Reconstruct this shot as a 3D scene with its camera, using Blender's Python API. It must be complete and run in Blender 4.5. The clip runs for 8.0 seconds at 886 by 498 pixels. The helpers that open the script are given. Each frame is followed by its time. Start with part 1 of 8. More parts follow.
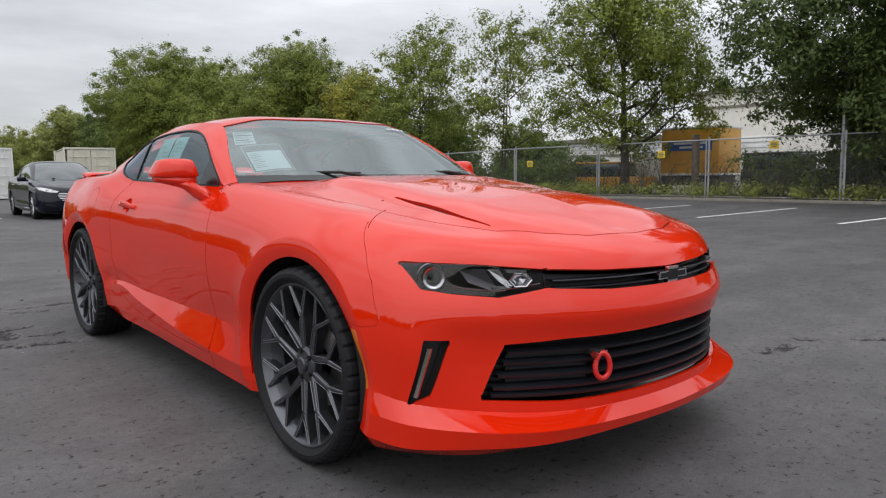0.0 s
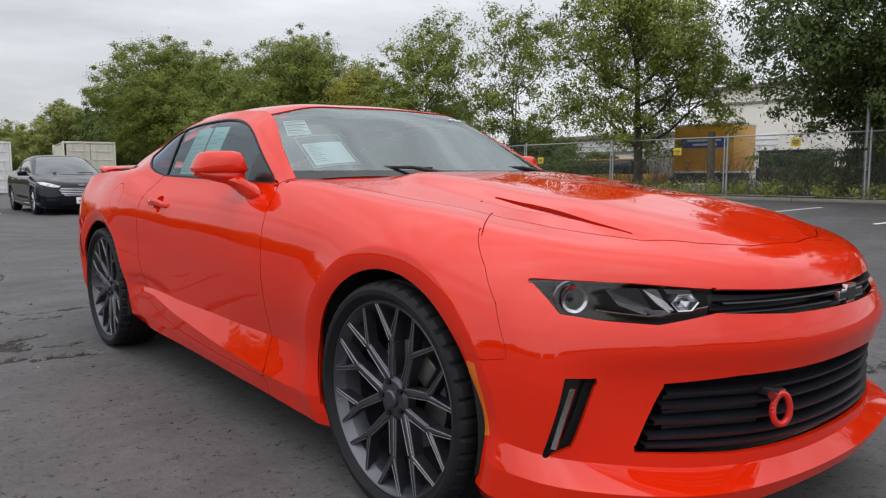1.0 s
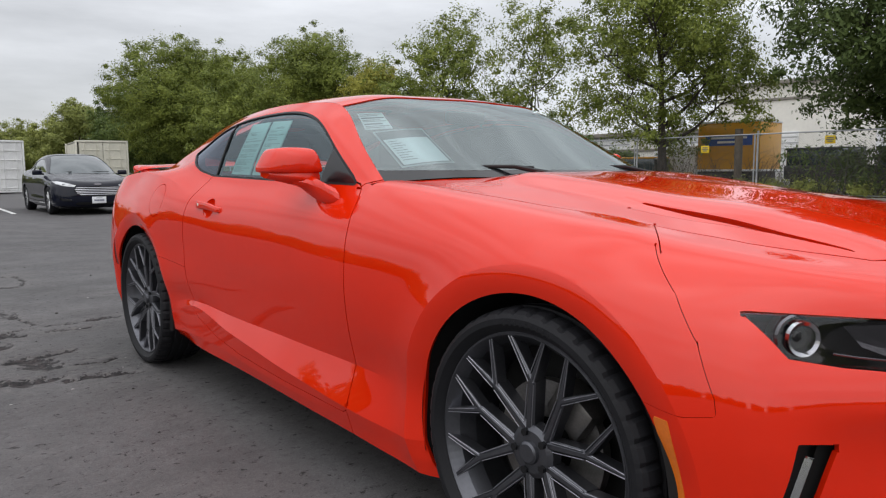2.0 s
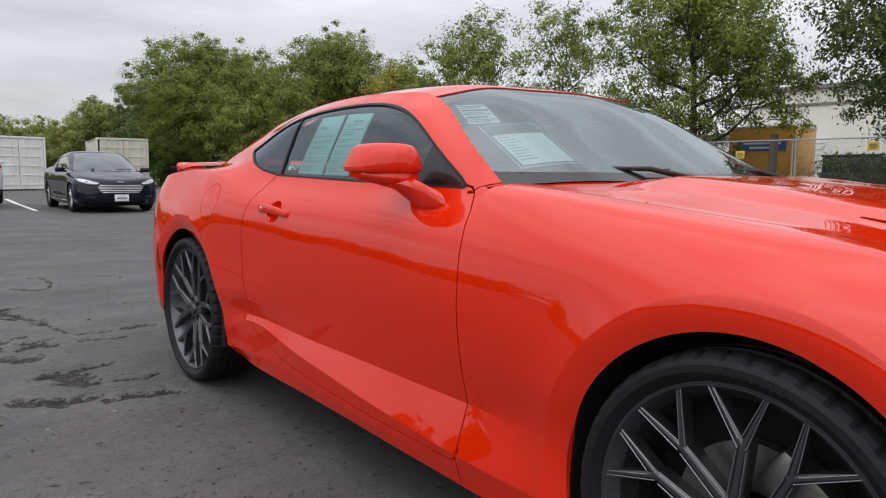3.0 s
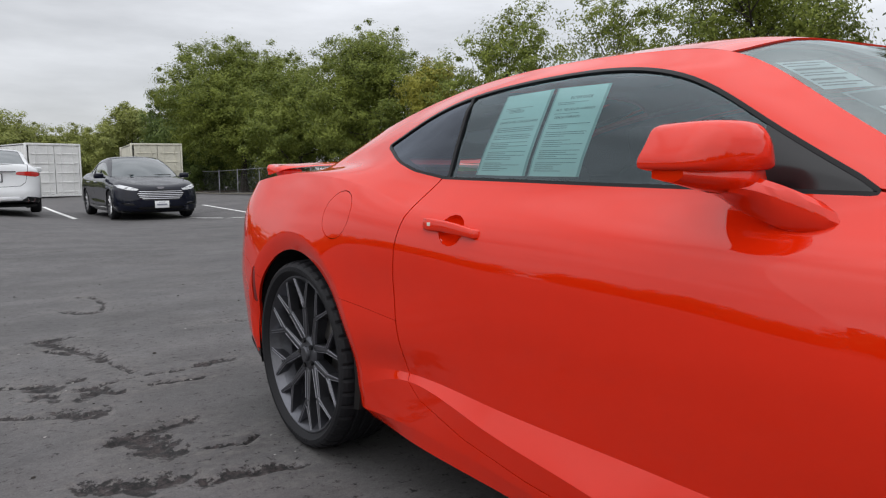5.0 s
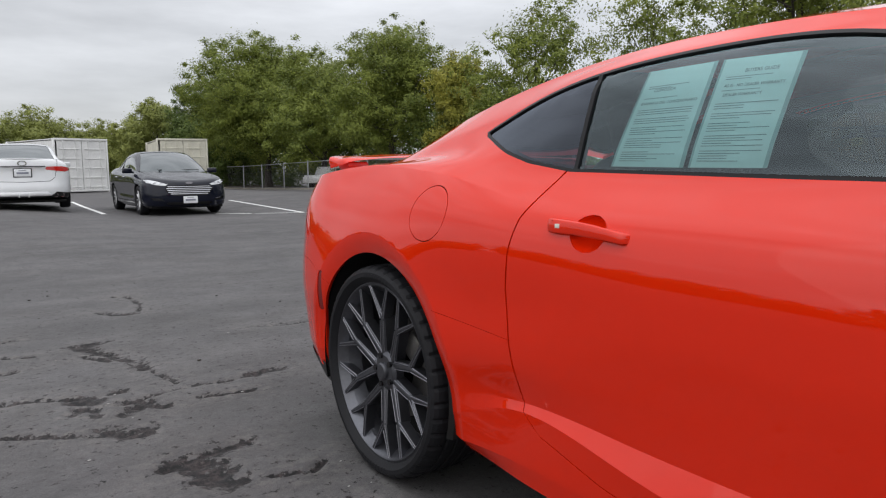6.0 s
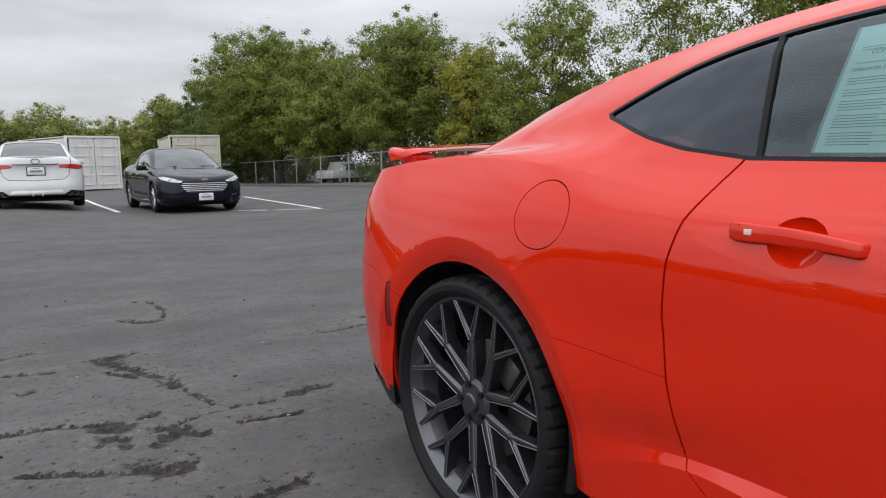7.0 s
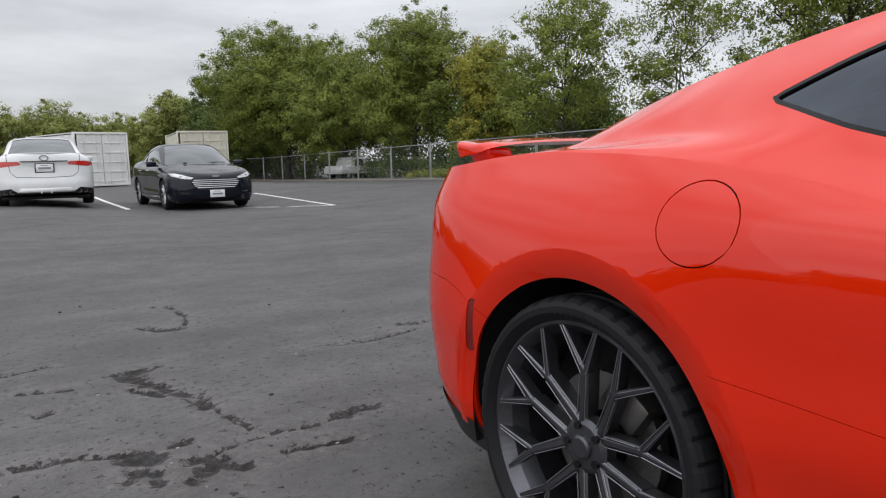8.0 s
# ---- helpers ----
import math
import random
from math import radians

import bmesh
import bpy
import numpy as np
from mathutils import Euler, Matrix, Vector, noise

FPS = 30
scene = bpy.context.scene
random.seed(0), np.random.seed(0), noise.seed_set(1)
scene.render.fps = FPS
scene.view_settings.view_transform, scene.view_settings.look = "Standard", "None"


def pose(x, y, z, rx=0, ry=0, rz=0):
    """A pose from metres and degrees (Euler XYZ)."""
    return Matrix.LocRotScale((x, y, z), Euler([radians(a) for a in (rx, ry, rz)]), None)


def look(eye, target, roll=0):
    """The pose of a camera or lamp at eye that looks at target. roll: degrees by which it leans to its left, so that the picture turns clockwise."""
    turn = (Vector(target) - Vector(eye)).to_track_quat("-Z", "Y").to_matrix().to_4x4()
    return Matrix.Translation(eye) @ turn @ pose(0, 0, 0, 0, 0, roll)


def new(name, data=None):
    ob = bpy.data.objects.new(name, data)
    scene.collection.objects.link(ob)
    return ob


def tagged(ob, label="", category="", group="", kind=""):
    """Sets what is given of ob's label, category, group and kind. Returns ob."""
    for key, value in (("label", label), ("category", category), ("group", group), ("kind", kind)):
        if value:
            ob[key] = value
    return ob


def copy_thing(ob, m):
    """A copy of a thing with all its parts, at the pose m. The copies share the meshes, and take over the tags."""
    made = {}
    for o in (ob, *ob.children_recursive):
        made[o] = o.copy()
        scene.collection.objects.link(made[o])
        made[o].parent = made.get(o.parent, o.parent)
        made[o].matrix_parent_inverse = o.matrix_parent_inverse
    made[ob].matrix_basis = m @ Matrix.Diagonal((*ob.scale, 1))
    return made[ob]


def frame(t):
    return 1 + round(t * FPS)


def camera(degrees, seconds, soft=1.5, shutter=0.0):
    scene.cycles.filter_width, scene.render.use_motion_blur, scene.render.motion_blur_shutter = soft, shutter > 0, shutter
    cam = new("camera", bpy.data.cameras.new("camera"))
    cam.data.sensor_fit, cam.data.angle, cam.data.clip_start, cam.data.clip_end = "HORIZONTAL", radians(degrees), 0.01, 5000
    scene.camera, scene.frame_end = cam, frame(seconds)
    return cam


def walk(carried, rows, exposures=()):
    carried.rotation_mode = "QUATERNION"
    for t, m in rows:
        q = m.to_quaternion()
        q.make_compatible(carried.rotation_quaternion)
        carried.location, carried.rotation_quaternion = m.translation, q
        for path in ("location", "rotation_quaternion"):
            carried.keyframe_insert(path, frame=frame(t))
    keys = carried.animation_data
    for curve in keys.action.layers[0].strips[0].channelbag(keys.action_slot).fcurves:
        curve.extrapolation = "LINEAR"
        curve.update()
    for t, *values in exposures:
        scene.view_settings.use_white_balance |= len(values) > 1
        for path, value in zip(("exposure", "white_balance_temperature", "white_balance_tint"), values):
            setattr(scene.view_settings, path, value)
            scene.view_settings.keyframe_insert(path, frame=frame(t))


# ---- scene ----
cam = camera(64.0, 8.0, soft=1.2)
PATH = [
    (0, (-2.135, -2.228, 1.028), (-0.838, -0.72, 0.822), -0.5),
    (0.5, (-2.127, -1.947, 1.023), (-0.829, -0.439, 0.819), -0.7),
    (1, (-2.124, -1.661, 1.029), (-0.822, -0.159, 0.813), -0.2),
    (1.5, (-2.119, -1.383, 1.036), (-0.823, 0.124, 0.816), -0.5),
    (3, (-2.114, -0.632, 1.032), (-0.858, 0.909, 0.818), 0.5),
    (3.5, (-2.081, -0.359, 1.028), (-0.833, 1.189, 0.817), -0.5),
    (4, (-2.083, -0.094, 1.031), (-0.849, 1.467, 0.827), -0.2),
    (4.5, (-2.056, 0.171, 1.034), (-0.84, 1.745, 0.825), -0.5),
    (6, (-2.057, 0.818, 1.023), (-0.906, 2.438, 0.797), -0.5),
    (6.5, (-2.037, 1.06, 1.021), (-0.91, 2.696, 0.786), -1.0),
    (7, (-2.031, 1.28, 1.019), (-0.905, 2.915, 0.777), -1.1),
    (7.5, (-2.022, 1.492, 1.024), (-0.9, 3.131, 0.781), -1.5),
    (8, (-2.028, 1.686, 1.026), (-0.916, 3.329, 0.771), -1.3),
]
walk(cam, [(t, look(eye, target, roll)) for t, eye, target, roll in PATH])

# ---------------------------------------------------------------- sky and light
world = bpy.data.worlds.new("overcast_sky")
scene.world = world
world.use_nodes = True
wn, wl = world.node_tree.nodes, world.node_tree.links
wn.clear()
SUN_EL, SUN_ROT = radians(26), radians(240)
SUN_WAY = (math.cos(SUN_EL) * math.sin(SUN_ROT), math.cos(SUN_EL) * math.cos(SUN_ROT), math.sin(SUN_EL))
SKY_LOW, SKY_HIGH = 0.62, 1.75


def world_sky():
    out = wn.new("ShaderNodeOutputWorld")
    bg = wn.new("ShaderNodeBackground")
    sky = wn.new("ShaderNodeTexSky")
    sky.sky_type, sky.sun_disc, sky.sun_elevation, sky.sun_rotation = "NISHITA", False, SUN_EL, SUN_ROT
    co = wn.new("ShaderNodeTexCoord")
    sep = wn.new("ShaderNodeSeparateXYZ")
    wl.new(co.outputs["Generated"], sep.inputs[0])
    # overcast luminance grows towards the zenith
    grad = wn.new("ShaderNodeMapRange")
    grad.inputs["From Min"].default_value, grad.inputs["From Max"].default_value = 0.0, 0.9
    grad.inputs["To Min"].default_value, grad.inputs["To Max"].default_value = SKY_LOW, SKY_HIGH
    up = wn.new("ShaderNodeMath")
    up.operation, up.use_clamp = "POWER", True
    up.inputs[1].default_value = 2.5
    wl.new(sep.outputs["Z"], up.inputs[0])
    wl.new(up.outputs[0], grad.inputs["Value"])
    # flat stretched cloud layers
    mp = wn.new("ShaderNodeMapping")
    mp.inputs["Scale"].default_value = (1.0, 1.0, 4.5)
    wl.new(co.outputs["Generated"], mp.inputs[0])
    n1 = wn.new("ShaderNodeTexNoise")
    n1.inputs["Scale"].default_value, n1.inputs["Detail"].default_value, n1.inputs["Roughness"].default_value = 2.6, 7, 0.55
    wl.new(mp.outputs[0], n1.inputs["Vector"])
    rm = wn.new("ShaderNodeMapRange")
    rm.inputs["From Min"].default_value, rm.inputs["From Max"].default_value = 0.32, 0.68
    rm.inputs["To Min"].default_value, rm.inputs["To Max"].default_value = 0.78, 1.22
    wl.new(n1.outputs["Fac"], rm.inputs["Value"])
    mul = wn.new("ShaderNodeMath")
    mul.operation = "MULTIPLY"
    wl.new(grad.outputs[0], mul.inputs[0])
    wl.new(rm.outputs[0], mul.inputs[1])
    # the veiled sun makes its half of the sky brighter
    half = wn.new("ShaderNodeVectorMath")
    half.operation = "DOT_PRODUCT"
    half.inputs[1].default_value = SUN_WAY
    wl.new(co.outputs["Generated"], half.inputs[0])
    glow = wn.new("ShaderNodeMapRange")
    glow.interpolation_type = "SMOOTHSTEP"
    glow.inputs["From Min"].default_value, glow.inputs["From Max"].default_value = -0.35, 1.0
    glow.inputs["To Min"].default_value, glow.inputs["To Max"].default_value = 1.0, 1.22
    wl.new(half.outputs["Value"], glow.inputs["Value"])
    # and there is a thinner, paler stretch of cloud beyond the trees
    side = wn.new("ShaderNodeVectorMath")
    side.operation = "DOT_PRODUCT"
    side.inputs[1].default_value = (0.95, 0.30, 0.05)
    wl.new(co.outputs["Generated"], side.inputs[0])
    pale = wn.new("ShaderNodeMapRange")
    pale.interpolation_type = "SMOOTHSTEP"
    pale.inputs["From Min"].default_value, pale.inputs["From Max"].default_value = 0.45, 1.0
    pale.inputs["To Min"].default_value, pale.inputs["To Max"].default_value = 1.0, 1.25
    wl.new(side.outputs["Value"], pale.inputs["Value"])
    thin = wn.new("ShaderNodeMath")
    thin.operation = "MULTIPLY"
    wl.new(mul.outputs[0], thin.inputs[0])
    wl.new(pale.outputs[0], thin.inputs[1])
    lit = wn.new("ShaderNodeMath")
    lit.operation = "MULTIPLY"
    wl.new(thin.outputs[0], lit.inputs[0])
    wl.new(glow.outputs[0], lit.inputs[1])
    tint = wn.new("ShaderNodeVectorMath")
    tint.operation = "SCALE"
    tint.inputs[0].default_value = (0.985, 1.0, 1.045)
    wl.new(lit.outputs[0], tint.inputs["Scale"])
    faint = wn.new("ShaderNodeVectorMath")
    faint.operation = "SCALE"
    faint.inputs["Scale"].default_value = 0.012
    wl.new(sky.outputs[0], faint.inputs[0])
    add = wn.new("ShaderNodeVectorMath")
    add.operation = "ADD"
    wl.new(tint.outputs[0], add.inputs[0])
    wl.new(faint.outputs[0], add.inputs[1])
    wl.new(add.outputs[0], bg.inputs["Color"])
    bg.inputs["Strength"].default_value = 1.0
    wl.new(bg.outputs[0], out.inputs[0])


world_sky()
sun = new("sun", bpy.data.lights.new("sun", "SUN"))
sun.data.energy, sun.data.angle, sun.data.color = 0.62, radians(110), (1.0, 0.98, 0.94)
sun.rotation_euler = Euler((radians(90) - SUN_EL, 0, radians(180) - SUN_ROT))
scene.view_settings.exposure = 0.0


# ---------------------------------------------------------------- materials
def material(name, base, rough=0.5, metal=0.0, coat=0.0, coat_rough=0.03, vary=0.0, scale=6.0, bump=0.0, bump_scale=60.0,
             spec=0.5, coat_ior=1.5, second=None, island=0.0, transmission=0.0, ior=1.45, emission=None):
    """A principled material: the base colour varied by two scales of noise, roughness varied with it, and fine relief."""
    m = bpy.data.materials.new(name)
    m.use_nodes = True
    n, l = m.node_tree.nodes, m.node_tree.links
    b = n["Principled BSDF"]
    b.inputs["Base Color"].default_value = (*base, 1)
    b.inputs["Roughness"].default_value = rough
    b.inputs["Metallic"].default_value = metal
    b.inputs["Specular IOR Level"].default_value = spec
    b.inputs["Coat Weight"].default_value = coat
    b.inputs["Coat Roughness"].default_value = coat_rough
    b.inputs["Coat IOR"].default_value = coat_ior
    b.inputs["Transmission Weight"].default_value = transmission
    b.inputs["IOR"].default_value = ior
    if emission:
        b.inputs["Emission Color"].default_value = (*emission[0], 1)
        b.inputs["Emission Strength"].default_value = emission[1]
    if vary or bump or island:
        co = n.new("ShaderNodeTexCoord")
    if vary or island:
        big, fine = n.new("ShaderNodeTexNoise"), n.new("ShaderNodeTexNoise")
        for t, s in ((big, scale), (fine, scale * 9)):
            t.inputs["Scale"].default_value, t.inputs["Detail"].default_value = s, 5
            l.new(co.outputs["Object"], t.inputs["Vector"])
        mix = n.new("ShaderNodeMath")
        mix.operation = "MULTIPLY_ADD"
        mix.inputs[1].default_value = 0.6
        sub = n.new("ShaderNodeMath")
        sub.operation = "MULTIPLY"
        sub.inputs[1].default_value = 0.4
        l.new(fine.outputs["Fac"], sub.inputs[0])
        l.new(big.outputs["Fac"], mix.inputs[0])
        l.new(sub.outputs[0], mix.inputs[2])
        last = mix.outputs[0]
        if island:
            geo = n.new("ShaderNodeNewGeometry")
            isl = n.new("ShaderNodeMath")
            isl.operation = "MULTIPLY_ADD"
            isl.inputs[1].default_value = island
            l.new(geo.outputs["Random Per Island"], isl.inputs[0])
            l.new(last, isl.inputs[2])
            last = isl.outputs[0]
        ramp = n.new("ShaderNodeMapRange")
        ramp.inputs["From Min"].default_value, ramp.inputs["From Max"].default_value = 0.3, 0.7 + island
        l.new(last, ramp.inputs["Value"])
        cm = n.new("ShaderNodeMix")
        cm.data_type = "RGBA"
        hi = second if second else tuple(min(1, c * (1 + vary)) for c in base)
        lo = base if second else tuple(c * (1 - vary) for c in base)
        cm.inputs["A"].default_value, cm.inputs["B"].default_value = (*lo, 1), (*hi, 1)
        l.new(ramp.outputs[0], cm.inputs["Factor"])
        l.new(cm.outputs["Result"], b.inputs["Base Color"])
        rr = n.new("ShaderNodeMapRange")
        rr.inputs["To Min"].default_value, rr.inputs["To Max"].default_value = rough * 0.88, min(1, rough * 1.12)
        l.new(last, rr.inputs["Value"])
        l.new(rr.outputs[0], b.inputs["Roughness"])
    if bump:
        bn, bp = n.new("ShaderNodeTexNoise"), n.new("ShaderNodeBump")
        bn.inputs["Scale"].default_value, bn.inputs["Detail"].default_value = bump_scale, 4
        l.new(co.outputs["Object"], bn.inputs["Vector"])
        bp.inputs["Strength"].default_value, bp.inputs["Distance"].default_value = bump, 0.01
        l.new(bn.outputs["Fac"], bp.inputs["Height"])
        l.new(bp.outputs[0], b.inputs["Normal"])
    return m


RED = material("red_paint", (0.69, 0.019, 0.002), rough=0.5, coat=1.0, coat_rough=0.012, coat_ior=1.55, vary=0.03, scale=2.0, spec=0.0)
GRILLE = material("grille_plastic", (0.010, 0.011, 0.015), rough=0.36, vary=0.2, scale=8, bump=0.03, bump_scale=300)
BLACK_PLASTIC = material("black_plastic", (0.012, 0.012, 0.013), rough=0.42, vary=0.2, scale=8, bump=0.05, bump_scale=400)
TRIM_BLACK = material("gloss_black_trim", (0.01, 0.01, 0.011), rough=0.16, spec=0.5, vary=0.1)
LINER = material("dark_liner", (0.008, 0.008, 0.008), rough=0.85, vary=0.3)
RUBBER = material("tyre_rubber", (0.011, 0.011, 0.013), rough=0.58, vary=0.25, scale=5, bump=0.08, bump_scale=180, spec=0.28)
GUNMETAL = material("gunmetal_alloy", (0.115, 0.117, 0.130), rough=0.34, metal=0.85, vary=0.15, scale=10)
GUNMETAL_EDGE = material("machined_edge", (0.42, 0.42, 0.46), rough=0.32, metal=0.9, vary=0.15, scale=10)
STEEL = material("brake_steel", (0.22, 0.21, 0.20), rough=0.4, metal=0.9, vary=0.3, scale=20)
BUTTON = material("bright_button", (0.72, 0.70, 0.62), rough=0.3, vary=0.05)
CHROME = material("chrome", (0.7, 0.7, 0.72), rough=0.12, metal=1.0)


def sheet_glass(name, tint, rough=0.01, ior=1.52, gloss=(1, 1, 1)):
    """A thin pane: tinted see-through, with a mirror gloss that grows at grazing angles."""
    m = bpy.data.materials.new(name)
    m.use_nodes = True
    n, l = m.node_tree.nodes, m.node_tree.links
    n.remove(n["Principled BSDF"])
    tr, gl, fr, mx = n.new("ShaderNodeBsdfTransparent"), n.new("ShaderNodeBsdfGlossy"), n.new("ShaderNodeFresnel"), n.new("ShaderNodeMixShader")
    tr.inputs["Color"].default_value = (*tint, 1)
    gl.inputs["Roughness"].default_value = rough
    gl.inputs["Color"].default_value = (*gloss, 1)
    fr.inputs["IOR"].default_value = ior
    l.new(fr.outputs[0], mx.inputs[0])
    l.new(tr.outputs[0], mx.inputs[1])
    l.new(gl.outputs[0], mx.inputs[2])
    l.new(mx.outputs[0], n["Material Output"].inputs["Surface"])
    return m


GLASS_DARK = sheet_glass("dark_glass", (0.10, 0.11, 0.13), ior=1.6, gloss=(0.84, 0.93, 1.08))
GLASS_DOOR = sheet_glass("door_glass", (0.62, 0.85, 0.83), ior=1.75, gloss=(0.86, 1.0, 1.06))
FRAME_BLACK = material("matt_black_trim", (0.008, 0.008, 0.009), rough=0.45, spec=0.25, vary=0.15)
GLASS_CLEAR = sheet_glass("windshield_glass", (0.74, 0.86, 0.87), ior=2.4, gloss=(0.90, 1.0, 1.0))
LENS = sheet_glass("clear_lens", (0.9, 0.9, 0.92))
DASH = material("grey_dash", (0.085, 0.095, 0.098), rough=0.6, vary=0.2, bump=0.1, bump_scale=150)
INTERIOR = material("dark_interior", (0.02, 0.02, 0.022), rough=0.7, vary=0.3, bump=0.1, bump_scale=150)
AMBER = material("amber_plastic", (0.75, 0.17, 0.012), rough=0.25, coat=0.6, vary=0.12, scale=20)
RED_LENS = material("red_lens", (0.32, 0.01, 0.012), rough=0.12, coat=1.0, vary=0.15, scale=12)

GREY_CHROME = material("satin_reflector", (0.13, 0.125, 0.135), rough=0.26, metal=0.9, vary=0.2, scale=30)
DARK_RED = material("dark_red_plastic", (0.20, 0.012, 0.010), rough=0.2, coat=0.5, vary=0.15)
RED_RING = material("red_powder_coat", (0.62, 0.02, 0.015), rough=0.3, coat=0.4, vary=0.12, scale=40)
PAPER = material("paper", (0.80, 0.82, 0.82), rough=0.6, vary=0.04, scale=12)
PAPER_EDGE = material("clear_sleeve", (0.42, 0.48, 0.49), rough=0.3, vary=0.08, scale=14)
GREY_INK = material("grey_ink", (0.10, 0.12, 0.13), rough=0.6, vary=0.15, scale=30)


# ---------------------------------------------------------------- mesh helpers
def part(name, bm, mat, parent=None, label="", sharp=32, smooth=True):
    """Links a bmesh as one mesh object under a thing or under a part."""
    if smooth:
        lim = math.cos(radians(sharp))
        for f in bm.faces:
            f.smooth = True
        for e in bm.edges:
            if len(e.link_faces) == 2:
                e.smooth = e.link_faces[0].normal.dot(e.link_faces[1].normal) > lim
    me = bpy.data.meshes.new(name)
    bm.to_mesh(me)
    bm.free()
    for m in (mat if isinstance(mat, (list, tuple)) else [mat]):
        me.materials.append(m)
    ob = new(name, me)
    if parent:
        ob.parent = parent
    if label:
        tagged(ob, label)
    return ob


def box(bm, lo, hi, bevel=0.0, m=None, seg=2):
    g = bmesh.ops.create_cube(bm, size=1.0)["verts"]
    for v in g:
        v.co = Vector([(a + b) / 2 + c * (b - a) for a, b, c in zip(lo, hi, v.co)])
    if bevel:
        es = list({e for v in g for e in v.link_edges})
        g = list({v for f in bmesh.ops.bevel(bm, geom=es, offset=bevel, segments=seg, profile=0.5, affect="EDGES")["faces"] for v in f.verts} | {v for v in g if v.is_valid})
    if m is not None:
        bmesh.ops.transform(bm, matrix=m, verts=g)
    return g


def rod(bm, a, b, r, n=8, r2=None):
    a, b = Vector(a), Vector(b)
    d = b - a
    g = bmesh.ops.create_cone(bm, cap_ends=True, segments=n, radius1=r, radius2=r if r2 is None else r2, depth=d.length)["verts"]
    q = d.to_track_quat("Z", "Y").to_matrix().to_4x4()
    bmesh.ops.transform(bm, matrix=Matrix.Translation((a + b) / 2) @ q, verts=g)
    return g


def lathe(bm, prof, n=64, m=None, closed=False):
    """Revolves (radius, offset) pairs about the x axis."""
    rings = []
    for k in range(n):
        a = 2 * math.pi * k / n
        rings.append([bm.verts.new((o, r * math.cos(a), r * math.sin(a))) for r, o in prof])
    if m is not None:
        for r in rings:
            for v in r:
                v.co = m @ v.co
    L = len(prof)
    for k in range(n):
        a, b = rings[k], rings[(k + 1) % n]
        for i in range(L if closed else L - 1):
            j = (i + 1) % L
            bm.faces.new((a[i], a[j], b[j], b[i]))
    return rings


def tube(bm, pts, r, n=8, cap=True):
    pts = [Vector(p) for p in pts]
    rs = r if isinstance(r, (list, tuple)) else [r] * len(pts)
    rings, ref = [], Vector((0.31, 0.17, 0.93)).normalized()
    for i, p in enumerate(pts):
        t = (pts[min(i + 1, len(pts) - 1)] - pts[max(i - 1, 0)]).normalized()
        x = t.cross(ref).normalized()
        y = t.cross(x)
        rings.append([bm.verts.new(p + rs[i] * (math.cos(2 * math.pi * k / n) * x + math.sin(2 * math.pi * k / n) * y)) for k in range(n)])
    for a, b in zip(rings, rings[1:]):
        for k in range(n):
            bm.faces.new((a[k], a[(k + 1) % n], b[(k + 1) % n], b[k]))
    if cap:
        bm.faces.new(rings[0][::-1])
        bm.faces.new(rings[-1])
    return rings


def natural(t, P, q):
    """Natural cubic spline through P at parameters t, read at q."""
    t, P, q = np.asarray(t, float), np.asarray(P, float), np.asarray(q, float)
    n, h = len(t), np.diff(t)
    A, R = np.eye(n), np.zeros((n, P.shape[1]))
    for i in range(1, n - 1):
        A[i, i - 1:i + 2] = h[i - 1], 2 * (h[i - 1] + h[i]), h[i]
        R[i] = 6 * ((P[i + 1] - P[i]) / h[i] - (P[i] - P[i - 1]) / h[i - 1])
    M = np.linalg.solve(A, R)
    k = np.clip(np.searchsorted(t, q) - 1, 0, n - 2)
    a, b, H = (t[k + 1] - q)[:, None], (q - t[k])[:, None], h[k][:, None]
    return (M[k] * a ** 3 + M[k + 1] * b ** 3) / (6 * H) + (P[k] / H - M[k] * H / 6) * a + (P[k + 1] / H - M[k + 1] * H / 6) * b


def hermite(P, n, breaks=()):
    """A local spline down a column of points, n samples an interval; a break keeps its corner."""
    P = np.asarray(P, float)
    K = len(P)
    t = np.concatenate([[0], np.cumsum(np.maximum(np.linalg.norm(np.diff(P, axis=0), axis=1), 1e-5))])
    s = np.diff(P, axis=0) / np.diff(t)[:, None]
    out = []
    for i in range(K - 1):
        h = t[i + 1] - t[i]
        m0 = s[i] if i == 0 or i in breaks else ((t[i + 1] - t[i]) * s[i - 1] + (t[i] - t[i - 1]) * s[i]) / (t[i + 1] - t[i - 1])
        m1 = s[i] if i == K - 2 or i + 1 in breaks else ((t[i + 2] - t[i + 1]) * s[i] + (t[i + 1] - t[i]) * s[i + 1]) / (t[i + 2] - t[i])
        for k in range(n + (i == K - 2)):
            x = k / n
            out.append((2 * x ** 3 - 3 * x ** 2 + 1) * P[i] + (x ** 3 - 2 * x ** 2 + x) * h * m0 + (-2 * x ** 3 + 3 * x ** 2) * P[i + 1] + (x ** 3 - x ** 2) * h * m1)
    return np.array(out)


def grid_mesh(bm, G, flip=False):
    """Faces over an array of points (rows, columns, 3)."""
    V = [[bm.verts.new(p) for p in row] for row in G]
    for a, b in zip(V, V[1:]):
        for i in range(len(a) - 1):
            q = (a[i], a[i + 1], b[i + 1], b[i])
            bm.faces.new(q[::-1] if flip else q)
    return V


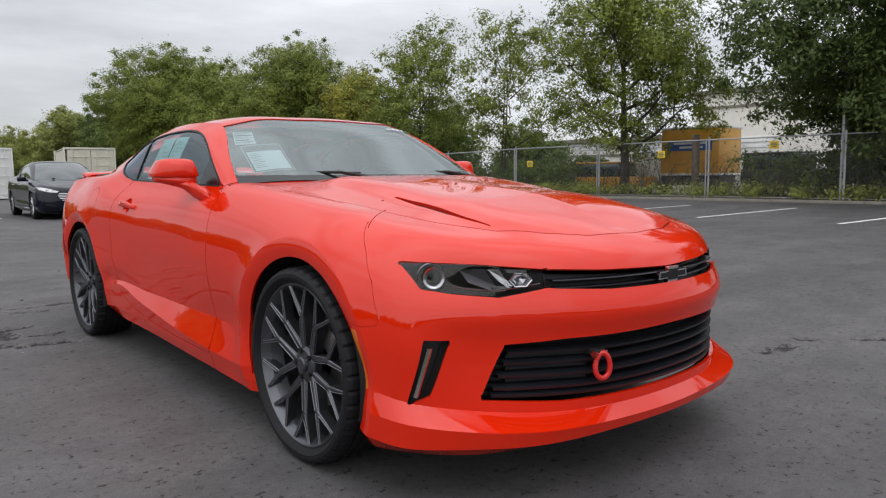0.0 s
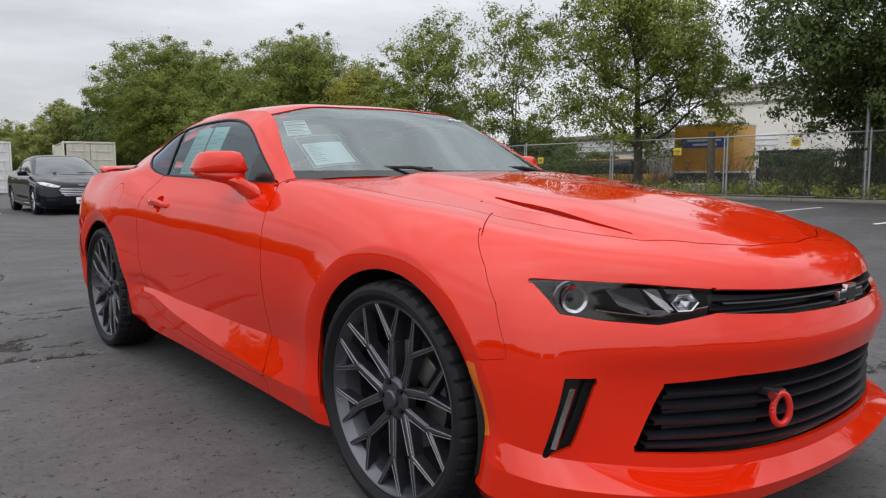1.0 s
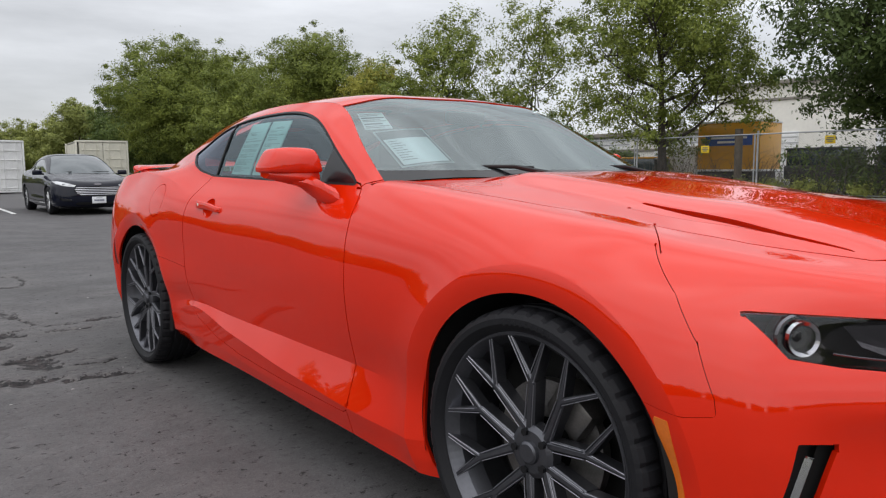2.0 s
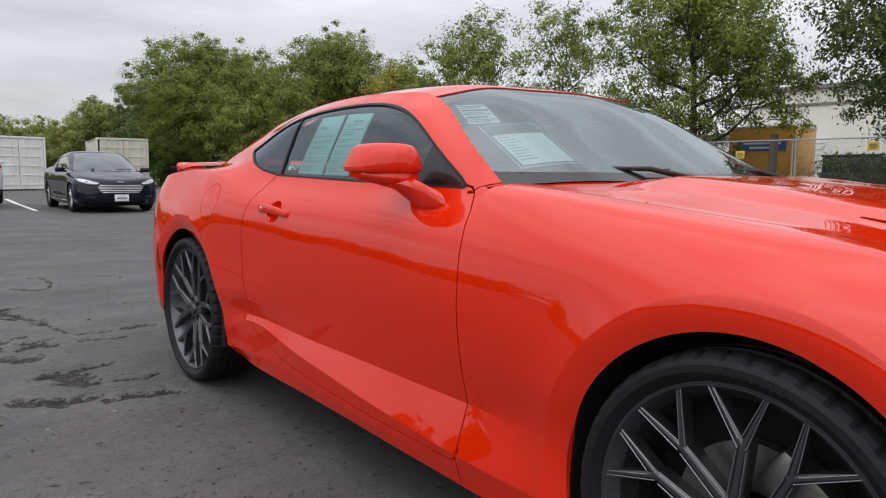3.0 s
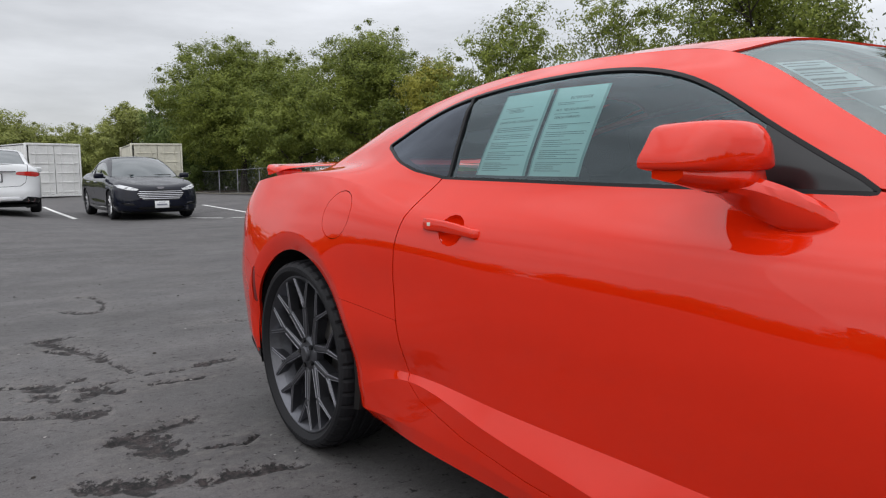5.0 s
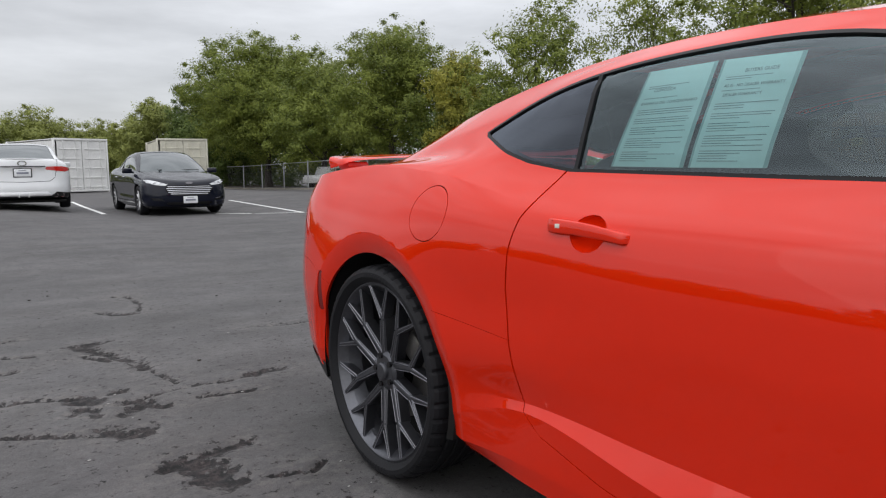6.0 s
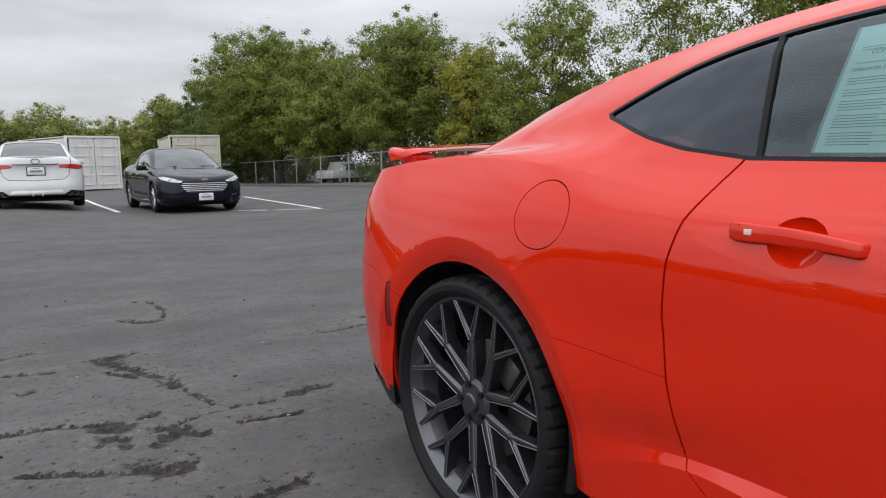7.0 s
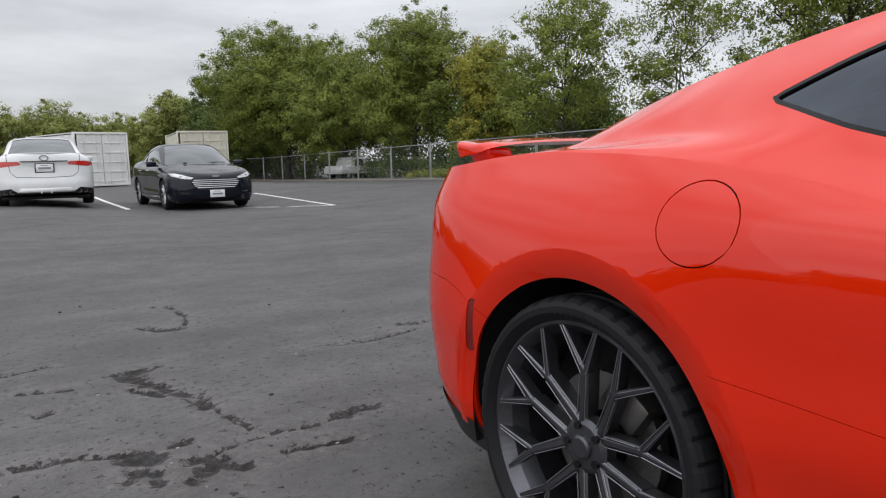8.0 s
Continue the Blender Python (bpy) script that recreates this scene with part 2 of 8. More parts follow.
def poly_distance(P, poly, closed=True):
    """Signed (closed: inside negative; open: side) and plain distance of points P to a polygon or polyline."""
    P, Q = np.asarray(P, float), np.asarray(poly, float)
    n = len(Q) if closed else len(Q) - 1
    best, sgn, inside = np.full(len(P), 1e9), np.ones(len(P)), np.zeros(len(P), bool)
    for i in range(n):
        a, b = Q[i], Q[(i + 1) % len(Q)]
        d, w = b - a, P - a
        tt = np.clip((w @ d) / (d @ d), 0, 1)
        r = w - tt[:, None] * d
        dist = np.hypot(r[:, 0], r[:, 1])
        side = d[0] * w[:, 1] - d[1] * w[:, 0]
        nearer = dist < best - 1e-9
        best = np.where(nearer, dist, best)
        sgn = np.where(nearer, np.sign(side), sgn)
        if closed:
            c = ((a[1] <= P[:, 1]) != (b[1] <= P[:, 1])) & (side * (1 if b[1] > a[1] else -1) > 0)
            inside ^= c
    return (np.where(inside, -best, best) if closed else sgn * best), best


def coords(bm):
    return np.array([v.co[:] for v in bm.verts])


def split_at(bm, val, near=None):
    """Cuts every edge where val changes its sign, and the faces along that line."""
    bm.verts.index_update()
    val = np.where(np.abs(val) < 2e-5, 0.0, val)
    cutv = [v for v in bm.verts if val[v.index] == 0.0 and (near is None or near[v.index])]
    todo = []
    for e in bm.edges:
        i, j = e.verts[0].index, e.verts[1].index
        if val[i] * val[j] < 0 and (near is None or (near[i] or near[j])):
            todo.append((e, e.verts[0], val[i] / (val[i] - val[j])))
    for e, v, f in todo:
        cutv.append(bmesh.utils.edge_split(e, v, f)[1])
    if cutv:
        bmesh.ops.connect_verts(bm, verts=cutv)


def centres(bm):
    return np.array([f.calc_center_median()[:] for f in bm.faces])


def cut_out(bm, field):
    """Cuts along field = 0 and returns the inside (negative) faces as a new bmesh, taken out of bm."""
    split_at(bm, field(coords(bm)))
    inside = field(centres(bm)) < 0
    bm.faces.ensure_lookup_table()
    faces = [f for f, i in zip(bm.faces, inside) if i]
    piece = copy_faces(faces)
    bmesh.ops.delete(bm, geom=faces, context="FACES")
    return piece


def copy_faces(faces):
    out, mp = bmesh.new(), {}
    for f in faces:
        vs = []
        for v in f.verts:
            if v not in mp:
                mp[v] = out.verts.new(v.co)
            vs.append(mp[v])
        try:
            out.faces.new(vs)
        except ValueError:
            pass
    out.normal_update()
    return out


def across(f, s, d, gap):
    """Whether a face still bridges a gap from one side to the other."""
    sides = [s[v.index] for v in f.verts if d[v.index] > gap * 0.3]
    return len(sides) > 1 and min(sides) < 0 < max(sides)


def groove(bm, line, axes, gap, where, closed=False, clean=True):
    """Opens a panel gap along a line drawn in the plane of two axes."""
    def d2(C):
        s, d = poly_distance(C[:, axes], line, closed)
        ok = where(C)
        return np.where(ok, s, 1.0), np.where(ok, d, 1.0)
    s, d = d2(coords(bm))
    split_at(bm, s, d < 0.06)
    s, d = d2(coords(bm))
    split_at(bm, d - gap / 2, d < 0.06)
    s, d = d2(centres(bm))
    sv, dv = d2(coords(bm))
    bm.verts.index_update()
    bm.faces.ensure_lookup_table()
    # the strip itself, and any sliver that still reaches across it
    bmesh.ops.delete(bm, geom=[f for f, x in zip(bm.faces, d) if x < gap / 2 or (clean and x < gap * 3 and across(f, sv, dv, gap))], context="FACES")


def islands(bm):
    seen, out = set(), []
    for f in bm.faces:
        if f in seen:
            continue
        seen.add(f)
        todo, isl = [f], []
        while todo:
            g = todo.pop()
            isl.append(g)
            for e in g.edges:
                for h in e.link_faces:
                    if h not in seen:
                        seen.add(h)
                        todo.append(h)
        out.append(isl)
    return out


def turn_in(bm, depth, centre=True):
    """Folds the open edges inward, so that a panel shows its thickness."""
    bm.normal_update()
    es = [e for e in bm.edges if e.is_boundary and not (centre and abs(e.verts[0].co.x) < 1e-4 and abs(e.verts[1].co.x) < 1e-4)]
    nm = {v: v.normal.copy() for e in es for v in e.verts}
    twin = {v: bm.verts.new(v.co - n * depth) for v, n in nm.items()}
    for e in es:
        f = e.link_faces[0]
        a, b = e.verts
        for l in f.loops:
            if l.edge == e:
                a, b = l.vert, l.link_loop_next.vert
        bm.faces.new((b, a, twin[a], twin[b]))


def mirrored(bm, both=False):
    """A mirror image of bm across x = 0; both: joined to the original along the centre."""
    out = bmesh.new()
    mp = {}
    for sx in ((1, -1) if both else (-1,)):
        for v in bm.verts:
            mp[v, sx] = out.verts.new((sx * v.co.x, v.co.y, v.co.z))
        for f in bm.faces:
            vs = [mp[v, sx] for v in f.verts]
            out.faces.new(vs if sx > 0 else vs[::-1])
    if both:
        bmesh.ops.remove_doubles(out, verts=[v for v in out.verts if abs(v.co.x) < 2e-4], dist=4e-4)
    out.normal_update()
    return out


# ---------------------------------------------------------------- the red coupe
WHEELBASE, TYRE_R, RIM_R, HUB_Z = 2.811, 0.355, 0.297, 0.355
ARCH_F, ARCH_R, LIP, FLARE = 0.392, 0.398, 0.068, 0.13

STATIONS = []


def station(*rows):
    STATIONS.append([Vector(r) for r in rows])


def side(y, *xz):
    station(*[(x, y, z) for x, z in xz])


# sections round the body, from the nose's centre along the flank to the tail's centre; rows from the sill up to the shoulder
station((0, -0.87, 0.205), (0, -0.958, 0.230), (0, -0.970, 0.262), (0, -0.925, 0.294), (0, -0.945, 0.53), (0, -0.965, 0.60), (0, -0.94, 0.67), (0, -0.885, 0.765))
station((0.30, -0.85, 0.20), (0.30, -0.932, 0.227), (0.30, -0.945, 0.262), (0.30, -0.895, 0.294), (0.30, -0.91, 0.53), (0.30, -0.928, 0.60), (0.30, -0.90, 0.675), (0.30, -0.845, 0.775))
station((0.54, -0.79, 0.188), (0.574, -0.854, 0.218), (0.579, -0.866, 0.264), (0.55, -0.79, 0.298), (0.55, -0.79, 0.53), (0.555, -0.805, 0.60), (0.55, -0.775, 0.685), (0.54, -0.72, 0.79))
station((0.73, -0.66, 0.172), (0.772, -0.704, 0.212), (0.779, -0.708, 0.272), (0.75, -0.640, 0.318), (0.755, -0.632, 0.53), (0.76, -0.63, 0.60), (0.735, -0.60, 0.70), (0.69, -0.56, 0.81))
station((0.83, -0.50, 0.165), (0.882, -0.563, 0.208), (0.886, -0.562, 0.286), (0.862, -0.53, 0.345), (0.862, -0.54, 0.53), (0.862, -0.52, 0.62), (0.825, -0.475, 0.74), (0.75, -0.42, 0.838))
station((0.86, -0.36, 0.165), (0.905, -0.40, 0.22), (0.905, -0.39, 0.30), (0.90, -0.38, 0.38), (0.912, -0.38, 0.53), (0.910, -0.37, 0.64), (0.865, -0.32, 0.785), (0.775, -0.27, 0.868))
side(-0.16, (0.86, 0.165), (0.90, 0.22), (0.915, 0.30), (0.925, 0.40), (0.935, 0.55), (0.930, 0.68), (0.883, 0.815), (0.785, 0.890))
side(0.12, (0.86, 0.165), (0.90, 0.22), (0.915, 0.30), (0.928, 0.40), (0.940, 0.55), (0.935, 0.69), (0.890, 0.835), (0.788, 0.920))
side(0.45, (0.890, 0.168), (0.903, 0.214), (0.915, 0.268), (0.902, 0.405), (0.922, 0.56), (0.920, 0.70), (0.885, 0.85), (0.786, 0.955))
side(0.80, (0.890, 0.178), (0.905, 0.224), (0.922, 0.276), (0.880, 0.410), (0.908, 0.56), (0.913, 0.71), (0.878, 0.872), (0.786, 0.988))
side(1.04, (0.890, 0.186), (0.905, 0.230), (0.920, 0.294), (0.882, 0.413), (0.902, 0.56), (0.909, 0.715), (0.876, 0.877), (0.792, 0.991))
side(1.29, (0.890, 0.196), (0.905, 0.238), (0.921, 0.319), (0.882, 0.417), (0.899, 0.56), (0.906, 0.68), (0.875, 0.882), (0.796, 0.994))
side(1.48, (0.890, 0.203), (0.905, 0.247), (0.920, 0.342), (0.887, 0.421), (0.899, 0.56), (0.905, 0.68), (0.875, 0.885), (0.797, 0.997))
side(1.75, (0.890, 0.211), (0.904, 0.266), (0.916, 0.374), (0.891, 0.428), (0.902, 0.56), (0.908, 0.68), (0.878, 0.89), (0.797, 1.001))
side(2.15, (0.886, 0.222), (0.902, 0.275), (0.910, 0.412), (0.902, 0.436), (0.922, 0.53), (0.922, 0.66), (0.898, 0.90), (0.810, 1.012))
side(2.45, (0.85, 0.224), (0.895, 0.258), (0.912, 0.32), (0.921, 0.40), (0.941, 0.52), (0.939, 0.65), (0.914, 0.90), (0.826, 1.022))
side(2.80, (0.86, 0.22), (0.905, 0.26), (0.92, 0.32), (0.935, 0.42), (0.960, 0.52), (0.949, 0.64), (0.906, 0.90), (0.808, 1.028))
side(3.15, (0.85, 0.22), (0.895, 0.27), (0.915, 0.34), (0.925, 0.44), (0.941, 0.58), (0.934, 0.68), (0.882, 0.90), (0.800, 1.018))
station((0.80, 3.43, 0.24), (0.83, 3.45, 0.29), (0.843, 3.475, 0.36), (0.85, 3.485, 0.45), (0.857, 3.495, 0.58), (0.850, 3.49, 0.74), (0.826, 3.485, 0.90), (0.778, 3.475, 0.995))
station((0.55, 3.60, 0.25), (0.58, 3.66, 0.30), (0.59, 3.70, 0.38), (0.60, 3.715, 0.46), (0.60, 3.725, 0.58), (0.60, 3.72, 0.74), (0.59, 3.70, 0.90), (0.56, 3.665, 0.99))
station((0, 3.66, 0.25), (0, 3.73, 0.30), (0, 3.77, 0.38), (0, 3.785, 0.46), (0, 3.795, 0.58), (0, 3.79, 0.74), (0, 3.75, 0.90), (0, 3.66, 1.00))

# hood: half-way line and centre line, for the first ten sections
HOOD_MID = [(0, -0.80, 0.815), (0.27, -0.725, 0.832), (0.46, -0.60, 0.85), (0.56, -0.46, 0.862), (0.60, -0.34, 0.88), (0.62, -0.21, 0.898),
            (0.63, -0.09, 0.918), (0.64, 0.12, 0.945), (0.65, 0.42, 0.978), (0.65, 0.70, 1.003)]
HOOD_CENTRE = [(0, -0.70, 0.845), (0, -0.54, 0.885), (0, -0.38, 0.915), (0, -0.22, 0.94), (0, -0.06, 0.958), (0, 0.08, 0.970), (0, 0.19, 0.980),
               (0, 0.32, 0.992), (0, 0.45, 1.002), (0, 0.56, 1.008)]
# cabin: half-way up the side glass, roof rail below and above, centre line, for the sections at y = 0.80 to 3.15
CABIN_MID = [(0.780, 0.82, 0.992), (0.772, 1.04, 1.040), (0.747, 1.29, 1.105), (0.742, 1.48, 1.125), (0.742, 1.75, 1.133), (0.745, 2.15, 1.125),
             (0.745, 2.45, 1.092), (0.72, 2.80, 1.06), (0.67, 3.15, 1.032)]
CABIN_RAIL = [(0.770, 0.80, 0.997), (0.732, 1.04, 1.105), (0.680, 1.29, 1.222), (0.672, 1.48, 1.252), (0.668, 1.75, 1.268), (0.672, 2.15, 1.240),
              (0.666, 2.45, 1.175), (0.65, 2.80, 1.118), (0.60, 3.15, 1.05)]
CABIN_TOP = [(0.755, 0.775, 1.002), (0.683, 1.025, 1.155), (0.592, 1.285, 1.290), (0.583, 1.48, 1.318), (0.575, 1.75, 1.328), (0.568, 2.15, 1.308),
             (0.560, 2.45, 1.264), (0.555, 2.80, 1.182), (0.54, 3.15, 1.066)]
CABIN_CENTRE = [(0, 0.53, 1.010), (0, 0.86, 1.185), (0, 1.17, 1.335), (0, 1.45, 1.364), (0, 1.75, 1.368), (0, 2.15, 1.347), (0, 2.45, 1.298),
                (0, 2.80, 1.222), (0, 3.12, 1.078)]
DECK_MID = [(0.52, 3.14, 1.030), (0.46, 3.28, 1.025), (0.36, 3.42, 1.02), (0, 3.58, 1.01)]
DECK_CENTRE = [(0, 3.12, 1.040), (0, 3.26, 1.035), (0, 3.40, 1.03), (0, 3.50, 1.02)]

U_STEP, V_STEP = 20, 13
S = np.array([[r[:] for r in st] for st in STATIONS])          # stations, rows, xyz
MIR = np.array([-1, 1, 1])


def along(rows, step=U_STEP, mirror_start=False, mirror_end=False, par=None):
    """Interpolates sections along the car. rows: (sections, k, 3)."""
    R = np.asarray(rows, float)
    n = len(R)
    lo = [R[2] * MIR, R[1] * MIR] if mirror_start else []
    hi = [R[-2] * MIR, R[-3] * MIR] if mirror_end else []
    E = np.array([*lo, *R, *hi])
    t = np.concatenate([[0], np.cumsum(np.mean(np.linalg.norm(np.diff(E, axis=0), axis=2), axis=1))])
    t0 = t[len(lo):len(lo) + n]
    q = np.concatenate([np.linspace(a, b, step, endpoint=False) for a, b in zip(t0, t0[1:])] + [t0[-1:]])
    return natural(t, E.reshape(len(E), -1), q).reshape(len(q), R.shape[1], 3)


LOW = along(S, mirror_start=True, mirror_end=True)
N_FRONT, N_CAB0, N_CAB1 = 9, 9, 17                               # last hood section; first and last cabin section


def with_top(i0, i1, *tops, mirror_start=False, mirror_end=False):
    """The flank's rows with further rows on top, between two sections."""
    T = along(np.stack([np.array(t) for t in tops], axis=1), mirror_start=mirror_start, mirror_end=mirror_end)
    return np.concatenate([LOW[i0 * U_STEP:i1 * U_STEP + 1], T], axis=1)


def column_grid(rows, breaks):
    out = []
    for c in rows:
        # the upper edge of the sill's facet is a crease along the doors
        w = np.clip((c[3][1] - 0.52) / 0.24, 0, 1) * np.clip((2.35 - c[3][1]) / 0.3, 0, 1)
        w = max(w, np.clip((-0.40 - c[3][1]) / 0.12, 0, 1))       # and so is the ledge below the mouth
        k = 0 if 7 in breaks else np.clip((c[7][1] - 2.45) / 0.55, 0, 1)       # the shoulder grows sharp towards the tail
        a = hermite(c, V_STEP, breaks)
        a = a if w == 0 else (1 - w) * a + w * hermite(c, V_STEP, (*breaks, 3))
        out.append(a if k == 0 else (1 - k) * a + k * hermite(c, V_STEP, (*breaks, 7)))
    return np.array(out)


def body_half():
    """The skin of one half (x > 0), without roof and glass openings cut."""
    bm = bmesh.new()
    front = column_grid(with_top(0, N_FRONT, HOOD_MID, HOOD_CENTRE, mirror_start=True), (1, 2))
    cabin = column_grid(with_top(N_CAB0, N_CAB1, CABIN_MID, CABIN_RAIL, CABIN_TOP), (1, 2))
    rear = column_grid(with_top(N_CAB1, len(S) - 1, DECK_MID, DECK_CENTRE, mirror_end=True), (1, 2, 7))
    # raised middle of the hood with a soft crease along its edge
    x, y = front[:, :, 0], front[:, :, 1]
    edge = 0.470 - 0.01 * np.clip((y + 0.70) / 1.3, 0, 1)
    lift = 0.5 - 0.5 * np.tanh((x - edge) / 0.045)
    front[:, :, 2] += np.where(np.arange(front.shape[1])[None] >= 7 * V_STEP, 0.028 * lift * np.clip((y + 0.72) / 0.4, 0, 1) * np.clip((0.62 - y) / 0.15, 0, 1), 0)
    for g in (front, cabin, rear):
        g[np.abs(g[:, :, 0]) < 1e-3, 0] = 0.0
        grid_mesh(bm, g, flip=True)
    bmesh.ops.remove_doubles(bm, verts=bm.verts[:], dist=6e-4)
    bmesh.ops.delete(bm, geom=[f for f in bm.faces if f.calc_area() < 1e-9], context="FACES")
    bm.normal_update()
    return bm


def top_half():
    """Windshield, roof and rear glass of one half, from the roof rail to the centre line."""
    rail, mid = np.array(CABIN_TOP), np.array(CABIN_CENTRE)
    a = rail * [0.72, 0.45, 0.45] + mid * [0, 0.55, 0.55]
    b = rail * [0.36, 0.12, 0.12] + mid * [0, 0.88, 0.88]
    a[:, 2] += 0.010
    b[:, 2] += 0.002
    rows = along(np.stack([rail, a, b, mid], axis=1))
    bm = bmesh.new()
    g = np.array([hermite(np.concatenate([c, (c[2] * MIR)[None]]), 12)[:37] for c in rows])
    grid_mesh(bm, g, flip=True)
    for v in bm.verts:
        if abs(v.co.x) < 1e-3:
            v.co.x = 0.0
    bm.normal_update()
    return bm, g


def ring_field(y0, z0, r, xmin=0.4):
    return lambda C: np.where(C[:, 0] > xmin, np.hypot(C[:, 1] - y0, C[:, 2] - z0) - r, 1.0)


def front_field(poly, rnd=0.0, ymax=-0.3):
    P = np.array(poly)
    return lambda C: np.where(C[:, 1] < ymax, poly_distance(C[:, [0, 2]], P)[0] - rnd, 1.0)


def side_field(poly, rnd=0.0, xmin=0.5):
    P = np.array(poly)
    return lambda C: np.where(C[:, 0] > xmin, poly_distance(C[:, [1, 2]], P)[0] - rnd, 1.0)


LAMP = [(0.803, 0.758), (0.788, 0.688), (0.723, 0.674), (0.625, 0.664), (0.497, 0.690), (0.487, 0.733), (0.64, 0.749)]
SLIT = [(-0.1, 0.668), (0.30, 0.672), (0.488, 0.684), (0.480, 0.737), (0.30, 0.727), (-0.1, 0.715)]
MOUTH = [(-0.1, 0.331), (0.45, 0.331), (0.668, 0.346), (0.606, 0.507), (0.45, 0.520), (-0.1, 0.525)]
SLOT = [(0.808, 0.528), (0.748, 0.525), (0.798, 0.362), (0.842, 0.336)]
VENT_CREASE = [(0.480, -0.03), (0.486, -0.03), (0.500, -0.18), (0.505, -0.33), (0.498, -0.45), (0.486, -0.555), (0.490, -0.45), (0.487, -0.33), (0.476, -0.18)]
TAIL = [(0.40, 0.80), (0.74, 0.815), (0.72, 0.895), (0.40, 0.89)]
TOW = (-0.348, -0.888, 0.450)
MARKER = [(-0.354, 0.546), (-0.388, 0.545), (-0.425, 0.366), (-0.402, 0.36)]
REFLECTOR = [(3.154, 0.655), (3.177, 0.655), (3.212, 0.505), (3.190, 0.505)]
_top = np.array([(2.30, 1.068), (2.475, 1.128), (2.33, 1.194), (2.067, 1.254), (1.75, 1.278), (1.50, 1.270), (1.32, 1.226), (1.12, 1.120), (0.90, 0.998)])
_arc = np.concatenate([[0], np.cumsum(np.hypot(*np.diff(_top[1:], axis=0).T))])
GLASS_LINE = [(0.90, 0.994), (1.5, 1.006), (2.05, 1.020), (2.20, 1.042), (2.30, 1.068), (2.42, 1.108), (2.465, 1.122)] + natural(_arc, _top[1:], np.linspace(0, _arc[-1], 46)).tolist()[:-1]

car = tagged(new("sports_coupe"), "glossy red two-door sports coupe parked on dark asphalt", "car")


def panel(name, bm, label="", both=False, mat=RED, depth=0.014):
    """Hangs a panel of the half on the car: on both sides, or as one piece across the centre."""
    turn_in(bm, depth)
    if both:
        part(name, mirrored(bm, both=True), mat, car, label, sharp=12)
        bm.free()
        return
    part(name, mirrored(bm), mat, car, label, sharp=12)
    part(name, bm, mat, car, label, sharp=12)


def shifted(bm, d):
    """A copy moved along its normals."""
    out = bm.copy()
    out.normal_update()
    n = [v.normal.copy() for v in out.verts]
    for v, k in zip(out.verts, n):
        v.co += k * d
    return out


def both_sides(name, bm, mat, parent=None, label=""):
    a = part(name, mirrored(bm), mat, parent or car, label)
    b = part(name, bm, mat, parent or car, label)
    return a, b


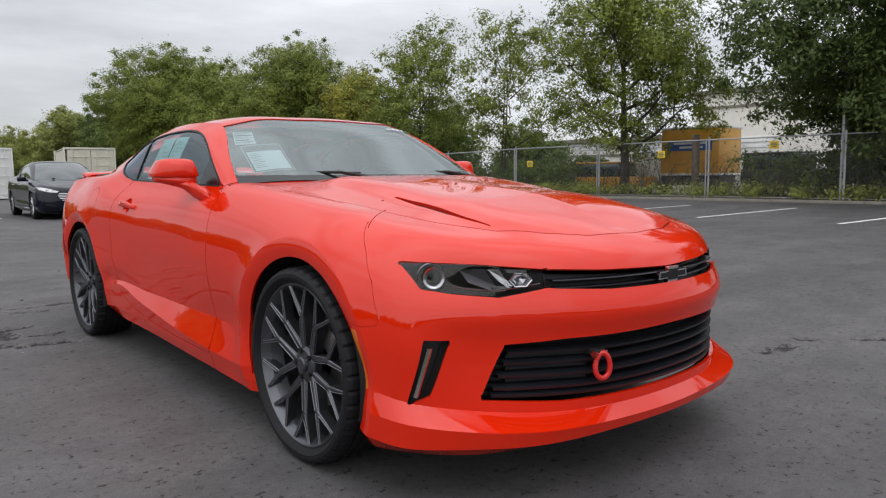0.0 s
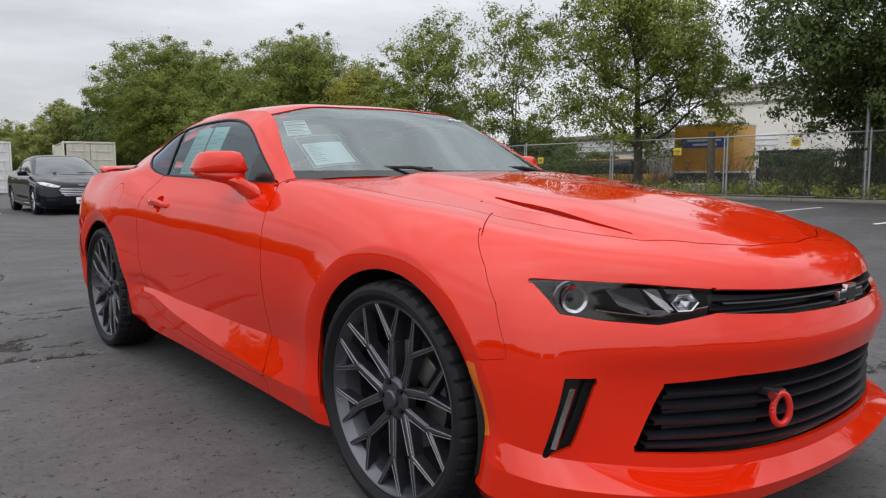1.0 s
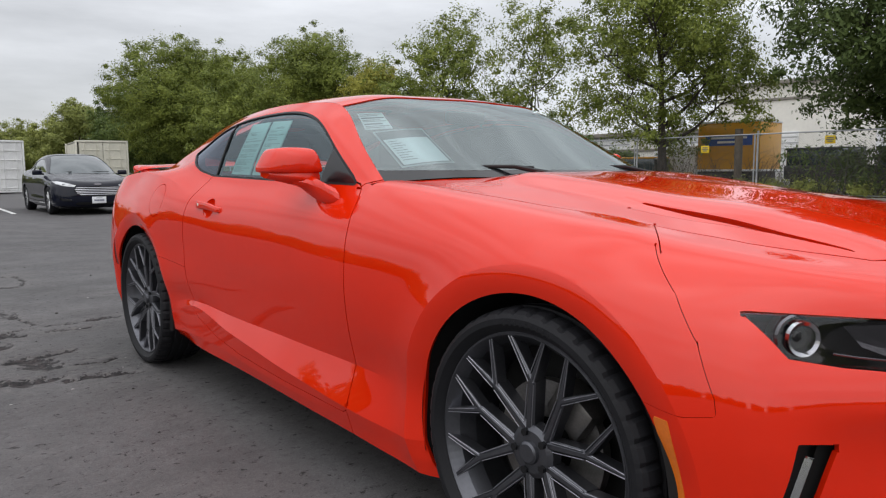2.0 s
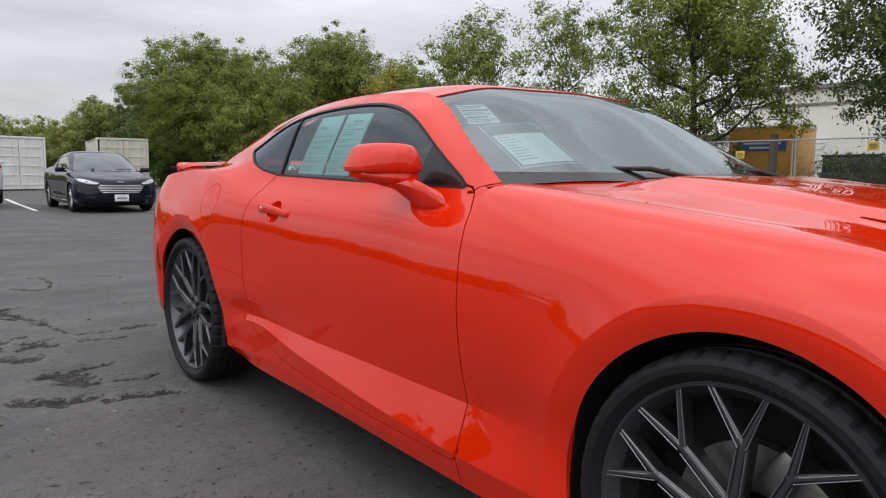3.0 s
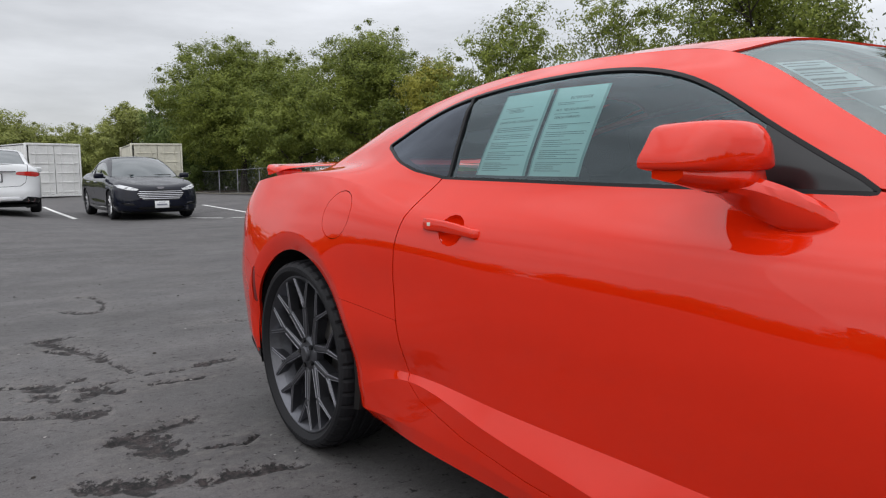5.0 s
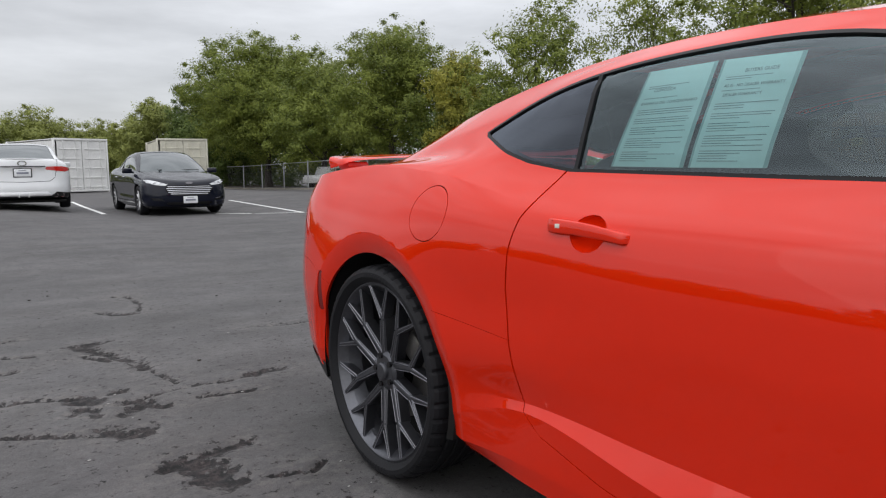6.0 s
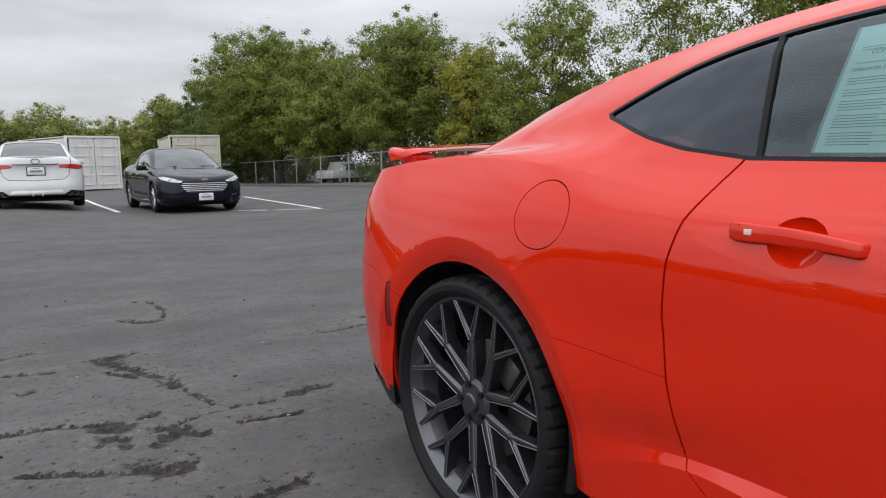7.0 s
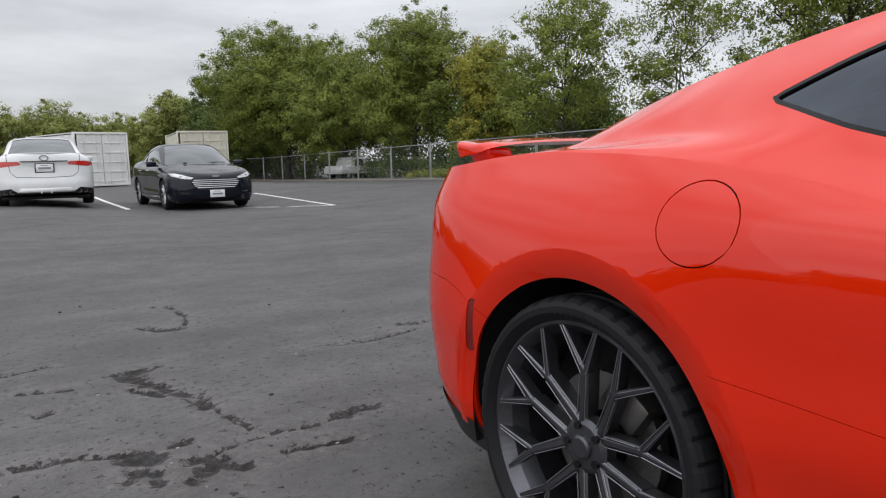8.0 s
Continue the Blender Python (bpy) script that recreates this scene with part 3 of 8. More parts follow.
def build_body():
    half = body_half()
    for y0, r in ((0, ARCH_F), (WHEELBASE, ARCH_R)):
        cut_out(half, ring_field(y0, HUB_Z, r)).free()
        # rolled lip: a band round the arch that turns in towards its edge
        split_at(half, ring_field(y0, HUB_Z, r + LIP)(coords(half)))
        for v in half.verts:
            d = math.hypot(v.co.y - y0, v.co.z - HUB_Z) - r
            if v.co.x > 0.5 and d < LIP + FLARE:
                # the panel flares out towards the lip, the lip turns back in
                v.co.x += (0.013 if y0 == 0 else 0.006) * max(0, 1 - max(0, d - LIP) / FLARE) ** 2
                if d < LIP:
                    v.co.x -= 0.022 * (1 - d / LIP) ** 1.5
    # the haunch's shoulder line, fading out towards the door
    line = [(3.45, 1.03), (3.108, 1.030), (2.761, 1.018), (2.579, 1.006), (2.445, 0.992), (2.288, 0.966), (2.165, 0.940)]
    C = coords(half)
    s, d = poly_distance(C[:, [1, 2]], line, False)
    split_at(half, np.where(C[:, 0] > 0.6, s, 1.0), (d < 0.05) & (C[:, 0] > 0.6))
    C = coords(half)
    s, d = poly_distance(C[:, [1, 2]], line, False)
    on = C[(np.abs(d) < 1e-4) & (C[:, 0] > 0.6)]
    on = on[np.argsort(on[:, 1])]
    inner = np.maximum(0, np.interp(C[:, 1], on[:, 1], on[:, 0]) - C[:, 0])
    zl = np.interp(C[:, 1], [p[0] for p in line[::-1]], [p[1] for p in line[::-1]])
    half.normal_update()
    for v, dist, e, z in zip(half.verts, d, inner, zl):
        if v.co.x > 0.6 and v.co.y > 2.15 and v.co.y < 3.55:
            f = 1 - dist / 0.13 if v.co.z < z else 1 - math.hypot(dist, e) / 0.10
            if f > 0:
                v.co += v.normal * 0.013 * f ** 1.3 * min(1, max(0, (v.co.y - 2.15) / 0.5)) * min(1, max(0, (3.55 - v.co.y) / 0.35))
    liner = shifted(half, -0.035)
    cut_out(liner, side_field(GLASS_LINE, 0.004)).free()
    pieces = {}
    # centre lines of the narrow cut-outs
    for axes, line, ok in (([0, 1], [(0.482, -0.02), (0.488, -0.18), (0.496, -0.33), (0.494, -0.45), (0.485, -0.565)], lambda C: C[:, 2] > 0.8), ([1, 2], [(3.165, 0.66), (3.202, 0.50)], lambda C: C[:, 0] > 0.5),
                           ([1, 2], [(-0.371, 0.55), (-0.4135, 0.358)], lambda C: C[:, 0] > 0.5)):
        C = coords(half)
        s, d = poly_distance(C[:, axes], line, False)
        split_at(half, np.where(ok(C), s, 1.0), (d < 0.05) & ok(C))
    for key, fld in (("lamp", front_field(LAMP, 0.006)), ("slit", front_field(SLIT, 0.002)), ("mouth", front_field(MOUTH, 0.006)), ("slot", front_field(SLOT, 0.004, -0.35)),
                     ("vent", lambda C: np.where(C[:, 2] > 0.8, poly_distance(C[:, [0, 1]], VENT_CREASE)[0] - 0.003, 1.0)), ("tail_lamp", lambda C: np.where(C[:, 1] > 3.3, poly_distance(C[:, [0, 2]], TAIL)[0] - 0.012, 1.0)),
                     ("marker", side_field(MARKER, 0.002)), ("reflector", side_field(REFLECTOR, 0.002))):
        pieces[key] = cut_out(half, fld)
    for key, fld in (("mouth", front_field(MOUTH, 0.015)), ("lamp", front_field(LAMP, 0.012)), ("slit", front_field(SLIT, 0.012)), ("slot", front_field(SLOT, 0.01, -0.35))):
        cut_out(liner, fld).free()
    # side glass with its black surround
    surround = cut_out(half, side_field(GLASS_LINE, 0.008))
    glass = cut_out(surround, side_field(GLASS_LINE, 0.0))
    # scooped cup behind each door handle
    cup = cut_out(half, lambda C: np.where(C[:, 0] > 0.5, np.hypot((C[:, 1] - 1.905) / 0.050, (C[:, 2] - 0.876) / 0.042) - 1, 1.0) * 0.05)
    for v in cup.verts:
        r2 = ((v.co.y - 1.905) / 0.050) ** 2 + ((v.co.z - 0.876) / 0.042) ** 2
        v.co.x -= 0.026 * max(0, 1 - r2) ** 0.6
    pieces["cup"] = cup
    # panel gaps
    on_side = lambda C: C[:, 0] > 0.55
    on_top = lambda C: (C[:, 2] > 0.70) & (C[:, 1] < 0.84)
    yz, xy = [1, 2], [0, 1]
    groove(half, [(0.91, 1.00), (0.868, 0.992), (0.845, 0.975), (0.815, 0.93), (0.796, 0.86), (0.785, 0.74), (0.775, 0.55), (0.770, 0.40), (0.772, 0.29)], yz, 0.005, on_side)
    groove(half, [(0.772, 0.31), (0.775, 0.265), (0.80, 0.252), (1.20, 0.260), (1.60, 0.284), (1.84, 0.318), (2.04, 0.375), (2.095, 0.42), (2.112, 0.48)], yz, 0.003, on_side)
    groove(half, [(2.108, 0.46), (2.120, 0.52), (2.135, 0.59), (2.150, 0.72), (2.145, 0.82), (2.125, 0.90), (2.085, 0.975), (2.05, 1.03)], yz, 0.005, on_side)
    groove(half, [(0.776, 0.27), (0.782, 0.10)], yz, 0.004, on_side)
    groove(half, [(2.13, 0.595), (2.45, 0.625)], yz, 0.0012, on_side)
    groove(half, [(-0.258, 0.872), (-0.272, 0.860), (-0.358, 0.785), (-0.425, 0.700), (-0.470, 0.605), (-0.476, 0.572), (-0.42, 0.562), (-0.28, 0.574)], yz, 0.0011, lambda C: (C[:, 0] > 0.55) & (C[:, 1] < 0))
    groove(half, [(0.715, 0.85), (0.708, 0.45), (0.690, 0.12), (0.650, -0.15), (0.600, -0.38), (0.50, -0.595), (0.38, -0.685), (0.22, -0.755), (-0.02, -0.785)], xy, 0.0045, on_top)
    groove(half, [(0.548, -0.03), (0.538, -0.14), (0.521, -0.26), (0.506, -0.37), (0.500, -0.41)], xy, 0.0018, on_top)
    groove(half, [(0.83, 0.895), (0.785, 0.845), (0.765, 0.80), (0.72, 0.73)], xy, 0.004, lambda C: (C[:, 2] > 0.975) & (C[:, 0] > 0.5))
    groove(half, [(3.05, 0.575), (3.16, 0.635), (3.24, 0.668), (3.32, 0.685), (3.9, 0.70)], yz, 0.0016, lambda C: C[:, 1] > 3.0)
    groove(half, [(0.634, -0.162), (0.70, -0.212), (0.775, -0.2705), (0.784, -0.277)], xy, 0.003, lambda C: (C[:, 2] > 0.70) & (C[:, 0] < 0.85) & (C[:, 1] < 0))
    fuel = np.array([(2.4985 + 0.087 * math.cos(a), 0.895 + 0.079 * math.sin(a)) for a in np.linspace(0, 2 * math.pi, 40, endpoint=False)])
    groove(half, fuel, yz, 0.0028, on_side, closed=True)
    half.normal_update()
    seeds = {"front_bumper": (0.4, -0.90, 0.60), "hood": (0.2, 0, 0.97), "fender": (0.91, 0.5, 0.70), "door": (0.90, 1.4, 0.65), "fuel_door": (0.92, 2.49, 0.895), "quarter_panel": (0.93, 2.9, 0.8), "rear_bumper": (0.5, 3.75, 0.5)}

    def ahead(f):
        """Whether a face lies on the bumper's side of the seam between bumper and fender."""
        c = f.calc_center_median()
        if c.z < 0.573:
            return c.y < 0
        if c.z > 0.872 and c.x < 0.78:
            return c.y < np.interp(c.x, [0.634, 0.70, 0.775], [-0.162, -0.212, -0.2705])
        return c.y < np.interp(c.z, [0.605, 0.70, 0.785, 0.860, 0.872], [-0.47, -0.425, -0.358, -0.272, -0.258])

    isl = []
    for i in islands(half):
        if len(i) > 6:
            nose_side = [f for f in i if ahead(f)]
            rest = [f for f in i if not ahead(f)]
            if min(len(nose_side), len(rest)) > 500 and max(f.calc_center_median().y for f in i) < 1.0 and min(f.calc_center_median().z for f in i) < 0.3:
                isl += [copy_faces(nose_side), copy_faces(rest)]
            else:
                isl.append(copy_faces(i))
    half.free()
    cen = [centres(i) for i in isl]
    owner = {}
    for name, p in seeds.items():
        k = int(np.argmin([np.min(np.linalg.norm(c - np.array(p), axis=1)) for c in cen]))
        owner.setdefault(k, name)
    for k, i in enumerate(isl):
        name = owner.get(k, "body_panel")
        centre = any(abs(v.co.x) < 1e-4 for v in i.verts)
        panel(name, i, both=centre, depth=0.006 if name == "fuel_door" else 0.014)
    part("inner_shell", mirrored(liner, both=True), LINER, car)
    liner.free()
    return pieces, surround, glass


pieces, surround, side_glass = build_body()

# side windows: black surround, dark post between door glass and quarter glass
pane = shifted(side_glass, -0.005)
side_glass.free()
split_at(pane, coords(pane)[:, 1] - 2.036 - 0.144 * (coords(pane)[:, 2] - 1.018))
quarter_pane = copy_faces([f for f in pane.faces if f.calc_center_median().y > 2.036 + 0.144 * (f.calc_center_median().z - 1.018)])
split_at(pane, coords(pane)[:, 1] - 1.13 + 0.10 * (coords(pane)[:, 2] - 1.0))
front = [f for f in pane.faces if f.calc_center_median().y < 1.13 - 0.10 * (f.calc_center_median().z - 1.0)]
corner = shifted(copy_faces(front), 0.003)
bmesh.ops.delete(pane, geom=front, context="FACES")
both_sides("corner_cover", corner, TRIM_BLACK, label="black corner cover ahead of the door glass")
PANE = coords(pane)
door_pane = copy_faces([f for f in pane.faces if f.calc_center_median().y <= 2.036 + 0.144 * (f.calc_center_median().z - 1.018)])
pane.free()
turn_in(surround, 0.012, centre=False)
both_sides("window_surround", surround, FRAME_BLACK, label="black window surround")
bm, rows = bmesh.new(), []
for k in range(13):
    f = k / 12
    y, z = 2.036 + 0.034 * f, 1.018 + 0.236 * f
    x = float(PANE[np.argsort(np.hypot(PANE[:, 1] - y, PANE[:, 2] - z))[:4], 0].mean()) + 0.003
    rows.append([(x - 0.02, y - 0.006, z), (x + 0.003, y - 0.006, z), (x + 0.003, y + 0.006, z), (x - 0.02, y + 0.006, z)])
grid_mesh(bm, rows)
both_sides("window_post", bm, FRAME_BLACK)
both_sides("quarter_window", quarter_pane, GLASS_DARK, label="dark tinted quarter glass")
# far pane is given a darker tint only to dim the view through the cabin
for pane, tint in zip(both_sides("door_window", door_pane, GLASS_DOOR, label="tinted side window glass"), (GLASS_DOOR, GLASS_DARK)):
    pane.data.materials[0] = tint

# windshield, roof, rear window
top, top_grid = top_half()


def shield_edge(C):
    """Negative on the windshield side of the roof's front edge."""
    return C[:, 1] - (1.285 - 0.115 * (1 - (C[:, 0] / 0.592) ** 2))


def rear_edge(C):
    return (2.26 + 0.10 * (C[:, 0] / 0.56) ** 2) - C[:, 1]


shield = cut_out(top, lambda C: shield_edge(C) + 0.0)
backlight = cut_out(top, rear_edge)
panel("roof", top, both=True)
band = cut_out(shield, lambda C: np.minimum(-shield_edge(C) - 0.016, C[:, 2] - 1.040))
part("windshield_band", mirrored(shifted(band, -0.004), both=True), TRIM_BLACK, car)
SHIELD = mirrored(shield, both=True)
part("windshield", mirrored(shifted(shield, -0.004), both=True), GLASS_CLEAR, car, "windshield with stickers and papers behind it")
part("rear_window", mirrored(shifted(backlight, -0.004), both=True), GLASS_DARK, car, "sloping tinted rear window")


# ---- wheels
def bar(bm, a, b, w, h, w2=None, up=(1, 0, 0), chamfer=0.3):
    """A chamfered bar from a to b: w wide at a, w2 at b, h deep below its face."""
    a, b, up = Vector(a), Vector(b), Vector(up)
    w2 = w if w2 is None else w2
    t = (b - a).normalized()
    s = t.cross(up).normalized()
    n = s.cross(t).normalized()
    rings = []
    for p, ww in ((a, w), (b, w2)):
        c = ww * chamfer
        prof = [(-ww / 2 + c, 0), (ww / 2 - c, 0), (ww / 2, -c), (ww / 2 * 0.8, -h), (-ww / 2 * 0.8, -h), (-ww / 2, -c)]
        rings.append([bm.verts.new(p + s * u + n * v) for u, v in prof])
    for k in range(6):
        j = (k + 1) % 6
        bm.faces.new((rings[0][k], rings[0][j], rings[1][j], rings[1][k]))
    bm.faces.new(rings[0][::-1])
    bm.faces.new(rings[1])


def polar(r, deg, x):
    return (x, r * math.cos(radians(deg)), r * math.sin(radians(deg)))


def make_wheel():
    """A wheel about the x axis, its face towards +x, standing at the origin's height of the hub."""
    bm = bmesh.new()
    lathe(bm, [(RIM_R - 0.012, -0.115), (RIM_R, -0.112), (RIM_R, -0.100), (0.262, -0.085), (0.250, -0.04), (0.252, 0.03), (0.268, 0.075), (0.283, 0.096),
               (RIM_R - 0.008, 0.104), (RIM_R, 0.104), (RIM_R + 0.003, 0.100), (RIM_R + 0.003, 0.09)], 96)
    wheel = part("wheel", bm, GUNMETAL, None, "gunmetal multi-spoke alloy wheel with low-profile tyre")
    # tyre: crowned tread with ribs, notched shoulders
    bm = bmesh.new()
    prof = [(RIM_R - 0.004, 0.098), (RIM_R + 0.006, 0.110), (0.318, 0.124), (0.332, 0.124), (0.343, 0.118), (0.350, 0.106), (0.3535, 0.090)]
    for c in (0.062, 0.022, -0.022, -0.062):
        prof += [(0.355, c + 0.008), (0.348, c + 0.0055), (0.348, c - 0.0055), (0.355, c - 0.008)]
    prof += [(0.3535, -0.090), (0.350, -0.106), (0.343, -0.118), (0.332, -0.124), (0.318, -0.124), (RIM_R + 0.006, -0.110), (RIM_R - 0.004, -0.098)]
    rings = lathe(bm, prof, 220)
    for k, ring in enumerate(rings):
        if k % 5 == 0:
            for i in (4, 5, 6, 7):
                for j in (i, len(prof) - 1 - i):
                    v = ring[j].co
                    s = 1 - (0.007 if i > 4 else 0.003) / math.hypot(v.y, v.z)
                    v.y, v.z = v.y * s, v.z * s
    part("tyre", bm, RUBBER, wheel, "black low-profile tyre with notched shoulders", sharp=25)
    # raised sidewall lettering stays as plain bars
    for a0 in (20, 200):
        bm = bmesh.new()
        for k in range(9):
            a = a0 + k * 3.2
            bar(bm, polar(0.315, a, 0.1245), polar(0.327, a, 0.1252), 0.010, 0.002)
        part("sidewall_mark", bm, RUBBER, wheel)
    # five pairs of parallel spokes; each forks into a straight and a splayed branch
    for k in range(10):
        base, sg = 72 * (k // 2) + 90, 1 if k % 2 else -1

        def at(r, p, x, turn=radians(base)):
            """A point r out along the pair's axis and p to its side."""
            return (x, r * math.cos(turn) - p * math.sin(turn), r * math.sin(turn) + p * math.cos(turn))

        def rim(deg, x, r=0.288):
            return polar(r, base + deg, x)
        knee, inner, outer = at(0.174, sg * 0.047, 0.095), rim(sg * 7.5, 0.101), rim(sg * 29.0, 0.101)
        bm = bmesh.new()
        bar(bm, at(0.030, sg * 0.026, 0.078), knee, 0.030, 0.045, 0.022)
        bar(bm, at(0.168, sg * 0.0470, 0.0945), inner, 0.017, 0.038, 0.009)
        bar(bm, at(0.171, sg * 0.0430, 0.0945), outer, 0.017, 0.038, 0.009)
        part("spoke", bm, GUNMETAL, wheel)
        bm = bmesh.new()
        for d in (-1, 1):
            bar(bm, at(0.062, sg * 0.0310 + d * 0.0122, 0.0832), at(0.166 - 0.004 * d * sg, sg * 0.0460 + d * 0.0094, 0.0953), 0.0020, 0.003)
        bar(bm, at(0.178, sg * 0.0385, 0.0966), rim(sg * 6.6, 0.1022, 0.287), 0.0019, 0.003)
        bar(bm, at(0.194, sg * 0.0540, 0.0976), rim(sg * 8.4, 0.1022, 0.287), 0.0019, 0.003)
        bar(bm, at(0.188, sg * 0.0590, 0.0976), rim(sg * 28.1, 0.1022, 0.287), 0.0019, 0.003)
        bar(bm, at(0.170, sg * 0.0550, 0.0956), rim(sg * 29.9, 0.1022, 0.287), 0.0019, 0.003)
        part("machined_edge", bm, GUNMETAL_EDGE, wheel)
    bm = bmesh.new()
    lathe(bm, [(RIM_R - 0.0075, 0.1040), (RIM_R - 0.006, 0.1065), (RIM_R - 0.0040, 0.1065), (RIM_R - 0.002, 0.1040)], 96)
    part("rim_lip", bm, GUNMETAL, wheel)
    bm = bmesh.new()
    lathe(bm, [(0.0005, 0.098), (0.022, 0.098), (0.028, 0.094), (0.030, 0.086), (0.052, 0.084), (0.066, 0.076), (0.070, 0.05)], 40)
    part("hub_cap", bm, GUNMETAL, wheel)
    for k in range(5):
        bm = bmesh.new()
        a = 72 * k + 54
        rod(bm, polar(0.050, a, 0.06), polar(0.050, a, 0.092), 0.010, 6)
        part("lug_nut", bm, TRIM_BLACK, wheel)
    bm = bmesh.new()
    lathe(bm, [(0.07, 0.012), (0.165, 0.012), (0.165, -0.015), (0.07, -0.015)], 64, closed=True)
    part("brake_disc", bm, STEEL, wheel)
    bm = bmesh.new()
    lathe(bm, [(0.001, -0.06), (0.255, -0.06)], 40)
    part("backing_plate", bm, LINER, wheel)
    bm = bmesh.new()
    box(bm, (-0.03, 0.09, -0.06), (0.045, 0.185, 0.06), 0.015)
    part("caliper", bm, STEEL, wheel)
    return wheel


wheel = make_wheel()
wheel.parent = car
near = Matrix.Translation((-0.802, 0, HUB_Z)) @ pose(0, 0, 0, 0, 0, 180)
wheel.matrix_basis = near @ pose(0, 0, 0, 54, 0, 0)
for m in (Matrix.Translation((-0.802, WHEELBASE, HUB_Z)) @ pose(0, 0, 0, 0, 0, 180) @ pose(0, 0, 0, 54, 0, 0), Matrix.Translation((0.802, 0, HUB_Z)), Matrix.Translation((0.802, WHEELBASE, HUB_Z))):
    copy_thing(wheel, m)

# wheel houses and floor pan
for y0, r in ((0, ARCH_F), (WHEELBASE, ARCH_R)):
    for sx in (-1, 1):
        bm = bmesh.new()
        n = 40
        rows = []
        for k in range(n + 1):
            a = radians(-16 + 212 * k / n)
            rows.append([(sx * x, y0 + rr * math.cos(a), max(0.22, HUB_Z + rr * math.sin(a))) for x, rr in ((0.908, r + 0.001), (0.895, r + 0.014), (0.62, r + 0.015), (0.55, 0.02))])
        grid_mesh(bm, rows, flip=sx > 0)
        part("wheel_house", bm, LINER, car)
bm = bmesh.new()
box(bm, (-0.62, -0.62, 0.20), (0.62, 3.35, 0.225), 0.01)
box(bm, (-0.80, 0.45, 0.17), (0.80, 2.38, 0.20), 0.01)
part("floor_pan", bm, LINER, car)

# ---- nose: lamps, grilles, slots
fx, fy = LOW[:4 * U_STEP, 4, 0], LOW[:4 * U_STEP, 4, 1]
ux, uy = LOW[:4 * U_STEP, 6, 0], LOW[:4 * U_STEP, 6, 1]


def nose(x, row=4):
    return float(np.interp(abs(x), fx if row == 4 else ux, fy if row == 4 else uy))


def socket(piece, depth, mat, name, across=False):
    """A dark recess behind an opening."""
    back = shifted(piece, -depth)
    turn = piece.copy()
    turn_in(turn, depth, centre=across)
    bmesh.ops.delete(turn, geom=[f for f in turn.faces if f.index >= 0 and f.index < len(piece.faces)], context="FACES_ONLY")
    if across:
        part(name, mirrored(back, both=True), mat, car)
        back.free()
    else:
        both_sides(name, back, mat)
    turn.free()


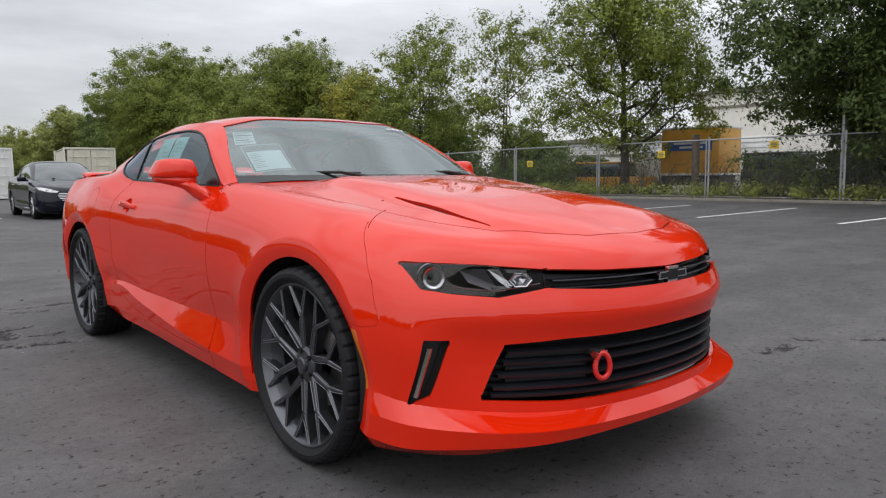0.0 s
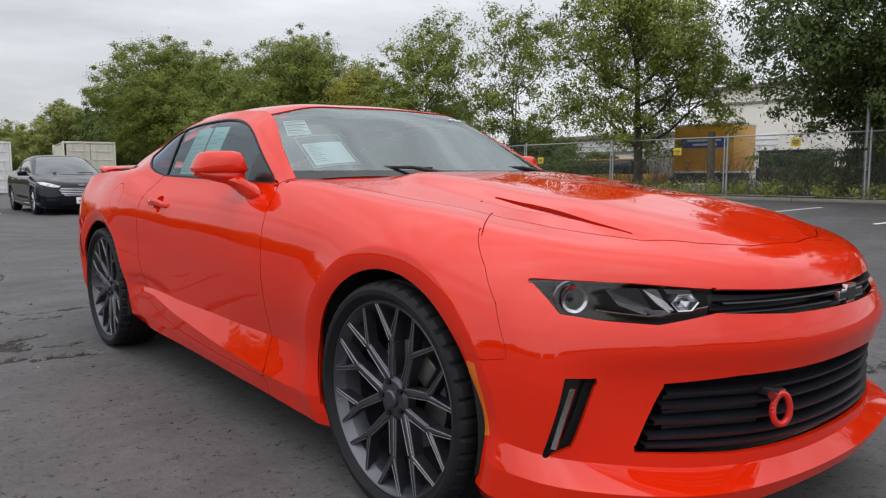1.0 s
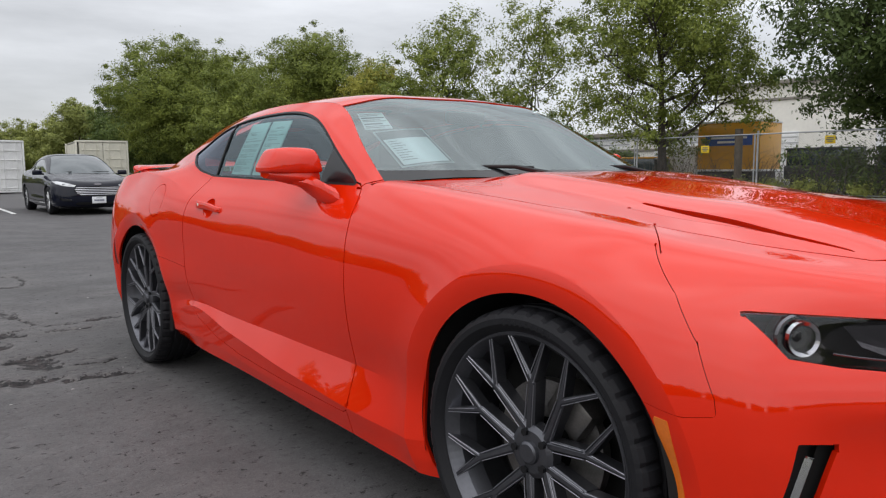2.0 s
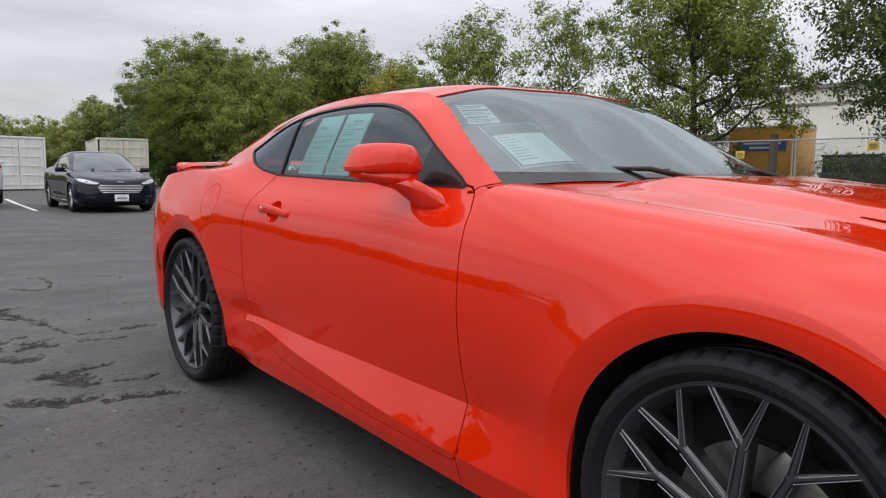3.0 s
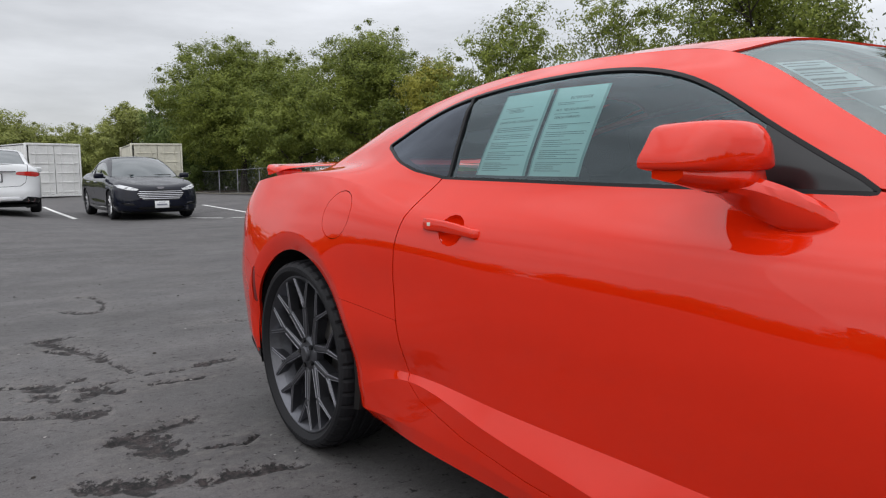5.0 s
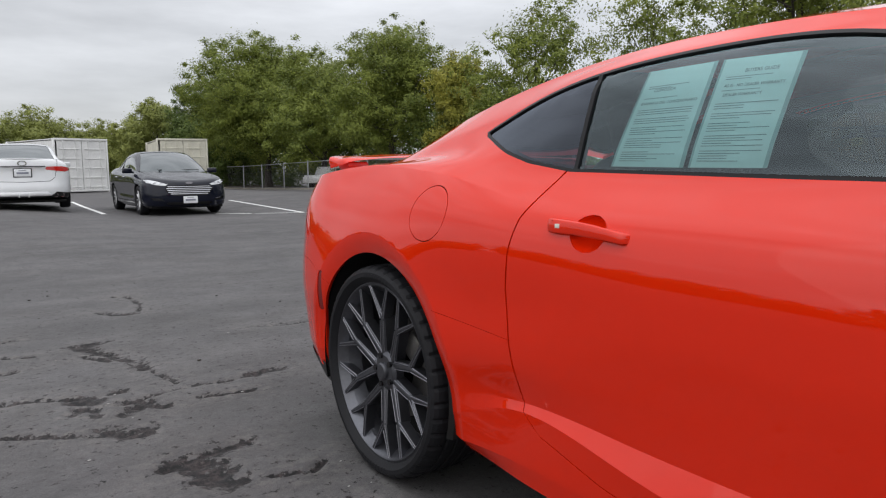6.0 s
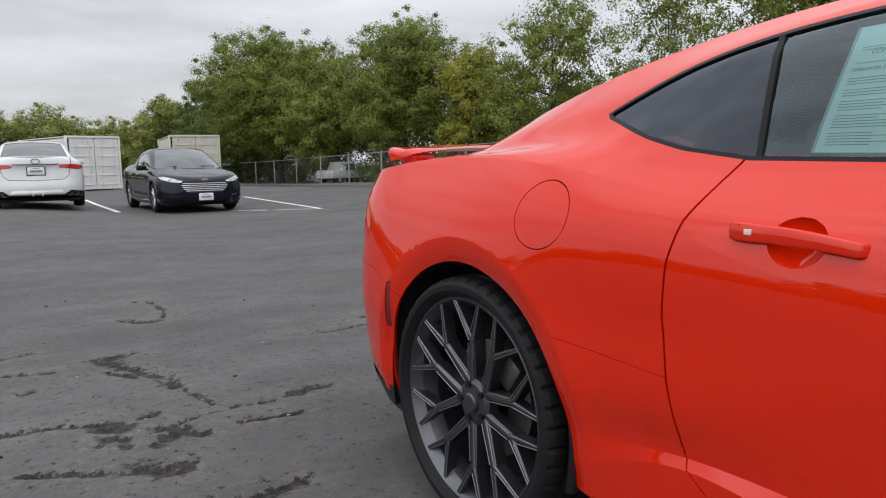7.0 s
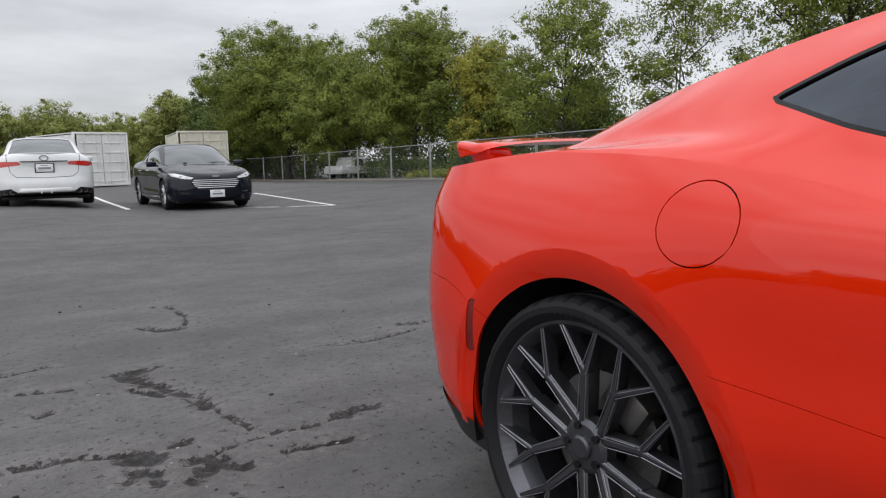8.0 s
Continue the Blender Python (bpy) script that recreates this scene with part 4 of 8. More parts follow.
lamp_piece = pieces["lamp"]
lens_bm = shifted(lamp_piece, -0.004)
for v in lens_bm.verts:
    v.co.y += max(0, 0.755 - v.co.z) * 0.42                      # the cover stands upright below the brow
GREY_RING = material("bright_ring", (0.55, 0.55, 0.57), rough=0.15, metal=1.0)
socket(lamp_piece, 0.055, LINER, "lamp_housing")
lens_l, lens_r = both_sides("headlamp_lens", lens_bm, LENS, label="clear headlamp cover")
for sx in (-1, 1):
    d = Vector((sx * 0.50, -0.86, 0.02)).normalized()
    q = d.to_track_quat("X", "Z").to_matrix().to_4x4()
    for (x, y, z), r in (((0.738, -0.548, 0.714), 0.034),):
        bm = bmesh.new()
        lathe(bm, [(r * 0.72, 0.0), (r * 0.78, 0.012), (r, 0.016), (r * 1.06, 0.006), (r * 1.1, -0.03)], 36, Matrix.Translation((sx * x, y - 0.006, z)) @ q)
        part("lamp_ring", bm, GREY_RING, car)
        bm = bmesh.new()
        lathe(bm, [(r * 1.20, 0.004), (r * 1.24, 0.010), (r * 1.36, 0.006), (r * 1.40, -0.02)], 36, Matrix.Translation((sx * x, y + 0.004, z)) @ q)
        part("lamp_surround", bm, GREY_CHROME, car)
        bm = bmesh.new()
        lathe(bm, [(0.0004, 0.012), (r * 0.35, 0.010), (r * 0.6, 0.003), (r * 0.74, -0.006)], 30, Matrix.Translation((sx * x, y - 0.002, z)) @ q)
        part("projector_lens", bm, TRIM_BLACK, car)
    # inner furniture: a dull panel, a bright curved blade, a small bowl and a thin foot strip
    def facet(name, mat, pts, thick=0.004):
        bm = bmesh.new()
        vs = [bm.verts.new((sx * x, nose(x, 6) + d, z)) for x, d, z in pts]
        for k in range(1, len(vs) - 1):
            bm.faces.new((vs[0], vs[k], vs[k + 1]))
        bmesh.ops.solidify(bm, geom=bm.faces[:], thickness=thick)
        part(name, bm, mat, car, smooth=False)
    facet("reflector_panel", GREY_CHROME, [(0.682, 0.046, 0.738), (0.628, 0.040, 0.742), (0.606, 0.034, 0.690), (0.622, 0.026, 0.676), (0.668, 0.030, 0.700)])
    facet("reflector_blade", GREY_RING, [(0.625, 0.032, 0.740), (0.600, 0.030, 0.741), (0.588, 0.026, 0.712), (0.572, 0.020, 0.690), (0.584, 0.018, 0.683), (0.606, 0.022, 0.706)])
    facet("reflector_foot", GREY_RING, [(0.622, 0.026, 0.690), (0.575, 0.018, 0.690), (0.594, 0.020, 0.672), (0.612, 0.024, 0.672)])
    facet("reflector_top", GREY_CHROME, [(0.585, 0.034, 0.740), (0.535, 0.030, 0.738), (0.532, 0.028, 0.728), (0.580, 0.032, 0.729)])
    bm = bmesh.new()
    lathe(bm, [(0.030, 0.020), (0.027, 0.018), (0.018, 0.002), (0.002, -0.006)], 6, Matrix.Translation((sx * 0.548, nose(0.548, 6) + 0.036, 0.708)) @ q @ Matrix.Diagonal((1, 1.25, 0.8, 1)))
    part("reflector_bowl", bm, GREY_RING, car, smooth=False)
    bm = bmesh.new()
    tube(bm, [(sx * x, nose(x, 6) + 0.018, z) for x, z in ((0.712, 0.688), (0.68, 0.682), (0.62, 0.674), (0.56, 0.684), (0.505, 0.696))], 0.0022, 5)
    part("reflector_strip", bm, GREY_CHROME, car)
socket(pieces["slit"], 0.05, BLACK_PLASTIC, "upper_grille_back", True)
socket(pieces["mouth"], 0.075, GRILLE, "lower_grille_back", True)
socket(pieces["slot"], 0.05, BLACK_PLASTIC, "air_slot_back")


def follow_bar(name, z, half_w, h, depth, inset, row=4, mat=None, tilt=0.0, n=36):
    """A bar that follows the nose from side to side."""
    bm, rows = bmesh.new(), []
    for k in range(n + 1):
        x = -half_w + 2 * half_w * k / n
        y = nose(x, row) + inset
        rows.append([(x, y, z - h / 2), (x, y - 0.004, z), (x, y + tilt, z + h / 2), (x, y + depth, z + h / 2), (x, y + depth, z - h / 2), (x, y, z - h / 2)])
    grid_mesh(bm, rows)
    bmesh.ops.remove_doubles(bm, verts=bm.verts[:], dist=1e-5)
    bmesh.ops.recalc_face_normals(bm, faces=bm.faces[:])
    return part(name, bm, mat or GRILLE, car)


for z, w in ((0.486, 0.595), (0.452, 0.605), (0.412, 0.618), (0.374, 0.63), (0.350, 0.635)):
    follow_bar("grille_slat", z, w, 0.017, 0.05, 0.022, tilt=0.016)
for sx in (-1, 1):
    for z in (0.469, 0.432, 0.393, 0.362):
        bm = bmesh.new()
        x0, x1 = sx * 0.36, sx * 0.59
        a, b = Vector((x0, nose(x0) + 0.038, z)), Vector((x1, nose(x1) + 0.038, z))
        bar(bm, a, b, 0.022, 0.02, up=(sx * 0.3, -1, 0))
        part("grille_block", bm, GRILLE, car)
for z in (0.678, 0.702):
    follow_bar("upper_grille_bar", z, 0.47, 0.006, 0.03, 0.02, row=6)
# light strip and frame in each air slot
for sx in (-1, 1):
    bm = bmesh.new()
    rows = []
    for k in range(11):
        f = k / 10
        c = Vector((0.797 + 0.033 * f, -0.612 + 0.03 * f, 0.508 - 0.152 * f))
        rows.append([(sx * (c.x + dx), c.y + dy, c.z) for dx, dy in ((-0.005, 0.012), (-0.004, -0.003), (0.003, -0.004), (0.005, 0.010))])
    grid_mesh(bm, rows, flip=sx < 0)
    part("running_light", bm, GREY_RING, car)
for key, mat, lab in (("marker", AMBER, "amber side marker"), ("reflector", DARK_RED, "dark red rear side reflector"), ("tail_lamp", RED_LENS, "red tail lamp")):
    b = shifted(pieces[key], 0.001 if key == "marker" else -0.003)
    turn_in(b, 0.012, centre=False)
    both_sides({"marker": "side_marker", "reflector": "side_reflector"}.get(key, key), b, mat, label=lab)
# black vent strip, lengthened forward to stand for the shadow in the hood's crease
b = shifted(pieces["vent"], -0.014)
both_sides("hood_vent_and_crease_shade", b, BLACK_PLASTIC)
# badge: a plain slanted cross with a bright rim
for nm, k, off, mat in (("badge_rim", 1.0, 0.0, CHROME), ("badge", 0.70, -0.0025, TRIM_BLACK)):
    bm = bmesh.new()
    sh = [(-0.085, -0.013), (-0.03, -0.013), (-0.033, -0.026), (0.027, -0.026), (0.030, -0.013), (0.088, -0.013), (0.082, 0.013), (0.030, 0.013), (0.033, 0.026), (-0.027, 0.026),
          (-0.030, 0.013), (-0.079, 0.013)]
    f = bm.faces.new([bm.verts.new((x * (k + (1 - k) * 0.6), nose(0, 6) + 0.004 + off + 0.10 * x * x, 0.692 + z * k)) for x, z in sh])
    r = bmesh.ops.extrude_face_region(bm, geom=[f])
    bmesh.ops.translate(bm, vec=(0, 0.014, 0), verts=[v for v in r["geom"] if isinstance(v, bmesh.types.BMVert)])
    bmesh.ops.recalc_face_normals(bm, faces=bm.faces[:])
    part(nm, bm, mat, car, smooth=False)
# red tow shackle hung in the lower grille
TX, TY, TZ = TOW
bm = bmesh.new()
tube(bm, [(TX + (0.021 - 0.004 * math.sin(a)) * math.cos(a), TY - 0.022 - 0.012 * math.cos(a), TZ - 0.016 + 0.040 * math.sin(a)) for a in np.linspace(radians(60), radians(480), 30)], 0.0085, 10)
shackle = part("tow_shackle", bm, RED_RING, car, "red painted tow shackle")
bm = bmesh.new()
rod(bm, (TX - 0.030, TY - 0.012, TZ + 0.022), (TX + 0.030, TY - 0.012, TZ + 0.022), 0.007, 12)
rod(bm, (TX - 0.034, TY - 0.012, TZ + 0.022), (TX - 0.028, TY - 0.012, TZ + 0.022), 0.011, 6)
part("pin", bm, DARK_RED, shackle)
bm = bmesh.new()
box(bm, (TX - 0.016, TY - 0.02, TZ + 0.012), (TX + 0.016, TY + 0.07, TZ + 0.036), 0.004)
part("bracket", bm, BLACK_PLASTIC, shackle)


both_sides("handle_cup", pieces["cup"], RED)


# ---- mirrors, handles, wing, wipers
def mirror_shell(sx):
    # outline seen from ahead: flat top, sloping outer end; it sweeps back towards the outer end
    outline = [(0.824, 1.031), (0.818, 1.050), (0.832, 1.098), (0.846, 1.113), (0.870, 1.117), (0.915, 1.118), (0.952, 1.116), (0.970, 1.107), (0.984, 1.086), (0.998, 1.056), (1.000, 1.040), (0.990, 1.031), (0.94, 1.027), (0.88, 1.027)]
    ring = natural(np.arange(len(outline) + 7), np.array(outline[-3:] + outline + outline[:4]), 3 + np.linspace(0, len(outline), 56, endpoint=False))
    mid = np.array([0.908, 1.066])
    rings = []
    for scale, dy in ((0.30, -0.004), (0.60, -0.002), (0.84, 0.002), (0.93, 0.007), (0.975, 0.015), (1.0, 0.030), (1.0, 0.060), (0.985, 0.105), (0.93, 0.120)):
        rings.append([(sx * x, 1.046 + dy + 3.6 * max(0, x - 0.872) ** 2 + 0.30 * max(0, z - 1.07) ** 1.5 * 6, z) for x, z in mid + (ring - mid) * scale])
    bm = bmesh.new()
    V = grid_mesh(bm, [r + r[:1] for r in rings])
    for end in (V[0], V[-1]):
        bm.faces.new(end[:-1])
    bmesh.ops.remove_doubles(bm, verts=bm.verts[:], dist=1e-5)
    bmesh.ops.recalc_face_normals(bm, faces=bm.faces[:])
    shell = part("mirror", bm, RED, car, "red door mirror on a stalk", sharp=40)
    bm = bmesh.new()
    rows = []
    for x, y, zt, zb, d in ((0.826, 1.064, 1.031, 0.980, 0.095), (0.870, 1.054, 1.030, 0.988, 0.115), (0.920, 1.060, 1.030, 0.999, 0.115), (0.960, 1.088, 1.031, 1.007, 0.095), (0.990, 1.124, 1.034, 1.014, 0.065)):
        rows.append([(sx * x, y + d, zb + 0.004), (sx * x, y + d, zt), (sx * x, y + 0.004, zt), (sx * x, y, (zt + zb) / 2), (sx * x, y + 0.012, zb), (sx * x, y + d, zb + 0.004)])
    cols = np.array([hermite(c, 4, (1, 2)) for c in along(np.array(rows), 6)])
    V = grid_mesh(bm, cols, flip=sx < 0)
    for end in (V[0], V[-1]):
        bm.faces.new(end[:-1])
    # stalk down to the door
    path = [(0.925, 1.12, 1.010, 0.018, 0.046), (0.885, 1.10, 1.003, 0.026, 0.054), (0.86, 1.065, 0.984, 0.036, 0.060), (0.845, 1.02, 0.964, 0.037, 0.060), (0.825, 0.995, 0.950, 0.036, 0.060)]
    rr = []
    for x, y, z, hz, hy in path:
        rr.append([(sx * x, y + hy * math.cos(a), z + hz * math.sin(a) - 0.18 * hy * -math.cos(a)) for a in np.linspace(0, 2 * math.pi, 13)])
    cols = along(np.array(rr), 6)
    V = grid_mesh(bm, cols, flip=sx > 0)
    bmesh.ops.remove_doubles(bm, verts=bm.verts[:], dist=1e-5)
    bmesh.ops.recalc_face_normals(bm, faces=bm.faces[:])
    part("stalk", bm, RED, shell)
    bm = bmesh.new()
    grid_mesh(bm, [[(sx * 0.836, 1.164, 1.034), (sx * 0.836, 1.164, 1.100)], [(sx * 0.975, 1.194, 1.038), (sx * 0.975, 1.194, 1.092)]], flip=sx < 0)
    part("mirror_glass", bm, CHROME, shell, smooth=False)


for sx in (-1, 1):
    mirror_shell(sx)
    # handle: bar on two feet over a scooped cup
    bm = bmesh.new()
    G = []
    for y, z, h, o in ((2.034, 0.890, 0.012, 0.014), (2.022, 0.890, 0.0155, 0.030), (1.96, 0.888, 0.0160, 0.036), (1.89, 0.884, 0.0150, 0.037), (1.83, 0.877, 0.0130, 0.034), (1.802, 0.873, 0.0120, 0.028), (1.792, 0.872, 0.009, 0.012)):
        x0 = 0.872 + 0.10 * (0.885 - z)
        G.append([(sx * (x0 + o - dx), y, z + h * dz) for dx, dz in ((0.020, -0.9), (0.006, -1.0), (0.001, -0.90), (0.0, -0.6), (0.002, 0.65), (0.004, 0.90), (0.010, 1.0), (0.020, 0.8), (0.020, -0.9))])
    cols = np.array([hermite(c, 3) for c in along(np.array(G), 5)])
    V = grid_mesh(bm, cols)
    for end in (V[0], V[-1]):
        bm.faces.new(end[:-1])
    bmesh.ops.remove_doubles(bm, verts=bm.verts[:], dist=1e-5)
    bmesh.ops.recalc_face_normals(bm, faces=bm.faces[:])
    h = part("door_handle", bm, RED, car, "red pull handle")
    bm = bmesh.new()
    box(bm, (sx * 0.9075 - 0.003, 1.976, 0.885), (sx * 0.9075 + 0.003, 1.990, 0.895), 0.001)
    part("key_button", bm, BUTTON, h)
    bm = bmesh.new()
    box(bm, (sx * 0.9035 - 0.004, 1.9995, 0.875), (sx * 0.9035 + 0.004, 2.0012, 0.903))
    part("joint", bm, LINER, h)

# wing on the boot lid: a flat blade whose squared ends turn down into feet
bm = bmesh.new()
G = []
for x, ya, yb, z, th in ((-0.703, 3.43, 3.545, 1.056, 0.022), (-0.698, 3.41, 3.560, 1.064, 0.025), (-0.63, 3.39, 3.585, 1.073, 0.019), (-0.40, 3.42, 3.640, 1.081, 0.014), (0, 3.45, 3.67, 1.085, 0.014), (0.40, 3.42, 3.640, 1.081, 0.014), (0.63, 3.39, 3.585, 1.073, 0.019), (0.698, 3.41, 3.560, 1.064, 0.025), (0.703, 3.43, 3.545, 1.056, 0.022)):
    G.append([(x, ya, z - th * 0.7), (x, ya + 0.015, z - th * 0.3), (x, (ya + yb) / 2, z - 0.003), (x, yb - 0.01, z + 0.006), (x, yb, z - 0.002), (x, yb - 0.014, z - th * 1.3), (x, (ya + yb) / 2, z - th * 1.05), (x, ya, z - th * 0.7)])
cols = np.array([hermite(c, 3, (3, 4, 5)) for c in along(np.array(G), 6)])
V = grid_mesh(bm, cols)
for end in (V[0], V[-1]):
    bm.faces.new(end[:-1])
bmesh.ops.remove_doubles(bm, verts=bm.verts[:], dist=1e-5)
bmesh.ops.recalc_face_normals(bm, faces=bm.faces[:])
wing = part("rear_wing", bm, RED, car, "red rear wing above the boot lid")
for sx in (-1, 1):
    bm = bmesh.new()
    g = box(bm, (sx * 0.605 - 0.050, 3.43, 1.0), (sx * 0.605 + 0.050, 3.53, 1.054), 0.010)
    for v in bm.verts:
        if v.co.z > 1.03:
            v.co.x += sx * 0.022
    part("wing_foot", bm, RED, wing)
# black lower rear trim
bm = bmesh.new()
rows = []
for c in LOW[-3 * U_STEP:, :3]:
    lo, mid, hi = [Vector(v) for v in c]
    out = Vector((hi.x * 0.5, 0.6, 0)).normalized() * 0.006
    rows.append([(*(lo + out - Vector((0, 0, 0.03))),), (*(mid + out),), (*(mid.lerp(hi, 0.3) + out),)])
grid_mesh(bm, rows, flip=True)
part("diffuser", mirrored(bm, both=True), BLACK_PLASTIC, car, "black lower rear trim")
bm.free()

# cowl and wipers
bm = bmesh.new()
rows = []
for k in range(25):
    x = -0.70 + 1.4 * k / 24
    f = (x / 0.72) ** 2
    rows.append([(x, 0.50 + 0.13 * f, 0.985), (x, 0.56 + 0.14 * f, 0.985), (x, 0.64 + 0.14 * f, 1.012)])
grid_mesh(bm, rows)
bmesh.ops.recalc_face_normals(bm, faces=bm.faces[:])
part("cowl", bm, BLACK_PLASTIC, car)
for x0, x1 in ((-0.68, -0.20), (-0.06, 0.50)):
    bm = bmesh.new()
    f0, f1 = (x0 / 0.72) ** 2, (x1 / 0.72) ** 2
    tube(bm, [(x0, 0.66 + 0.14 * f0, 1.032), ((x0 + x1) / 2, 0.635 + 0.07 * (f0 + f1), 1.042), (x1, 0.615 + 0.14 * f1, 1.046)], [0.003, 0.006, 0.005], 8)
    w = part("wiper", bm, BLACK_PLASTIC, car, "black wiper blade")
    bm = bmesh.new()
    tube(bm, [(x1 + 0.06, 0.545 + 0.13 * f1, 1.016), (x1 - 0.12, 0.60 + 0.1 * f1, 1.048), ((x0 + x1) / 2, 0.632 + 0.07 * (f0 + f1), 1.050)], [0.011, 0.008, 0.005], 8)
    part("wiper_arm", bm, BLACK_PLASTIC, w)

# ---- cabin seen through the glass
bm = bmesh.new()
rows = []
for k in range(21):
    x = -0.70 + 1.4 * k / 20
    f = (x / 0.7) ** 2
    rows.append([(x, 0.62 + 0.12 * f, 0.985), (x, 0.85, 1.0 + 0.02 * (1 - f)), (x, 1.05, 0.985), (x, 1.10, 0.93), (x, 1.10, 0.62)])
grid_mesh(bm, rows)
bmesh.ops.recalc_face_normals(bm, faces=bm.faces[:])
part("dashboard", bm, DASH, car)
for sx in (-1, 1):
    bm = bmesh.new()
    box(bm, (sx * 0.36 - 0.24, 1.45, 0.42), (sx * 0.36 + 0.24, 1.98, 0.60), 0.06, seg=3)
    box(bm, (-0.24, -0.06, 0), (0.24, 0.07, 0.56), 0.05, Matrix.Translation((sx * 0.36, 1.97, 0.52)) @ pose(0, 0, 0, -18), 3)
    box(bm, (-0.13, -0.04, 0), (0.13, 0.05, 0.17), 0.035, Matrix.Translation((sx * 0.36, 2.15, 1.04)) @ pose(0, 0, 0, -14), 3)
    part("front_seat", bm, INTERIOR, car)
    bm = bmesh.new()
    grid_mesh(bm, [[(sx * 0.74, y, z) for z in (0.4, 1.0)] for y in (0.8, 2.9)], flip=sx < 0)
    part("door_card", bm, INTERIOR, car, smooth=False)
bm = bmesh.new()
box(bm, (-0.70, 2.35, 0.5), (0.70, 2.6, 0.96), 0.06)
part("rear_seat", bm, INTERIOR, car)
bm = bmesh.new()
box(bm, (-0.66, 2.60, 0.94), (0.66, 3.10, 0.965), 0.01)
part("parcel_shelf", bm, INTERIOR, car)
bm = bmesh.new()
wheel_m = Matrix.Translation((0.36, 1.22, 0.93)) @ pose(0, 0, 0, 0, 0, 90) @ pose(0, 0, 0, 0, 22, 0)
lathe(bm, [(0.185 + 0.014 * math.cos(a), 0.014 * math.sin(a)) for a in np.linspace(0, 2 * math.pi, 9)[:-1]], 40, wheel_m, closed=True)
part("steering_wheel", bm, INTERIOR, car)
bm = bmesh.new()
box(bm, (-0.11, 1.20, 1.235), (0.11, 1.23, 1.29), 0.012)
part("rear_view_mirror", bm, INTERIOR, car)

# ---- papers behind the glass
from mathutils.bvhtree import BVHTree
SHIELD_TREE = BVHTree.FromBMesh(SHIELD)


def on_shield(p, off):
    q, n, _, _ = SHIELD_TREE.find_nearest(Vector(p))
    if n.z < 0:
        n = -n
    return q - n * off


def shield_sheet(name, corners, off, mat, u0=0.0, u1=1.0, v0=0.0, v1=1.0, n=6, parent=None, label=""):
    """A sheet on the inside of the windshield: corners top outer, top inner, bottom inner, bottom outer."""
    a, b, c, d = [Vector(p) for p in corners]
    bm = bmesh.new()
    rows = []
    for i in range(n + 1):
        v = v0 + (v1 - v0) * i / n
        rows.append([on_shield(a.lerp(d, v).lerp(b.lerp(c, v), u0 + (u1 - u0) * j / n), off) for j in range(n + 1)])
    grid_mesh(bm, rows)
    bm.normal_update()
    for f in bm.faces:
        if f.normal.z < 0:
            f.normal_flip()
    return part(name, bm, mat, parent or car, label)


P1 = [(-0.622, 1.035, 1.181), (-0.455, 0.950, 1.193), (-0.492, 0.722, 1.062), (-0.662, 0.800, 1.045)]
sheet = shield_sheet("window_sheet", P1, 0.0075, PAPER_EDGE, label="printed sheet with a dark heading behind the windshield")
shield_sheet("heading", P1, 0.0068, GREY_INK, 0.035, 0.965, 0.04, 0.26, parent=sheet)
shield_sheet("page", P1, 0.0064, PAPER, 0.07, 0.93, 0.26, 0.945, parent=sheet)
shield_sheet("page_rule", P1, 0.0066, GREY_INK, 0.035, 0.965, 0.24, 0.965, parent=sheet)
for k in range(9):
    v = 0.33 + 0.062 * k
    shield_sheet("text_line", P1, 0.0058, GREY_INK, 0.12, 0.30 + 0.05 * (k % 3), v, v + 0.012, 2, sheet)
P2 = [(-0.586, 1.185, 1.257), (-0.515, 1.122, 1.261), (-0.549, 1.003, 1.192), (-0.632, 1.061, 1.186)]
st = shield_sheet("window_sticker", P2, 0.0075, PAPER, label="white sticker with dark lines behind the windshield")
for k, (v, h) in enumerate(((0.08, 0.035), (0.18, 0.03), (0.30, 0.07), (0.45, 0.03), (0.53, 0.03), (0.66, 0.07), (0.80, 0.03), (0.88, 0.03))):
    shield_sheet("text_line", P2, 0.0066, GREY_INK, 0.06, 0.94 - 0.2 * (k % 2), v, v + h, 3, st)
P3 = [(0.30, 1.10, 1.30), (0.50, 1.16, 1.28), (0.505, 1.135, 1.268), (0.305, 1.075, 1.288)]
for k, (u0, u1, v0, v1) in enumerate(((0.0, 0.16, 0.2, 0.6), (0.22, 0.30, 0.1, 0.9), (0.38, 0.52, 0.3, 0.8), (0.60, 0.68, 0.1, 0.9), (0.76, 0.98, 0.3, 0.7))):
    shield_sheet("marker_stroke", P3, -0.002, PAPER, u0, u1, v0, v1, 3)


def side_glass_x(z):
    """Half-width of the door glass at a height."""
    return float(np.interp(z, [1.0, 1.06, 1.13, 1.20, 1.26], [0.783, 0.763, 0.732, 0.698, 0.668]))


